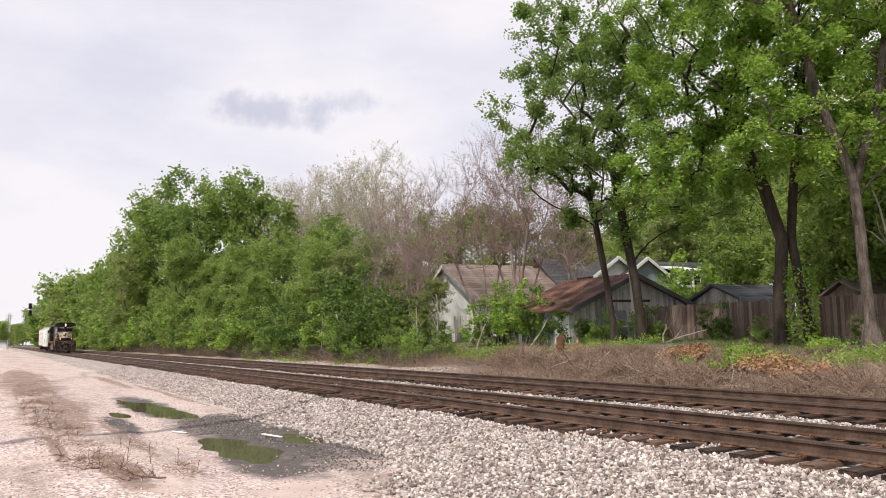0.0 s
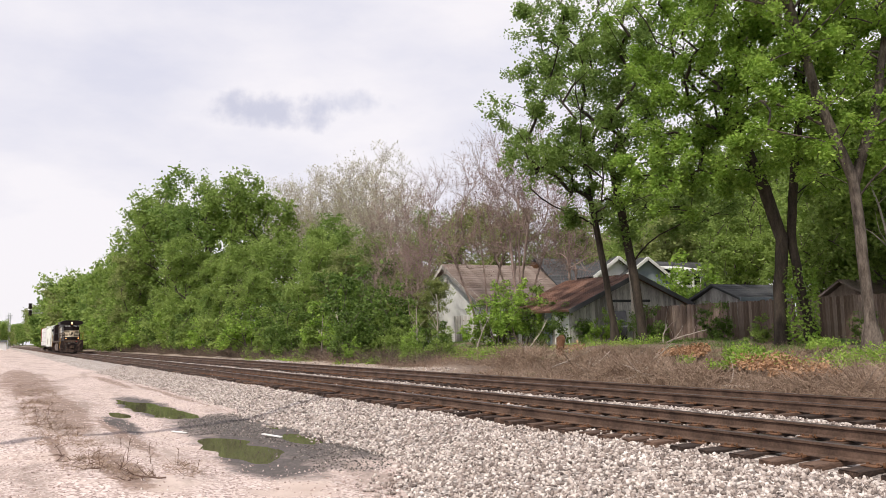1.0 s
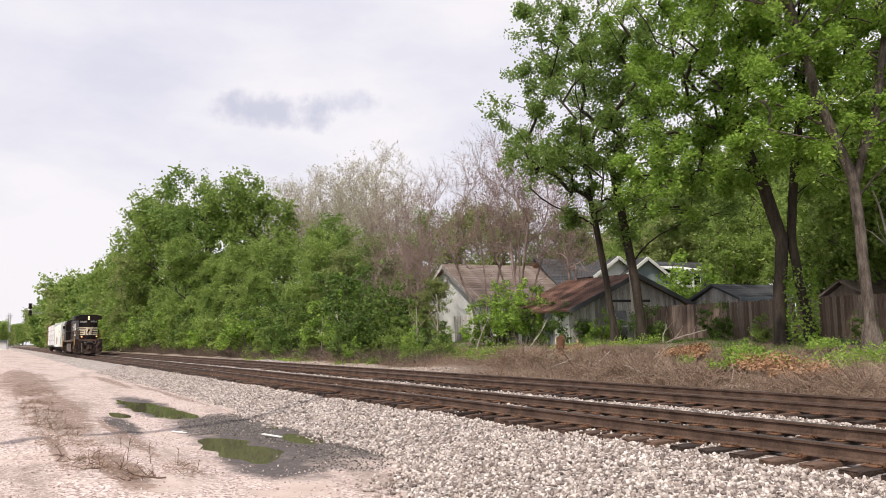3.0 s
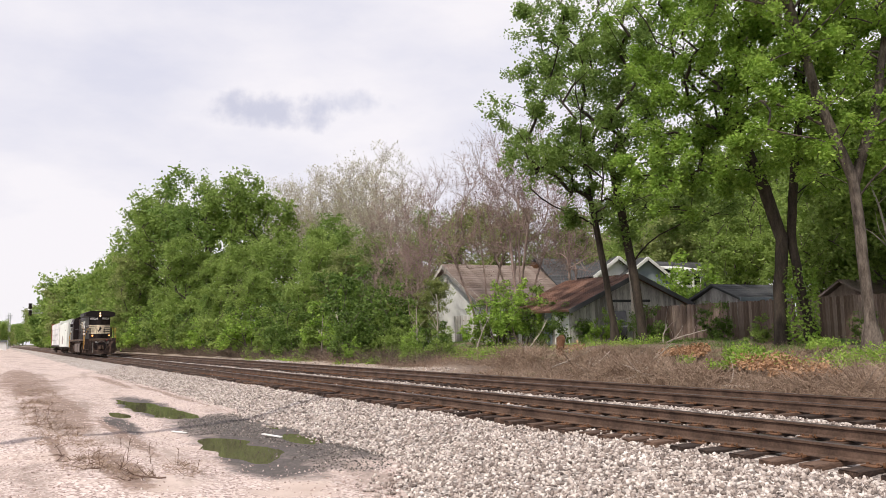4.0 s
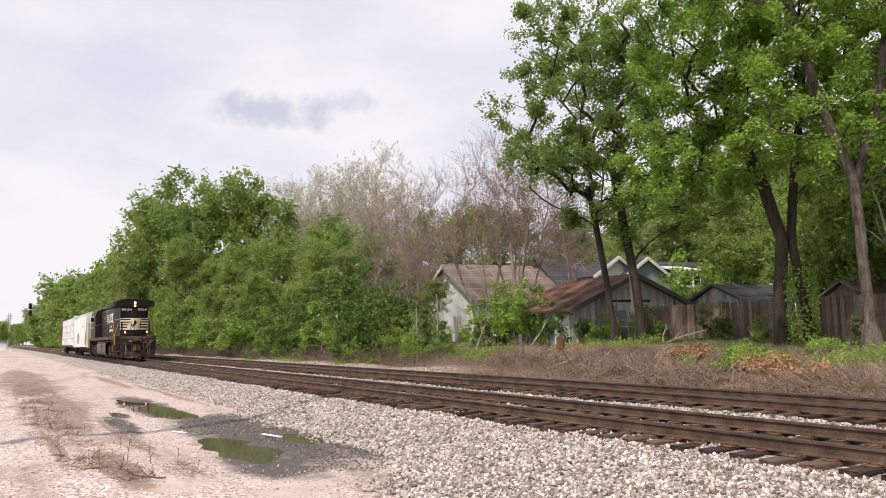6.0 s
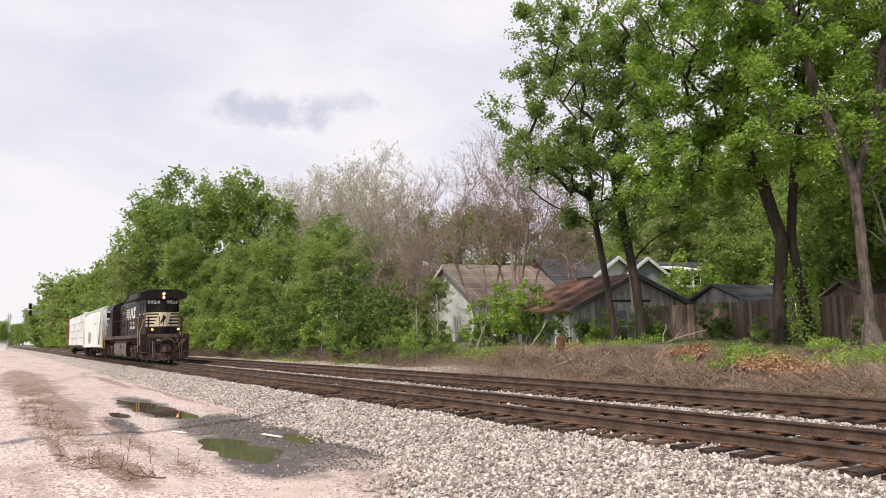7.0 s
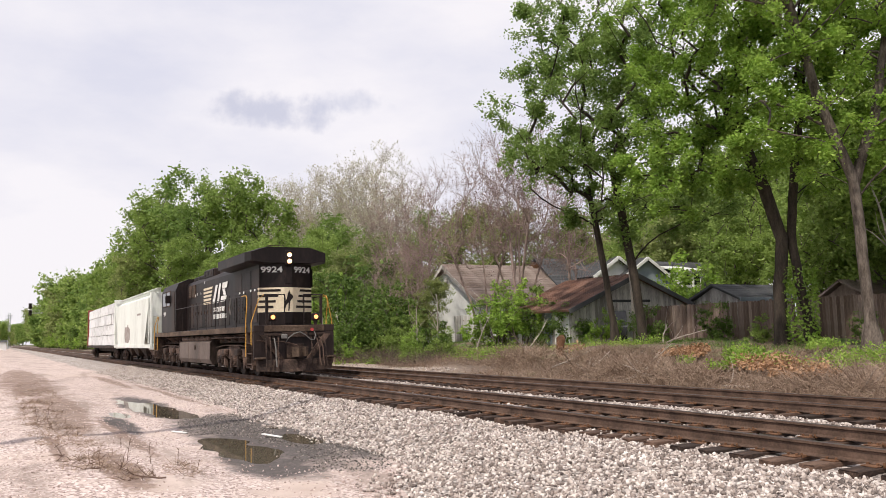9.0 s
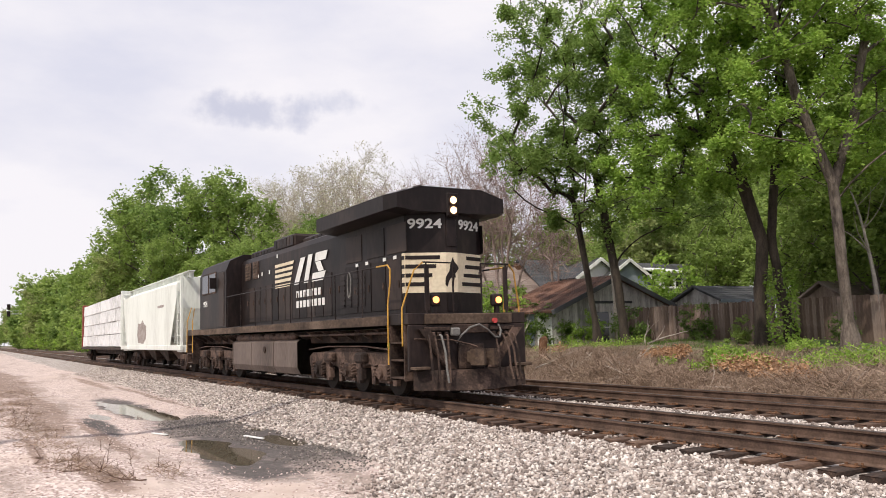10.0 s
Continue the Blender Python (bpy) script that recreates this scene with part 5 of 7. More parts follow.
def loco_truck(parent, centre):
    """Three-axle truck: side frames with journal boxes, springs and brake gear."""
    for s in (-1, 1):
        y = s * 1.12
        sh = Shape()
        top = [(-2.75, 0.86), (-2.45, 0.98), (-1.1, 1.02), (-0.7, 1.10), (0.7, 1.10), (1.1, 1.02), (2.45, 0.98), (2.75, 0.86), (2.70, 0.62), (2.3, 0.60), (1.7, 0.70), (1.25, 0.72), (0.6, 0.60), (-0.6, 0.60), (-1.25, 0.72), (-1.7, 0.70), (-2.3, 0.60), (-2.70, 0.62)]
        sh.prism([(centre + a, b) for a, b in top], "y", y - 0.07, y + 0.07)
        frame_ = part("side_frame", sh, GRIME, parent)
        for dx in (-2.0, 0.0, 2.0):
            jb = Shape()
            jb.box((centre + dx - 0.21, y + s * 0.02 - 0.10, 0.36), (centre + dx + 0.21, y + s * 0.02 + 0.10, 0.74), 0.04)
            jb.disc((centre + dx, y + s * 0.15, 0.54), (0, 1, 0), 0.13, 0.08, 14)
            for k in range(6):
                jb.disc((centre + dx + 0.09 * math.cos(k * math.pi / 3), y + s * 0.195, 0.54 + 0.09 * math.sin(k * math.pi / 3)), (0, 1, 0), 0.015, 0.03, 6)
            jb.box((centre + dx - 0.30, y - 0.05, 0.30), (centre + dx + 0.30, y + 0.05, 0.37), 0.015)
            part("journal_box", jb, GRIME, frame_)
            for sx_ in (-0.56, 0.56):
                leg = Shape().prism([(centre + dx + sx_ - 0.13, 0.72), (centre + dx + sx_ + 0.13, 0.72), (centre + dx + sx_ + 0.09, 0.26), (centre + dx + sx_ - 0.09, 0.26)], "y", y - 0.05, y + 0.05)
                part("pedestal", leg, GRIME, frame_)
            for sx_ in (-0.36, 0.36):
                sp = Shape()
                coil(sp, centre + dx + sx_, y + s * 0.05, 0.42, 0.72, 0.085, 0.022)
                part("coil_spring", sp, GRIME, frame_)
        for dx in (-1.0, 1.0):
            br = Shape().box((centre + dx - 0.24, y + s * 0.06, 0.74), (centre + dx + 0.24, y + s * 0.26, 1.0), 0.05)
            br.tube([(centre + dx, y + s * 0.16, 0.74), (centre + dx, y + s * 0.16, 0.42)], 0.03, 6)
            br.box((centre + dx - 0.07, y + s * 0.05, 0.34), (centre + dx + 0.07, y + s * 0.20, 0.62), 0.02)
            part("brake_cylinder", br, GRIME, frame_)
        pipe = Shape().tube([(centre - 2.6, y + s * 0.12, 1.06), (centre - 1.2, y + s * 0.14, 1.14), (centre + 1.2, y + s * 0.14, 1.14), (centre + 2.6, y + s * 0.12, 1.06)], 0.02, 6)
        part("sand_pipe", pipe, GRIME, frame_)
    part("bolster", Shape().box((centre - 2.2, -1.0, 0.62), (centre + 2.2, 1.0, 1.0), 0.04), GRIME, parent)
    for dx in (-2.0, 0.0, 2.0):
        wheelset(parent, centre + dx, 0.533)


def ring_section(profile, x):
    return [(x, y, z) for y, z in profile]


def loft(sections, cap=True):
    """Joins equal rings of points into one skin."""
    sh = Shape()
    n = len(sections[0])
    v = [q for s in sections for q in s]
    f = []
    for i in range(len(sections) - 1):
        f += [(i * n + k, i * n + (k + 1) % n, (i + 1) * n + (k + 1) % n, (i + 1) * n + k) for k in range(n)]
    if cap:
        f += [tuple(range(n)), tuple(range((len(sections) - 1) * n, len(sections) * n))]
    return sh.add(v, f)


def locomotive():
    L = thing("locomotive", (-16, TRACKS[0], 0), "black road-switcher diesel locomotive with cream stripes, long hood leading", "locomotive")
    DECK = 1.84
    # frame, sill and walkways
    part("underframe", Shape().box((-20.0, -1.0, 1.22), (0.48, 1.0, 1.54), 0.03), GRIME, L)
    for s in (-1, 1):
        part("side_sill", Shape().box((-19.2, s * 1.50, 1.60), (-0.38, s * 1.535, DECK - 0.03), 0.006), DUST, L, "dusty brown side sill")
    part("walkway", Shape().box((-20.1, -1.49, 1.60), (0.53, 1.49, DECK - 0.004), 0.012), BLACK, L)
    for k in range(17):
        part("sill_bracket", Shape().prism([(-1.52, 1.54), (-1.05, 1.54), (-1.05, 1.28), (-1.44, 1.50)], "x", -1.2 - k * 1.08, -1.12 - k * 1.08), GRIME, L)
    # long hood with chamfered end corners
    W = 1.0
    END = (-0.15, -0.52)  # the end comes forward to a blunt wedge: middle and corners

    def facet(s, z, proud=0.007):
        """Frame on one slanting half of the hood end: x across it as one reads, -y outwards."""
        a, b = Vector((END[0], s * 0.15, z)), Vector((END[1], s * W, z))
        across = (b - a).normalized() * s
        out = Vector((across.y, -across.x, 0))
        m = Matrix((across, -out, (0, 0, 1))).transposed().to_4x4()
        m.translation = (a + b) / 2 + out * proud
        return m


    def hood_ring(x, half, z0, z1, round_=0.22):
        return [(x, -half, z0), (x, -half, z1 - round_), (x, -half + round_ * 0.35, z1 - round_ * 0.3), (x, -half + round_, z1), (x, half - round_, z1), (x, half - round_ * 0.35, z1 - round_ * 0.3), (x, half, z1 - round_), (x, half, z0)]

    hood = part("long_hood", loft([hood_ring(-13.7, W - 0.05, DECK, 4.28), hood_ring(-4.3, W - 0.05, DECK, 4.28)]), BLACK, L)
    part("radiator_hood", loft([hood_ring(-4.3, W, DECK, 4.45, 0.1), hood_ring(END[1], W, DECK, 4.45, 0.1), hood_ring(END[0], 0.15, DECK, 4.45, 0.1)]), BLACK, L)
    # overhanging radiator roof
    wing = [(-0.98, 4.07), (-1.53, 4.15), (-1.53, 4.50), (-1.0, 4.66), (1.0, 4.66), (1.53, 4.50), (1.53, 4.15), (0.98, 4.07)]
    front = [(-0.94, 4.12), (-1.40, 4.18), (-1.40, 4.50), (-0.8, 4.69), (0.8, 4.69), (1.40, 4.50), (1.40, 4.18), (0.94, 4.12)]
    rad = part("radiator_roof", loft([ring_section(wing, -4.6), ring_section(wing, -0.50), ring_section(front, -0.06)]), BLACK, L, "black overhanging radiator housing")
    for s in (-1, 1):
        for k in range(3):
            sc = Shape().box((-4.35 + k * 1.32, s * 0.35, 4.664), (-3.2 + k * 1.32, s * 0.95, 4.70), 0.01)
            part("radiator_screen", sc, GRIME, rad)
    guard = Shape().tube([(-0.9, -0.55, 4.66), (-0.9, -0.55, 4.82), (-0.9, 0.05, 4.86), (-0.9, 0.05, 4.66)], 0.014, 5)
    guard.tube([(-0.5, -0.55, 4.68), (-0.5, -0.55, 4.80), (-0.9, -0.55, 4.82)], 0.014, 5)
    part("lifting_rail", guard, GRIME, rad)
    # roof equipment
    for x0, x1, half, z1 in ((-8.2, -4.65, 0.62, 4.46), (-10.3, -8.3, 0.86, 4.62), (-13.4, -10.5, 0.70, 4.50)):
        box_ = part("roof_housing", Shape().box((x0, -half, 4.2), (x1, half, z1), 0.07), BLACK, L)
        for k in range(int((x1 - x0) / 0.32)):
            part("louvre", Shape().box((x0 + 0.15 + k * 0.32, -half - 0.012, 4.30), (x0 + 0.36 + k * 0.32, -half - 0.002, z1 - 0.06)), BLACK_PANEL, box_)
    part("exhaust_stack", Shape().box((-7.2, -0.32, 4.44), (-6.2, 0.32, 4.70), 0.03), GRIME, L)
    part("horn", Shape().tube([(-11.2, -0.3, 4.52), (-11.2, -0.3, 4.70), (-10.8, -0.3, 4.74)], [0.03, 0.03, 0.08], 8), GRIME, L)
    # air intake grilles of the blower section
    for s in (-1, 1):
        for x in (-13.1, -12.2):
            g = part("intake_grille", Shape().box((x, s * 0.955, 3.45), (x + 0.62, s * 0.985, 4.05), 0.008), GRIME, L, "brown intake grille")
            for k in range(5):
                part("grille_bar", Shape().box((x + 0.04, s * 0.987, 3.50 + k * 0.105), (x + 0.58, s * 1.0, 3.55 + k * 0.105)), DUST, g)
    # hood doors
    for s in (-1, 1):
        for k in range(14):
            x = -13.3 + k * 0.645
            z1 = 3.15 if k < 13 else 3.0
            d = part("hood_door", Shape().box((x, s * 0.952, DECK + 0.12), (x + 0.60, s * 0.972, z1), 0.008), BLACK_PANEL, L)
            part("latch", Shape().box((x + 0.48, s * 0.974, 2.55), (x + 0.54, s * 0.995, 2.72), 0.004), GRIME, d)
        for k in range(4):
            x = -3.9 + k * 0.82
            d = part("hood_door", Shape().box((x, s * 1.002, DECK + 0.12), (x + 0.76, s * 1.02, 3.15), 0.008), BLACK_PANEL, L)
            part("latch", Shape().box((x + 0.62, s * 1.022, 2.45), (x + 0.68, s * 1.042, 2.62), 0.004), GRIME, d)
        for x in (-3.85, -2.55, -1.4):
            part("radiator_shutter", Shape().box((x, s * 1.002, 3.25), (x + 1.0, s * 1.018, 3.92), 0.01), BLACK_PANEL, L)
    # cream bands with black bars on the hood end
    ring = lambda z0, z1: loft([[(x, y, z) for x, y in ((-0.66, -W - 0.006), (END[1] - 0.001, -W - 0.006), (END[0] + 0.006, -0.152), (END[0] + 0.006, 0.152), (END[1] - 0.001, W + 0.006), (-0.66, W + 0.006))] for z in (z0, z1)])
    band = part("cream_band", ring(2.32, 3.22), CREAM, L, "cream painted band")
    for k in range(4):
        z = 2.47 + k * 0.20
        for s in (-1, 1):
            a, b = (-0.455, 0.06 + 0.09 * k) if s < 0 else (-0.30 + 0.06 * k, 0.455)
            bar = part("black_bar", Shape().box((a, -0.006, 0), (b, 0.004, 0.085)), BLACK, band)
            bar.matrix_basis = facet(s, z)
            part("black_bar", Shape().box((-0.66, s * (W + 0.004), z), (END[1] - 0.01, s * (W + 0.012), z + 0.085)), BLACK, band)
    emblem = Shape()
    emblem.prism([(0.68 * y - 0.03, z) for y, z in ((-0.22, 2.50), (-0.15, 2.44), (-0.06, 2.60), (0.04, 2.66), (0.02, 2.36), (0.08, 2.36), (0.14, 2.72), (0.30, 2.86), (0.27, 2.92), (0.15, 3.0), (0.08, 3.12), (0.0, 2.98), (-0.06, 2.80), (-0.20, 2.66))], "x", END[0] + 0.008, END[0] + 0.014)
    part("emblem", emblem, BLACK, band, "plain dark emblem shape")
    # road number on both halves of the end
    for s in (-1, 1):
        num = part("road_number", lettering("9924", 0.30, LETTER), None, L, "white painted road number 9924")
        num.matrix_basis = facet(s, 3.87) @ Matrix.Diagonal((1.32, 1, 1, 1))
    part("receptacle_recess", Shape().box((-0.148, -0.13, 3.36), (-0.125, 0.13, 3.98), 0.01), BLACK, L)
    lamp = part("headlight_housing", Shape().box((-0.12, -0.15, 4.02), (-0.03, 0.15, 4.58), 0.03), BLACK, L)
    for z in (4.17, 4.40):
        part("bezel", Shape().disc((-0.02, 0, z), (1, 0, 0), 0.115, 0.03, 18), GRIME, lamp)
        part("lens", Shape().disc((0.0, 0, z), (1, 0, 0), 0.08, 0.02, 18), HEADLIGHT, lamp, "glowing warm white headlight")
    for y in (-0.77, 0.83):
        dl = part("ditch_light", Shape().box((0.30, y - 0.14, 1.98), (0.46, y + 0.14, 2.26), 0.04), BLACK, L)
        part("bracket", Shape().box((0.34, y - 0.05, DECK), (0.42, y + 0.05, 1.98)), BLACK, dl)
        part("lens", Shape().disc((0.47, y, 2.12), (1, 0, 0), 0.075, 0.02, 16), DITCH, dl, "glowing amber-white ditch light")
    # end of hood door and grab irons
    part("end_door", Shape().box((-0.147, -0.14, DECK + 0.06), (-0.12, 0.14, 2.28), 0.005), BLACK_PANEL, L)
    # end handrails
    def rail_(name, pts, material=BLACK, r_=0.019):
        return part(name, Shape().tube(pts, r_, 6), material, L, "orange-yellow handrail" if material is YELLOW else "")
    for s in (-1, 1):
        rail_("step_handrail", [(-0.36, s * 1.52, 0.75), (-0.36, s * 1.52, 2.05), (-0.22, s * 1.52, 2.55), (-0.22, s * 1.52, 2.82), (-0.34, s * 1.52, 2.92), (-0.9, s * 1.52, 2.92)], YELLOW, 0.019)
        rail_("step_handrail", [(0.70, s * 1.50, 1.15), (0.70, s * 1.50, 1.95), (0.86, s * 1.28, 2.75), (0.92, s * 1.1, 2.92)], YELLOW, 0.019)
        rail_("end_handrail", [(0.92, s * 1.1, 2.92), (0.92, s * 0.35, 2.92), (0.92, s * 0.30, 2.6)])
        part("end_gate", Shape().box((0.90, s * 0.95, 1.9), (0.93, s * 1.06, 2.85), 0.005), BLACK, L)
        for y in (1.02, 0.36):
            rail_("stanchion", [(0.92, s * y, 1.6), (0.92, s * y, 2.93)], BLACK, 0.022)
        part("handrail", Shape().tube([(-0.9, s * 1.52, 2.92), (-13.6, s * 1.52, 2.92)], 0.018, 6), BLACK, L)
        for k in range(8):
            part("stanchion", Shape().tube([(-1.7 - k * 1.68, s * 1.52, 1.6), (-1.7 - k * 1.68, s * 1.52, 2.92)], 0.016, 5), BLACK, L)
        rail_("step_handrail", [(-18.9, s * 1.52, 0.9), (-18.9, s * 1.52, 2.2), (-18.6, s * 1.52, 2.7)], YELLOW, 0.022)
        rail_("step_handrail", [(-20.0, s * 1.50, 0.9), (-20.0, s * 1.50, 2.2), (-20.1, s * 1.3, 2.8)], YELLOW, 0.022)
        # steps
        for x0, wide in ((-0.34, 0.70), (-19.95, 0.98)):
            well = part("step_well", Shape().box((x0, s * 1.02, 0.45), (x0 + wide, s * 1.06, 1.60), 0.01), GRIME, L)
            for x in (x0, x0 + wide - 0.03):
                part("step_side", Shape().box((x, s * 1.07, 0.42), (x + 0.03, s * 1.50, 1.60), 0.006), GRIME, well)
            for k in range(3):
                part("step_tread", Shape().box((x0 + 0.032, s * 1.07, 0.46 + k * 0.37), (x0 + wide - 0.032, s * 1.49, 0.50 + k * 0.37), 0.008), GRIME, well)
    # front platform, pilot and coupler
    part("end_sill", Shape().box((0.90, -1.1, 1.60), (1.0, 1.1, 1.82), 0.015), DUST, L, "dusty tan end sill")
    part("end_plate", Shape().box((0.86, -1.48, 0.62), (0.955, 1.48, 1.595), 0.02), BLACK, L)
    plow = loft([[(0.97, -1.4, 0.24), (0.97, -1.4, 0.62), (1.02, -1.36, 0.64), (1.14, -1.32, 0.24)], [(0.97, -0.3, 0.24), (0.97, -0.3, 0.64), (1.16, -0.3, 0.62), (1.36, -0.3, 0.2)], [(0.97, 0.3, 0.24), (0.97, 0.3, 0.64), (1.16, 0.3, 0.62), (1.36, 0.3, 0.2)], [(0.97, 1.4, 0.24), (0.97, 1.4, 0.62), (1.02, 1.36, 0.64), (1.14, 1.32, 0.24)]])
    part("snow_plow", plow, GRIME, L, "grimy steel snow plow")
    cp = part("coupler", Shape().box((0.96, -0.14, 0.76), (1.42, 0.14, 1.02), 0.03), DUST, L)
    kn = Shape().prism([(1.36, -0.24), (1.52, -0.22), (1.62, -0.06), (1.56, 0.02), (1.48, -0.02), (1.44, 0.12), (1.62, 0.18), (1.60, 0.28), (1.40, 0.26)], "z", 0.72, 1.06)
    part("knuckle", kn, DUST, cp)
    part("draft_pocket", Shape().box((0.958, -0.32, 0.62), (1.06, 0.32, 1.18), 0.03), GRIME, L)
    hose_ = lambda pts, r_=0.022, m_=GRIME: part("air_hose", Shape().tube(pts, r_, 6), m_, L)
    rr = random.Random(3)
    for y in (-1.08, -0.94, -0.80, -0.62, 0.58, 0.74, 0.90, 1.04):
        sag = rr.uniform(-0.08, 0.08)
        hose_([(0.97, y, 1.38), (1.12, y + sag * 0.3, 1.36), (1.26, y + sag, 1.0), (1.30, y + sag, 0.66), (1.36, y + sag * 1.4, 0.38)], 0.024, HOSE if rr.random() < 0.12 else GRIME)
        part("angle_cock", Shape().box((0.96, y - 0.04, 1.34), (1.06, y + 0.04, 1.43), 0.01), GRIME, L)
    part("jumper_cable", Shape().tube([(1.0, -0.35, 1.20), (1.12, -0.30, 1.36), (1.16, -0.1, 1.52), (1.18, 0.12, 1.58), (1.18, 0.34, 1.46), (1.18, 0.52, 1.30), (1.14, 0.66, 1.30), (1.08, 0.74, 1.44), (1.0, 0.72, 1.58)], 0.022, 6), HOSE, L)
    part("marker_light", Shape().disc((1.02, 0.62, 1.66), (1, 0, 0), 0.06, 0.06, 10), RED_LAMP, L)
    part("jumper_receptacle", Shape().box((0.96, -0.52, 1.34), (1.10, -0.30, 1.52), 0.03), HOSE, L)
    part("uncoupling_lever", Shape().tube([(1.06, -1.4, 1.30), (1.06, -0.5, 1.26), (1.12, -0.1, 1.16), (1.20, 0.05, 1.10)], 0.018, 5), GRIME, L)
    # stripes, lettering blocks and emblem blocks on the hood sides
    for s in (-1, 1):
        y = s * 0.9765
        for k in range(5):
            z = 2.98 + k * 0.165
            sl = 0.10 * k
            a, b = -9.75, -8.35 + sl * 0.8
            part("cream_stripe", Shape().prism([(a, z), (b, z), (b + 0.08, z + 0.095), (a, z + 0.095)], "y", y, y + s * 0.006), CREAM, L)
        for pts in ([(-7.95, 2.98), (-7.55, 2.98), (-6.95, 3.75), (-7.35, 3.75)], [(-7.1, 2.98), (-6.75, 2.98), (-6.35, 3.78), (-6.7, 3.78)], [(-6.45, 2.98), (-5.55, 2.98), (-5.35, 3.22), (-6.35, 3.22)], [(-5.9, 3.24), (-5.5, 3.24), (-5.75, 3.52), (-6.15, 3.52)], [(-6.2, 3.54), (-5.35, 3.54), (-5.2, 3.78), (-6.1, 3.78)]):
            part("white_emblem_block", Shape().prism(pts, "y", y, y + s * 0.006), LETTER, L)
        for row, (z, n_) in enumerate(((2.58, 7), (2.28, 8))):
            for k in range(n_):
                part("white_bar", Shape().box((-7.75 + k * 0.30, y, z), (-7.55 + k * 0.30, y + s * 0.006, z + 0.20)), LETTER, L)
        for x, z in ((-11.6, 3.45), (-11.2, 3.5), (-10.4, 3.5), (-9.6, 3.95)):
            part("data_plate", Shape().box((x, y, z), (x + 0.10, y + s * 0.005, z + 0.12)), LETTER, L)
        for x in (-3.2, -2.6, -1.6, -1.05):
            part("data_plate", Shape().box((x, s * 1.022, 3.12), (x + 0.16, s * 1.028, 3.20)), LETTER, L)
    # coil of cable hung on the handrail, bell and small vents of the radiator section
    coil_ = Shape()
    for k in range(4):
        coil_.tube([(-2.35 + 0.11 * math.sin(q * 0.524) + 0.01 * k, -1.55 - 0.012 * k, 2.60 + (0.27 + 0.012 * k) * math.cos(q * 0.524)) for q in range(13)], 0.014, 5, cap=False)
    part("cable_coil", coil_, HOSE, L, "grey coiled cable hung on the handrail")
    for k in range(4):
        v_ = part("hood_vent", Shape().box((-4.2 + k * 0.42, -1.023, 2.12), (-3.9 + k * 0.42, -1.032, 2.95), 0.004), BLACK, L)
        for q in range(6):
            part("vent_slat", Shape().box((-4.19 + k * 0.42, -1.033, 2.16 + q * 0.13), (-3.91 + k * 0.42, -1.043, 2.20 + q * 0.13)), BLACK_PANEL, v_)
    # cab and short nose
    cab_prof = [(-1.5, DECK), (-1.5, 3.9), (-1.36, 4.25), (-0.85, 4.48), (0.85, 4.48), (1.36, 4.25), (1.5, 3.9), (1.5, DECK)]
    cab = part("cab", loft([ring_section(cab_prof, -17.7), ring_section(cab_prof, -13.75)]), BLACK, L)
    for s in (-1, 1):
        for x0, x1 in ((-17.2, -16.3), (-16.1, -15.2)):
            part("window_frame", Shape().box((x0 - 0.06, s * 1.502, 3.14), (x1 + 0.06, s * 1.52, 3.96), 0.01), GRIME, cab)
            part("window_pane", Shape().box((x0, s * 1.521, 3.2), (x1, s * 1.53, 3.9), 0.003), DARK_GLASS, cab)
        num = part("road_number", lettering("9924", 0.30, LETTER), None, cab, "white painted road number 9924")
        num.matrix_basis = Matrix.Translation((-16.8, s * 1.508, 2.78)) @ (Matrix.Rotation(math.pi, 4, "Z") if s > 0 else Matrix.Identity(4))
        part("cab_door", Shape().box((-14.7, s * 1.502, DECK + 0.05), (-14.0, s * 1.52, 3.85), 0.01), BLACK_PANEL, cab)
        mir = part("mirror", Shape().box((-15.05, s * 1.53, 3.3), (-15.0, s * 1.78, 3.7), 0.01), BLACK, cab)
    nose = [(-1.0, DECK), (-1.0, 3.0), (-0.8, 3.25), (0.8, 3.25), (1.0, 3.0), (1.0, DECK)]
    nose1 = [(-0.8, DECK), (-0.8, 2.85), (-0.65, 3.0), (0.65, 3.0), (0.8, 2.85), (0.8, DECK)]
    ns = part("short_nose", loft([ring_section(nose1, -19.3), ring_section(nose, -18.9), ring_section(nose, -17.71)]), BLACK, L)
    for k in range(4):
        part("cream_stripe", Shape().box((-18.9, -1.01, 2.2 + k * 0.17), (-17.8, -1.002, 2.29 + k * 0.17)), CREAM, ns)
    part("rear_coupler", Shape().box((-20.9, -0.16, 0.74), (-20.0, 0.16, 1.04), 0.04), GRIME, L)
    part("end_plate", Shape().box((-20.1, -1.48, 0.7), (-20.0, 1.48, 1.595), 0.02), GRIME, L)
    # pilot corner brackets, ladders of the end plate and drop step
    for s in (-1, 1):
        cb = part("pilot_bracket", Shape().prism([(s * 0.42, 0.64), (s * 0.62, 0.64), (s * 1.30, 1.50), (s * 1.05, 1.50)], "x", 0.957, 1.08), GRIME, L)
        part("glad_hand_rack", Shape().box((0.957, s * 0.52, 1.46), (1.05, s * 1.12, 1.54), 0.01), GRIME, L)
        part("corner_step", Shape().box((0.957, s * 1.12, 0.66), (1.22, s * 1.46, 0.72), 0.01), DUST, L)
    part("drop_step", Shape().box((0.957, -0.46, 1.40), (1.02, 0.46, 1.585), 0.01), GRIME, L)
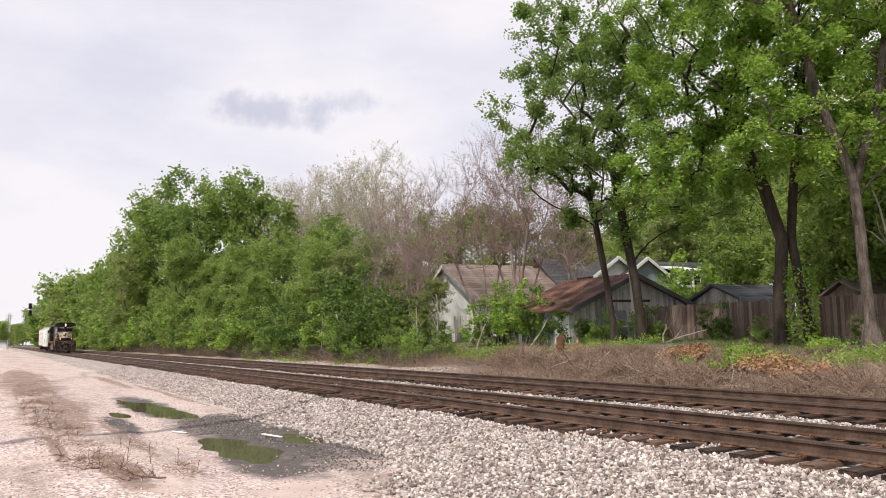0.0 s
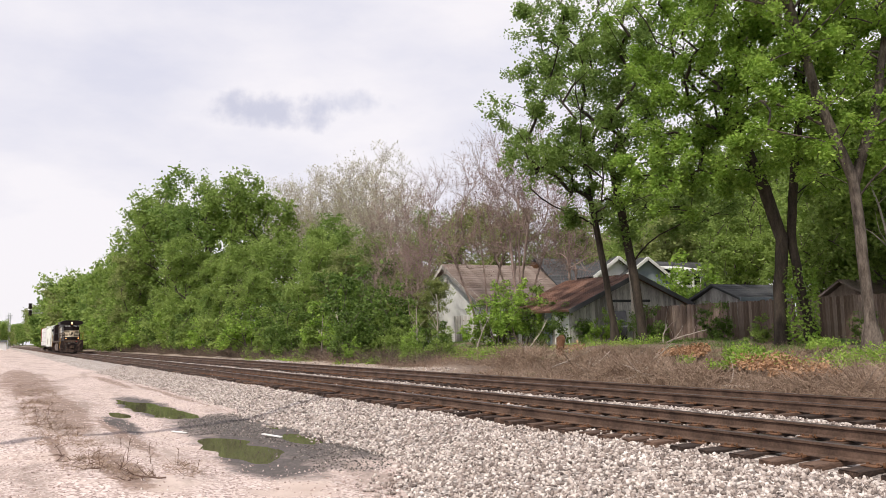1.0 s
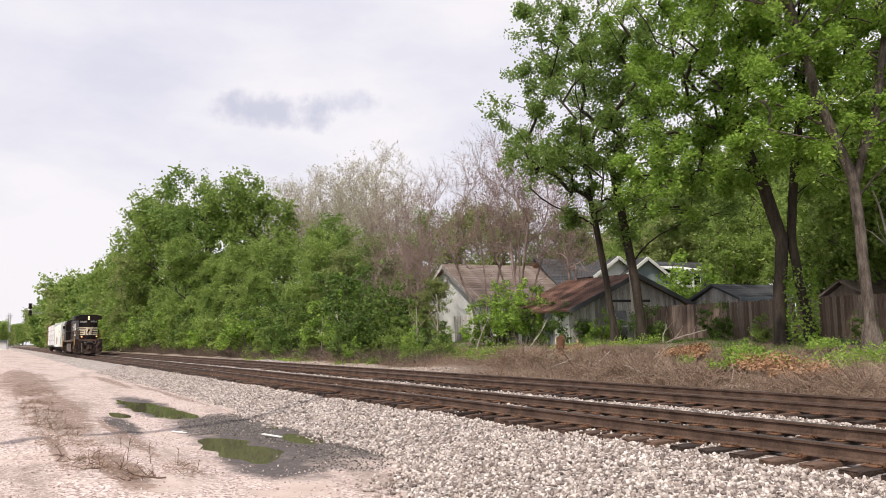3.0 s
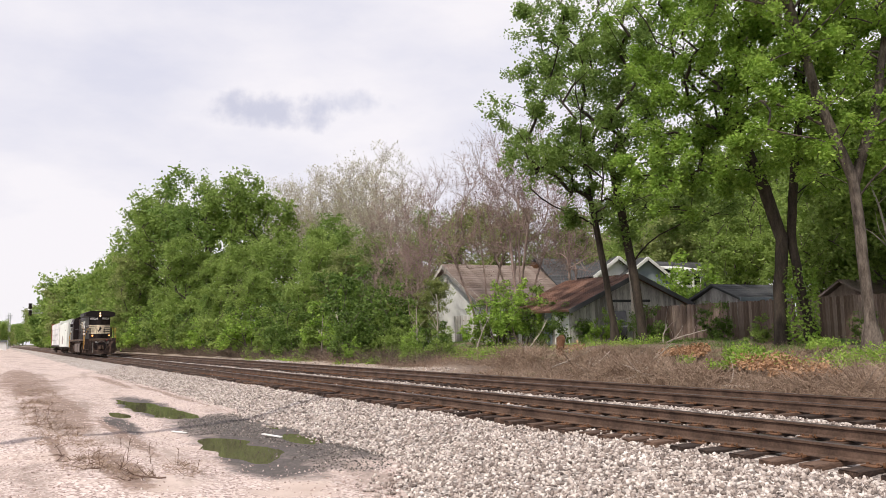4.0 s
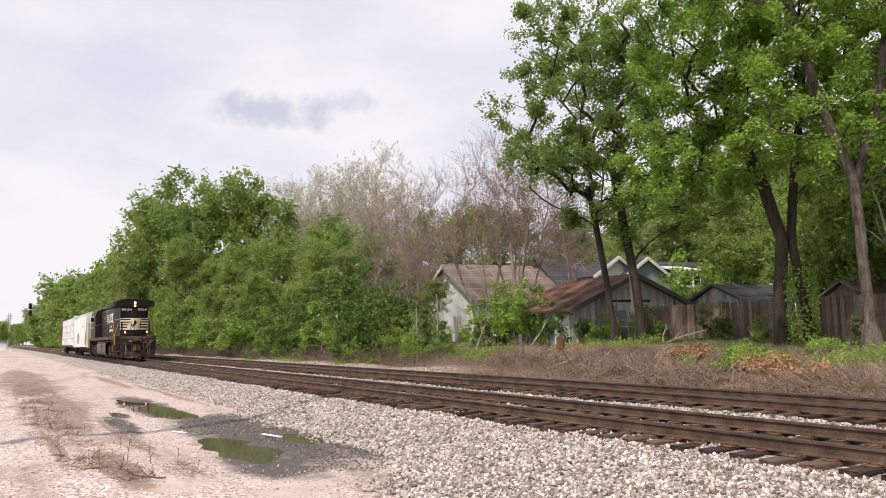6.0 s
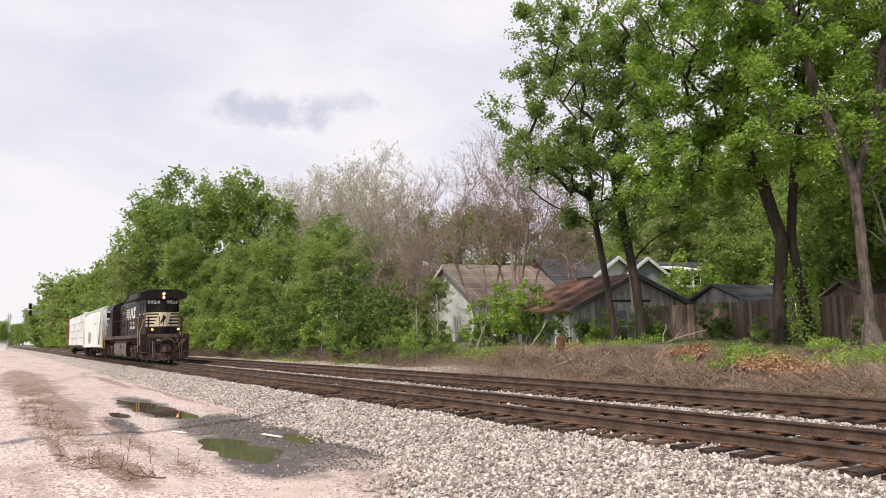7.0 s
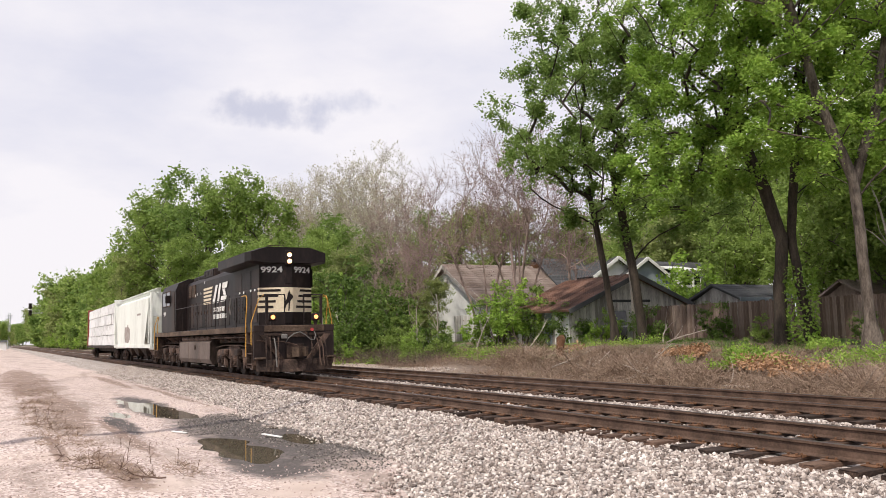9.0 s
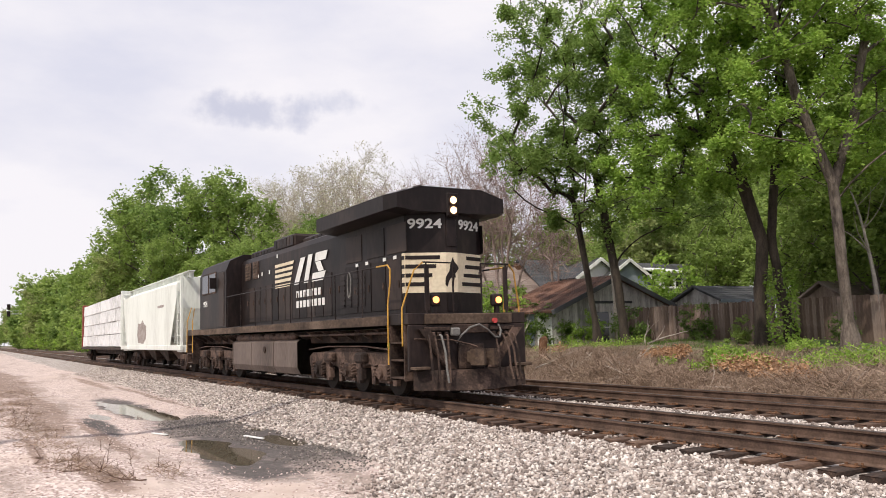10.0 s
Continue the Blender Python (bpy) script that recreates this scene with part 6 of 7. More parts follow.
    # fuel tank and air reservoirs
    tank_prof = [(-1.30, 1.34), (-1.40, 1.26), (-1.40, 0.55), (-1.30, 0.36), (1.30, 0.36), (1.40, 0.55), (1.40, 1.26), (1.30, 1.34)]
    tk = part("fuel_tank", loft([ring_section(tank_prof, -13.2), ring_section(tank_prof, -6.5)]), TANK, L, "grey-brown steel fuel tank")
    for x in (-13.2, -11.0, -8.7, -6.55):
        part("tank_seam", loft([ring_section([(y * 1.008, z if z < 1 else z + 0.004) for y, z in tank_prof], x), ring_section([(y * 1.008, z if z < 1 else z + 0.004) for y, z in tank_prof], x + 0.05)]), TANK, tk)
    part("filler_cap", Shape().disc((-9.5, -1.41, 1.05), (0, 1, 0), 0.10, 0.05, 12), GRIME, tk)
    for s in (-1, 1):
        part("air_reservoir", Shape().tube([(-12.9, s * 1.25, 1.44), (-12.8, s * 1.25, 1.44), (-7.1, s * 1.25, 1.44), (-7.0, s * 1.25, 1.44)], [0.05, 0.12, 0.12, 0.05], 12), GRIME, L)
        part("pipe", Shape().tube([(-6.4, s * 1.35, 1.44), (-0.5, s * 1.35, 1.44)], 0.03, 6), GRIME, L)
    # the leading platform is short: its end plate, pilot and rails stand 0.42 m back from a full one
    for ob in L.children:
        if ob.data and min(q.co.x for q in ob.data.vertices) > 0.65 and ob.name.split(".")[0] != "ditch_light":
            ob.data.transform(Matrix.Translation((-0.42, 0, 0)))
            for sub in ob.children:
                sub.data.transform(Matrix.Translation((-0.42, 0, 0)))
    loco_truck(L, -3.35)
    loco_truck(L, -16.45)
    return L


def car_truck(parent, centre):
    """Two-axle freight truck with cast side frames and spring nests."""
    for s in (-1, 1):
        y = s * 1.0
        prof = [(-1.15, 0.62), (-1.05, 0.72), (-0.35, 0.80), (0.35, 0.80), (1.05, 0.72), (1.15, 0.62), (1.1, 0.36), (0.75, 0.36), (0.35, 0.14), (-0.35, 0.14), (-0.75, 0.36), (-1.1, 0.36)]
        fr = part("side_frame", Shape().prism([(centre + a, b) for a, b in prof], "y", y - 0.06, y + 0.06), GRIME, parent)
        for dx in (-0.14, 0.14):
            sp = Shape()
            coil(sp, centre + dx, y + s * 0.05, 0.24, 0.56, 0.10, 0.025)
            part("coil_spring", sp, GRIME, fr)
        for dx in (-0.88, 0.88):
            part("bearing_cap", Shape().disc((centre + dx, y + s * 0.09, 0.46), (0, 1, 0), 0.11, 0.10, 12), GRIME, fr)
    part("truck_bolster", Shape().box((centre - 0.2, -1.1, 0.45), (centre + 0.2, 1.1, 0.78), 0.03), GRIME, parent)
    for dx in (-0.88, 0.88):
        wheelset(parent, centre + dx, 0.457)


def hopper_car():
    """Covered hopper, local x = 0 at its leading end sill."""
    H = thing("hopper_car", (-37, TRACKS[0], 0), "dirty white covered hopper car with brown graffiti patch", "railway car", "cars of the train")
    LEN = 16.6
    # body: bulged sides, slope sheets at the ends
    prof = lambda b, top: [(-1.05, b), (-1.60, b + 0.75), (-1.60, 3.75), (-1.35, 4.12), (-0.8, top), (0.8, top), (1.35, 4.12), (1.60, 3.75), (1.60, b + 0.75), (1.05, b)]
    low = lambda x, b: [(x, y, max(z, b)) for y, z in prof(1.0, 4.28)]
    sec = [low(-1.35, 2.85), low(-2.35, 1.05), low(-LEN + 2.35, 1.05), low(-LEN + 1.35, 2.85)]
    body = part("hopper_body", loft([[(x, y, z) for x, y, z in sec[0]], sec[1], sec[2], sec[3]]), CAR_WHITE, H)
    for s in (-1, 1):
        part("side_sheet", loft([[(-0.9, s * 1.605, 3.9), (-0.9, s * 1.605, 3.3), (-0.9, s * 1.62, 3.3), (-0.9, s * 1.62, 3.9)], [(-2.2, s * 1.605, 3.95), (-2.2, s * 1.605, 1.15), (-2.2, s * 1.62, 1.15), (-2.2, s * 1.62, 3.95)],
                                 [(-LEN + 2.2, s * 1.605, 3.95), (-LEN + 2.2, s * 1.605, 1.15), (-LEN + 2.2, s * 1.62, 1.15), (-LEN + 2.2, s * 1.62, 3.95)], [(-LEN + 0.9, s * 1.605, 3.9), (-LEN + 0.9, s * 1.605, 3.3), (-LEN + 0.9, s * 1.62, 3.3), (-LEN + 0.9, s * 1.62, 3.9)]]), CAR_WHITE, H)
        part("side_sill", Shape().box((-LEN, s * 1.50, 0.98), (0, s * 1.64, 1.20), 0.015), CAR_WHITE, H)
        part("graffiti_patch", Shape().prism([(-10.6, 1.35), (-9.0, 1.3), (-8.3, 1.55), (-8.2, 2.2), (-8.9, 2.35), (-9.3, 2.55), (-9.9, 2.35), (-10.7, 2.4), (-10.9, 1.8)], "y", s * 1.622, s * 1.626), GRAFFITI, H, "faded brown painted patch")
        part("lettering_bar", Shape().box((-5.2, s * 1.622, 3.0), (-3.7, s * 1.626, 3.12)), GRAFFITI, H)
        for x in (-0.18, -LEN + 0.18):
            part("end_post", Shape().box((x - 0.06, s * 1.48, 1.2), (x + 0.06, s * 1.60, 4.2), 0.01), CAR_WHITE, H)
            d = 0.45 if x > -1 else -0.45
            for k in range(9):
                part("ladder_rung", Shape().tube([(x, s * 1.62, 1.3 + k * 0.33), (x - d, s * 1.62, 1.3 + k * 0.33)], 0.014, 5), CAR_WHITE, H)
            part("ladder_stile", Shape().box((x - d - 0.02, s * 1.60, 1.1), (x - d + 0.02, s * 1.64, 4.15)), CAR_WHITE, H)
            part("end_brace", Shape().tube([(x, s * 1.5, 4.1), (x - d * 4.5, s * 1.4, 1.3)], 0.05, 6), CAR_WHITE, H)
        # roof running board on posts
        part("running_board", Shape().box((-LEN + 0.2, s * 0.95, 4.45), (-0.2, s * 1.25, 4.48), 0.008), CAR_WHITE, H)
        for k in range(15):
            x = -0.4 - k * (LEN - 0.8) / 14
            part("board_bracket", Shape().box((x - 0.025, s * 0.98, 4.18), (x + 0.025, s * 1.20, 4.449)), CAR_WHITE, H)
    for k in range(4):
        x = -3.4 - k * 3.3
        bay = loft([[(x + 1.3, -1.1, 1.06), (x + 1.3, 1.1, 1.06), (x - 1.3, 1.1, 1.06), (x - 1.3, -1.1, 1.06)], [(x + 0.35, -0.8, 0.42), (x + 0.35, 0.8, 0.42), (x - 0.35, 0.8, 0.42), (x - 0.35, -0.8, 0.42)]])
        part("discharge_bay", bay, GRIME, H)
    part("hatch_trough", Shape().box((-LEN + 1.4, -0.35, 4.28), (-1.4, 0.35, 4.38), 0.03), CAR_WHITE, H)
    for x in (-1.3, -LEN + 0.05):
        part("end_platform", Shape().box((x, -1.48, 0.9), (x + 1.25, 1.48, 1.19), 0.02), CAR_WHITE, H)
    part("centre_sill", Shape().box((-LEN - 0.6, -0.3, 0.72), (0.6, 0.3, 0.98), 0.02), GRIME, H)
    car_truck(H, -1.9)
    car_truck(H, -LEN + 1.9)
    return H


def bundle_mesh(seed):
    r = random.Random(seed)
    sh = Shape().box((-1.20, 0.0, 0.0), (1.20, 1.16, 0.76), 0.03)
    for x in (-0.7, 0.0, 0.7):
        sh.box((x - 0.015, -0.006, 0.0), (x + 0.015, -0.001, 0.76))
    sh.v = [(x + r.uniform(-0.015, 0.015), y + r.uniform(-0.015, 0.015), z + r.uniform(-0.015, 0.012)) for x, y, z in sh.v]
    return sh.mesh("lumber_packet", WRAP)


def lumber_car():
    """Centre-beam flat car, loaded on both sides with wrapped lumber."""
    F = thing("lumber_car", (-56, TRACKS[0], 0), "red centre-beam flat car stacked with white-wrapped lumber", "railway car", "cars of the train")
    LEN = 21.6
    part("deck", Shape().box((-LEN, -1.45, 0.92), (0, 1.45, 1.10), 0.02), GRIME, F)
    part("centre_sill", Shape().box((-LEN - 0.6, -0.35, 0.62), (0.6, 0.35, 0.915), 0.02), GRIME, F)
    part("belly_sill", Shape().prism([(-LEN + 3.6, 0.6), (-3.6, 0.6), (-2.6, 0.9), (-LEN + 2.6, 0.9)], "y", -0.6, 0.6), GRIME, F)
    part("centre_beam", Shape().box((-LEN + 0.4, -0.08, 1.10), (-0.4, 0.08, 4.62), 0.01), CAR_RED, F)
    part("top_chord", Shape().box((-LEN + 0.2, -0.30, 4.60), (-0.2, 0.30, 4.72), 0.02), CAR_WHITE, F)
    for x in (-0.22, -LEN):
        bh = part("bulkhead", Shape().box((x, -1.45, 1.10), (x + 0.22, 1.45, 4.62), 0.02), CAR_RED if x < -1 else CAR_WHITE, F)
        for k in range(6):
            part("bulkhead_rib", Shape().box((x - 0.04, -1.4, 1.4 + k * 0.58), (x + 0.26, 1.4, 1.5 + k * 0.58), 0.01), CAR_RED if x < -1 else CAR_WHITE, bh)
    meshes = [bundle_mesh(k) for k in range(5)]
    r = random.Random(9)
    for s in (-1, 1):
        for row in range(4):
            for k in range(8):
                ob = part("lumber_packet", r.choice(meshes), None, F)
                turn = 0 if s < 0 else 180
                ob.matrix_basis = pose(-1.75 - k * 2.585 + r.uniform(-0.06, 0.06), s * (1.36 + r.uniform(-0.03, 0.03)), 1.14 + row * 0.835, 0, 0, turn) @ Matrix.Diagonal((1.04, 1.0, 1.06, 1))
            part("dunnage", Shape().box((-LEN + 0.6, s * 0.3, 1.104 + row * 0.835), (-0.6, s * 1.2, 1.135 + row * 0.835)), GRIME, F)
    car_truck(F, -2.0)
    car_truck(F, -LEN + 2.0)
    return F


loco = locomotive()
hopper = hopper_car()
lumber = lumber_car()

# ---- brush, litter and small things ----


def blades(points, length, width, seed, up=1.2):
    """Thin curved stems: three-corner slivers with a bend."""
    r = np.random.default_rng(seed)
    k = len(points)
    d = r.normal(size=(k, 3))
    d[:, 2] = np.abs(d[:, 2]) * 0.6 + up * r.uniform(0.1, 1.0, k)
    d /= np.linalg.norm(d, axis=1, keepdims=True)
    e = np.cross(d, r.normal(size=(k, 3)))
    e /= np.linalg.norm(e, axis=1, keepdims=True) + 1e-9
    ln = length * r.uniform(0.5, 1.5, (k, 1))
    sag = np.zeros((k, 3))
    sag[:, 2] = -0.35 * ln[:, 0] * r.uniform(0, 1, k)
    w = width * r.uniform(0.6, 1.4, (k, 1))
    a, b = points - e * w, points + e * w
    m1, m2 = points + d * ln * 0.55 - e * w * 0.8, points + d * ln * 0.55 + e * w * 0.8
    t = points + d * ln + sag
    v = np.stack([a, b, m1, m2, t], 1).reshape(-1, 3)
    i = np.arange(k)[:, None] * 5
    return v, np.concatenate([i + np.array([[q]]).reshape(1, 3) for q in ((0, 1, 3), (0, 3, 2), (2, 3, 4))])


def patch(cx, cy, rx, ry, count, seed):
    r = np.random.default_rng(seed)
    a, q = r.uniform(0, 2 * np.pi, count), r.uniform(0, 1, count) ** 0.6
    x, y = cx + rx * q * np.cos(a), cy + ry * q * np.sin(a)
    x, y = x + 0.4 * wave(x, y, 1.1, seed % 50), y + 0.3 * wave(y, x, 1.3, seed % 40)
    return np.stack([x, y, ground_height(x, y) - 0.02], -1)


def clump(name, verts_faces, material, label, category, kind="stuff"):
    return tagged(new(name, bulk(name, *verts_faces, material)), label, category, kind=kind)


r2 = np.random.default_rng(21)
bx_ = np.concatenate([-6 - 60 * r2.uniform(0, 1, 76000) ** 1.3, -60 - 110 * r2.uniform(0, 1, 12000)])
by_ = 16.1 + 6.6 * r2.uniform(0, 1, len(bx_)) ** 1.1
keep = (wave(bx_, by_, 2.6, 31) > -0.45) & ~((bx_ < -33) & (by_ < 18.7 + 0.4 * wave(bx_, by_, 1.5, 35)))
bx_, by_ = bx_[keep], by_[keep]
clump("dry_brush", blades(np.stack([bx_, by_, ground_height(bx_, by_) - 0.03], -1), 0.50, 0.0055, 61, 0.8), DRY, "tangled dry brown weeds and stems on the bank", "dry brush")
gp = np.concatenate([patch(-18.7, 20.8, 1.3, 1.1, 5000, 70), patch(-17.4, 22.3, 2.2, 0.9, 1800, 79), patch(-16.5, 21.6, 3.6, 1.4, 3000, 71), patch(-20.3, 20.6, 1.6, 1.2, 4200, 72), patch(-12.2, 22.6, 2.8, 1.4, 1500, 73), patch(-36.5, 21.4, 4.5, 1.6, 6500, 74), patch(-29.5, 23.6, 4.0, 1.4, 3800, 75), patch(-46.0, 19.6, 5.0, 1.3, 4500, 76), patch(-62.0, 19.0, 9.0, 1.2, 5000, 77)])
gp = gp[wave(gp[:, 0], gp[:, 1], 1.2, 33) + 0.5 * wave(gp[:, 0], gp[:, 1], 0.45, 34) > -0.15]
gp[:, 2] += np.abs(r2.normal(0, 0.13, len(gp))) + np.where(gp[:, 0] > -26, 0.16, 0.0)
clump("green_weeds", leaves(gp, 0.095, 81, -0.4), LEAF_BRIGHT, "bright green ivy and weeds creeping over the bank", "weeds")
gb = np.concatenate([patch(-20 - 3 * k, 24.6 + 0.5 * (k % 3), 3.5, 1.8, 1800, 90 + k) for k in range(9)] + [patch(-13, 25.5, 5, 1.8, 3000, 99)])
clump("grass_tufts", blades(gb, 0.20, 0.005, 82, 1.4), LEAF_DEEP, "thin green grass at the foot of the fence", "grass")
lp_ = np.concatenate([patch(-21.6, 21.4, 1.1, 0.6, 2200, 111), patch(-17.2, 20.3, 1.4, 0.7, 1800, 112), patch(-15.2, 19.6, 1.3, 0.6, 1200, 113), patch(-27.8, 21.2, 0.5, 0.4, 250, 114)])
lp_[:, 2] += 0.24 + np.abs(r2.normal(0, 0.10, len(lp_)))
clump("leaf_litter", leaves(lp_, 0.10, 83, 0.6), LITTER, "heaps of dead orange-brown leaves", "leaf litter")

tn = np.concatenate([patch(-22.6, 19.2, 2.2, 0.9, 2600, 131), patch(-25.6, 20.4, 1.8, 0.9, 1800, 132), patch(-13.2, 18.7, 2.4, 0.7, 1800, 133), patch(-19.0, 18.4, 1.4, 0.6, 1200, 134), patch(-29.6, 20.0, 2.2, 0.9, 1500, 135), patch(-10.5, 19.4, 2.0, 1.0, 1600, 136)])
tn[:, 2] += np.abs(r2.normal(0, 0.12, len(tn)))
clump("vine_tangle", blades(tn, 0.85, 0.006, 86, 0.35), DRY, "heaped dead vines and brushwood on the bank", "dry brush")

# tangles of brown vine stems at the foot of the woods
for k in range(22):
    x = -40 - k * 5.2
    rr_ = random.Random(300 + k)
    n_ = 160
    pts = np.stack([np.array([x + rr_.uniform(-2.6, 2.6) for _ in range(n_ * 8)]), np.array([19.7 + rr_.uniform(-0.8, 1.0) for _ in range(n_ * 8)]), np.zeros(n_ * 8)], -1)
    pts[:, 2] = ground_height(pts[:, 0], pts[:, 1])
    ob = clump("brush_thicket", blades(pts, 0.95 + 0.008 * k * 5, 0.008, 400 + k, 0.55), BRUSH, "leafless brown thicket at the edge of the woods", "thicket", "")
    tagged(ob, group="thickets along the bank")

# ivy up the forked trunk
iv = []
for k in range(1500):
    a, z = r2.uniform(0, 2 * np.pi), 2.9 * r2.uniform(0, 1) ** 1.3
    iv.append((-20.65 + 0.62 * np.cos(a), 26.5 + 0.5 * np.sin(a), gz(-20.8, 26.4) + z))
clump("ivy", leaves(np.array(iv), 0.13, 84, 0.5), LEAF_BRIGHT, "green ivy climbing the forked tree trunk", "ivy", "")

# broken rusty stump and fallen branches
sh = Shape().tube([(0, 0, -0.2), (0.02, 0, 0.35), (0.05, 0.02, 0.78)], [0.19, 0.175, 0.18], 9)
sh.v = [(x + random.uniform(-0.025, 0.025), y + random.uniform(-0.025, 0.025), z + (random.uniform(-0.16, 0.12) if z > 0.6 else 0)) for x, y, z in sh.v]
solid("tree_stump", sh, RUST, (-28.4, 21.0, gz(-28.4, 21.0)), "broken reddish-brown tree stump on the bank", "stump", smooth=False)


def fallen_branch(x, y, length, turn, tilt, seed, radius=0.035):
    r_ = random.Random(seed)
    sh = Shape()
    d = Vector((math.cos(radians(turn)), math.sin(radians(turn)), math.tan(radians(tilt))))
    pts, rad = branch(r_, (0, 0, 0.05), d, length, radius, 0.12, -0.02, 6)
    sh.tube(pts, rad, 6)
    for k in range(3):
        i = r_.randrange(1, 5)
        p2, rd2 = branch(r_, pts[i], d + Vector((r_.uniform(-1, 1), r_.uniform(-1, 1), r_.uniform(0, 0.8))), length * 0.4, rad[i] * 0.6, 0.25, 0.0, 4)
        sh.tube(p2, rd2, 5)
    solid("fallen_branch", sh, PALE_BARK, (x, y, gz(x, y)), "bleached dead branch lying on the bank", "branch", "fallen branches", smooth=True)


for k, (x, y, ln, turn, tilt) in enumerate(((-21.8, 19.4, 1.5, 60, 45), (-22.6, 19.8, 2.2, 170, 10), (-24.0, 20.2, 1.8, 20, 25), (-25.6, 24.2, 2.4, 130, 35), (-25.2, 24.0, 1.9, 20, 20), (-15.0, 19.2, 3.0, 5, 3), (-14.0, 19.8, 2.4, 170, 6), (-19.6, 18.6, 1.6, 200, 8), (-30.5, 20.8, 2.0, 150, 20), (-33.8, 23.0, 2.6, 110, 40), (-11.5, 18.9, 2.2, 30, 5), (-23.4, 18.7, 2.0, 160, 12), (-21.2, 18.2, 1.4, 40, 20), (-18.2, 19.8, 1.8, 100, 15), (-16.2, 18.4, 2.4, 175, 6), (-26.8, 19.4, 1.8, 30, 18), (-13.0, 18.2, 2.0, 10, 8), (-24.6, 19.0, 1.6, 75, 30), (-20.4, 19.0, 2.2, 150, 10))):
    fallen_branch(x, y, ln, turn, tilt, 500 + k)

# bare saplings and leaning stems before the fence and the woods
for k, (x, y, hgt, lean_) in enumerate(((-40.5, 21.5, 3.6, 0.2), (-41.8, 21.0, 3.0, -0.1), (-38.0, 22.5, 2.4, 0.3), (-51.0, 20.2, 3.2, 0.0), (-55.0, 20.0, 3.0, 0.15), (-30.3, 27.0, 6.5, -0.03), (-19.2, 30.5, 7.0, -0.12))):
    rr_ = random.Random(700 + k)
    sap = thing("sapling", (x, y, gz(x, y)), "thin leafless sapling at the edge of the bank", "sapling", "saplings")
    pts, rad = branch(rr_, (0, 0, -0.2), (lean_, 0, 1), hgt, 0.03 + 0.012 * hgt, 0.08, 0.02, 7)
    part("stem", Shape().tube(pts, rad, 6), PALE_BARK, sap, smooth=True)
    for j in range(6):
        i = rr_.randrange(3, 7)
        p2, rd2 = branch(rr_, pts[i], (rr_.uniform(-1, 1), rr_.uniform(-1, 1), 0.8), hgt * 0.3, rad[i] * 0.5, 0.2, 0.03, 4)
        part("twig", Shape().tube(p2, rd2, 4), PALE_BARK, sap, smooth=True)

# dry stalks, twigs and debris on the gravel berm
WEED = mat("dry_weed_stalk", [(0.10, 0.06, 0.045), (0.22, 0.145, 0.11)], rough=0.9, scale=6, fine=40, bump=0.2)


def stalk(x, y, hgt, seed):
    r_ = random.Random(seed)
    sh = Shape()
    pts, rad = branch(r_, (0, 0, -0.02), (r_.uniform(-0.2, 0.2), r_.uniform(-0.2, 0.2), 1), hgt, 0.006, 0.10, 0.02, 6)
    sh.tube(pts, rad, 5)
    for j in range(7):
        i = r_.randrange(1, 6)
        p2, rd2 = branch(r_, pts[i], (r_.uniform(-1, 1), r_.uniform(-1, 1), r_.uniform(0.3, 1.0)), hgt * 0.28, 0.0035, 0.2, 0.05, 3)
        sh.tube(p2, rd2, 4)
    solid("weed_stalk", sh, WEED, (x, y, gz(x, y)), "dry brown weed stalk standing in the gravel", "weed", "weed stalks")


for k, (x, y, hgt) in enumerate(((-13.3, 1.75, 0.42), (-13.0, 2.05, 0.36), (-12.8, 2.4, 0.30), (-14.0, 1.45, 0.25), (-12.4, 2.6, 0.22), (-20.4, 1.0, 0.5), (-21.0, 0.85, 0.42), (-12.5, 1.2, 0.2), (-15.2, 1.9, 0.2), (-17.6, 1.4, 0.25), (-24.0, 1.3, 0.4), (-11.9, 1.9, 0.16))):
    stalk(x, y, hgt, 800 + k)
tw = np.concatenate([patch(-12.6, 1.5, 1.6, 0.35, 420, 121), patch(-17.5, 1.1, 5.0, 0.5, 900, 122), patch(-24, 1.0, 6.0, 0.5, 900, 123), patch(-12.2, 2.3, 0.7, 0.25, 150, 124), patch(-34, 1.2, 8.0, 0.7, 900, 125)])
for k, (x, y, turn) in enumerate(((-13.1, 1.25, -20), (-12.6, 1.45, -35), (-12.1, 1.7, -15), (-11.7, 1.9, -30), (-12.4, 1.55, -10), (-11.5, 2.0, -40), (-14.2, 0.95, -25))):
    rb = random.Random(900 + k)
    sb = Shape()
    way = Vector((math.cos(radians(turn)), math.sin(radians(turn)), 0.08))
    pb, wb_ = branch(rb, (0, 0, 0.02), way, rb.uniform(0.6, 1.1), 0.012, 0.16, -0.01, 6)
    sb.tube(pb, wb_, 5)
    for j in range(4):
        i = rb.randrange(1, 5)
        p2, w2 = branch(rb, pb[i], way + Vector((rb.uniform(-1, 1), rb.uniform(-1, 1), rb.uniform(0, 0.5))), 0.3, 0.006, 0.25, 0.0, 4)
        sb.tube(p2, w2, 4)
    solid("dead_branch", sb, WEED, (x, y, gz(x, y)), "thin dead brown branch lying on the gravel", "branch", "dead branches on the lane")
clump("twig_litter", blades(tw + np.array([0, 0, 0.03]), 0.16, 0.004, 85, 0.12), DRY, "dry twigs and dead stems scattered on gravel", "twigs")
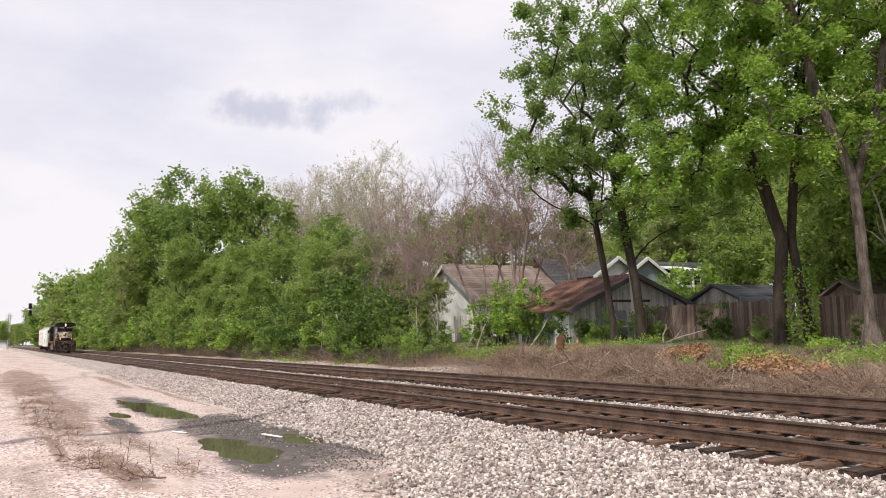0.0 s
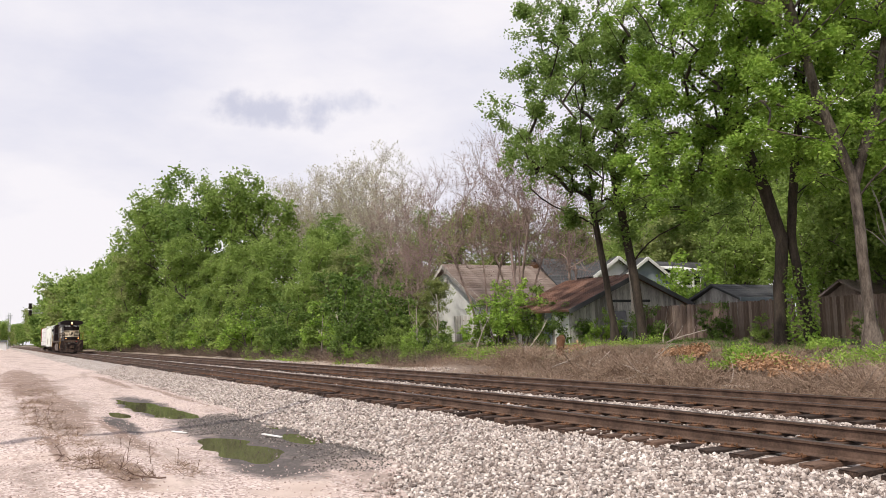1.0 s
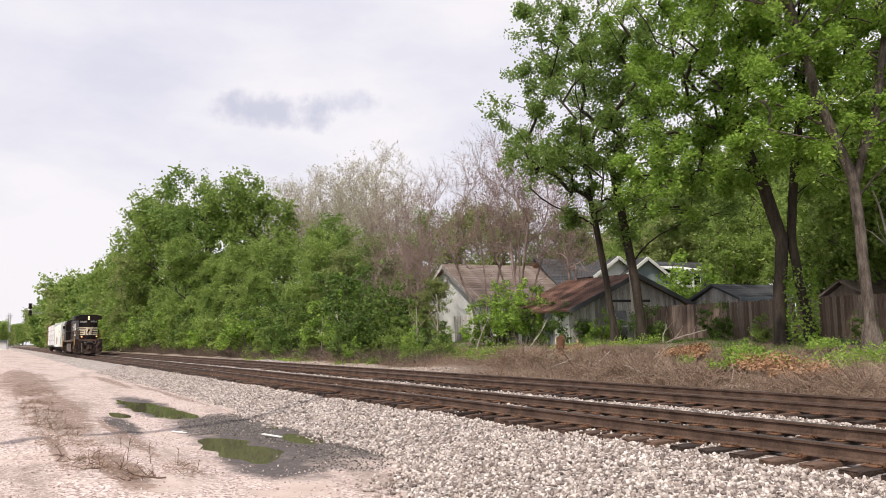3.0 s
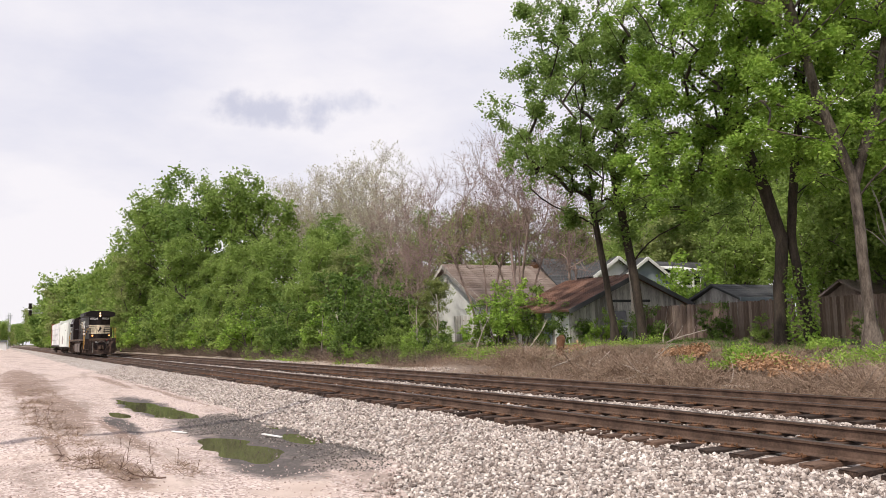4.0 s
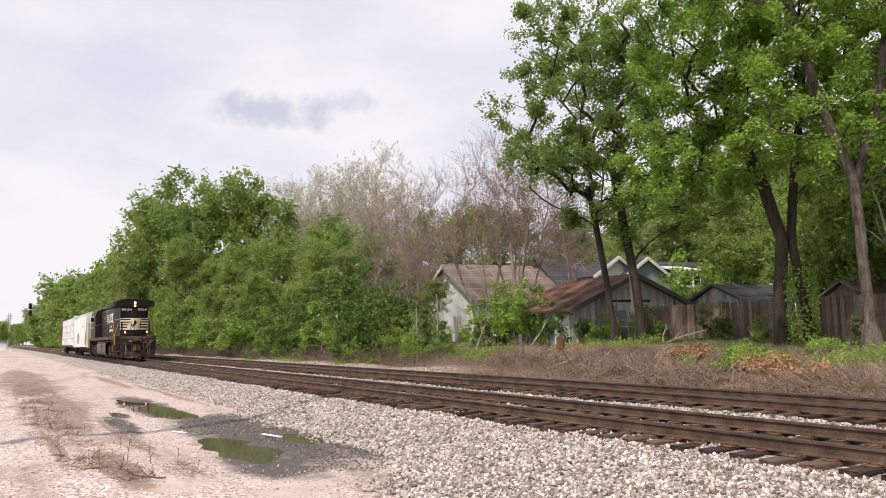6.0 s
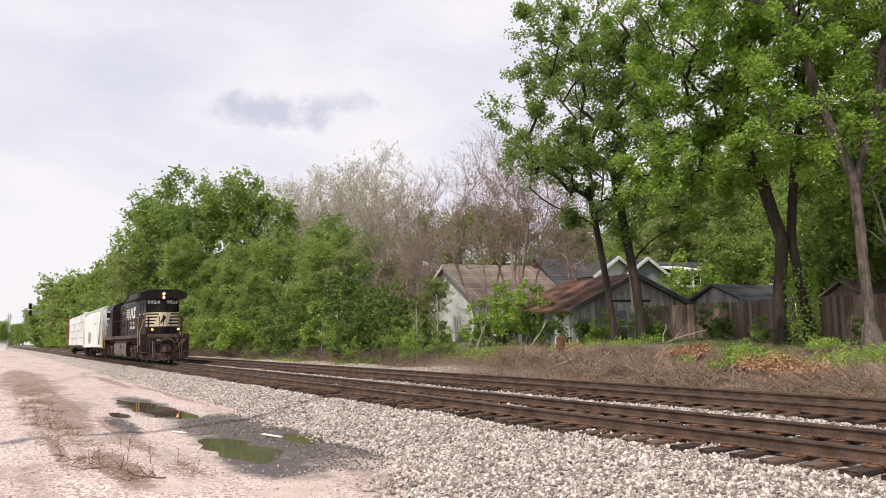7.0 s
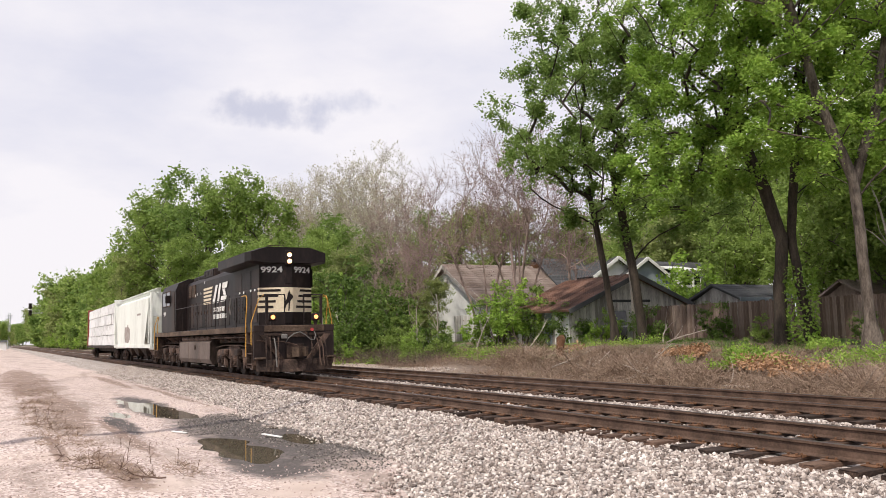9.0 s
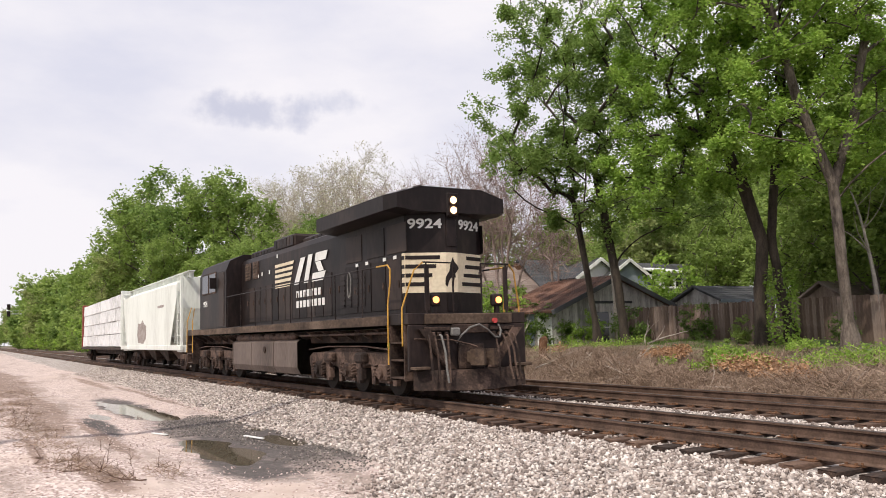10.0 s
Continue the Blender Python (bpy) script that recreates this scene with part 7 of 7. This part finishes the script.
for k, (x, y, ln, turn) in enumerate(((-18.3, 3.45, 0.55, 20), (-16.4, 4.9, 0.75, 12))):
    solid("plank_scrap", Shape().box((-ln / 2, -0.035, 0.0), (ln / 2, 0.035, 0.025), 0.006), WHITE_TRIM, (x, y, gz(x, y) + 0.012, 0, 0, turn), "small whitish scrap of wood beside the puddle", "scrap", "scraps")

# wooden utility pole beside the lane, whose shadow falls across it
pole = thing("utility_pole", (-16.75, -0.75, gz(-16.75, -0.75)), "tall brown wooden utility pole with crossarm", "utility pole")
part("shaft", Shape().tube([(0, 0, -0.3), (0, 0, 8), (0, 0, 15.5)], [0.20, 0.17, 0.13], 14), TIE_WOOD, pole)
part("crossarm", Shape().box((-0.06, -1.2, 14.4), (0.06, 1.2, 14.52), 0.01), TIE_WOOD, pole)
for y in (-1.05, -0.4, 0.4, 1.05):
    part("insulator", Shape().tube([(0, y, 14.52), (0, y, 14.6), (0, y, 14.68)], [0.03, 0.05, 0.03], 8), HOSE, pole)

# far signal over the line, distant poles and trees at the end of the view
SIGNAL_GREY = mat("galvanised_steel", [(0.35, 0.36, 0.37), (0.55, 0.56, 0.57)], rough=0.5, metal=0.4, scale=2, fine=20, bump=0.05)
sig = thing("railway_signal", (-330, 16.6, -0.5), "grey cantilever railway signal with dark signal heads", "signal")
part("mast", Shape().tube([(0, 0, 0), (0, 0, 14.3)], 0.16, 8), GRIME, sig)
part("arm", Shape().box((-0.5, -7.2, 13.0), (0.5, 0.3, 13.25), 0.03), SIGNAL_GREY, sig)
part("arm_rail", Shape().tube([(0.5, -7.2, 14.2), (0.5, 0.3, 14.2)], 0.06, 6), SIGNAL_GREY, sig)
for y in (-7.2, -5.4, -3.6, -1.8, 0.0):
    part("rail_post", Shape().tube([(0.5, y, 13.2), (0.5, y, 14.2)], 0.05, 5), SIGNAL_GREY, sig)
for y, z in ((-6.7, 12.2), (-6.7, 14.6), (-1.2, 12.0)):
    hd = part("signal_head", Shape().box((0.3, y - 0.55, z), (0.6, y + 0.55, z + 2.0), 0.1), BLACK, sig, "black signal head")
    for k in range(2):
        part("hood", Shape().tube([(0.6, y, z + 0.55 + k * 0.9), (0.95, y, z + 0.55 + k * 0.9)], 0.22, 10), BLACK, hd)
for k, (x, y, hgt) in enumerate(((-520, 9.0, 20), (-640, 11.0, 24), (-760, 12.5, 26), (-470, 8.4, 17))):
    pl = thing("line_pole", (x, y - 4, -0.6), "distant grey pole beside the line", "utility pole", "distant poles")
    part("shaft", Shape().tube([(0, 0, 0), (0, 0, hgt)], [0.35, 0.2], 8), SIGNAL_GREY, pl)
    part("crossarm", Shape().box((-0.15, -1.6, hgt - 2.0), (0.15, 1.6, hgt - 1.7), 0.02), SIGNAL_GREY, pl)
for k, (x, y, hgt) in enumerate(((-440, 1.2, 14), (-455, -3, 15), (-480, 2.5, 13), (-520, 1.0, 16), (-560, -2, 17))):
    wood_tree(k % 4, x, y, hgt, 70 * k, label="distant green tree at the end of the lane", group="distant trees")
for k in range(10):
    wood_tree(k % 4, -900 - 30 * k, 24 - 2.2 * k, 26, 50 * k, label="distant green tree closing the line", group="distant trees")
van = thing("white_shed", (-335, 1.2, -0.57), "small white trackside hut far down the lane", "hut")
part("wall", Shape().box((-1.5, -1.5, 0), (1.5, 1.5, 3.0), 0.03), WHITE_SIDING, van)
part("roof", Shape().prism([(-1.8, 3.0), (1.8, 3.0), (0, 3.7)], "y", -1.8, 1.8), DARK_SHINGLE, van)


def motions():
    """The train rolls past at about 12.5 metres a second; its wheels turn with it."""
    front = [(0.0, -141.9), (1.0, -129.3), (2.0, -116.8), (3.0, -104.4), (4.0, -92.1), (5.0, -79.8), (5.5, -73.6), (6.0, -67.35), (7.0, -54.75), (8.0, -41.8), (9.0, -28.85), (9.5, -22.35), (10.0, -15.75)]
    for ob, behind in ((loco, 0.0), (hopper, 20.75), (lumber, 38.75)):
        walk(ob, [(t, pose(x - behind, TRACKS[0], 0)) for t, x in front])
    times, places = [q[0] for q in front], [q[1] for q in front]
    steps = [k / 20 for k in range(201)]
    for ob, x, radius in WHEELSETS:
        walk(ob, [(t, pose(x, 0, radius, 0, math.degrees((float(np.interp(t, times, places)) + 141.9) / radius), 0)) for t in steps])


motions()
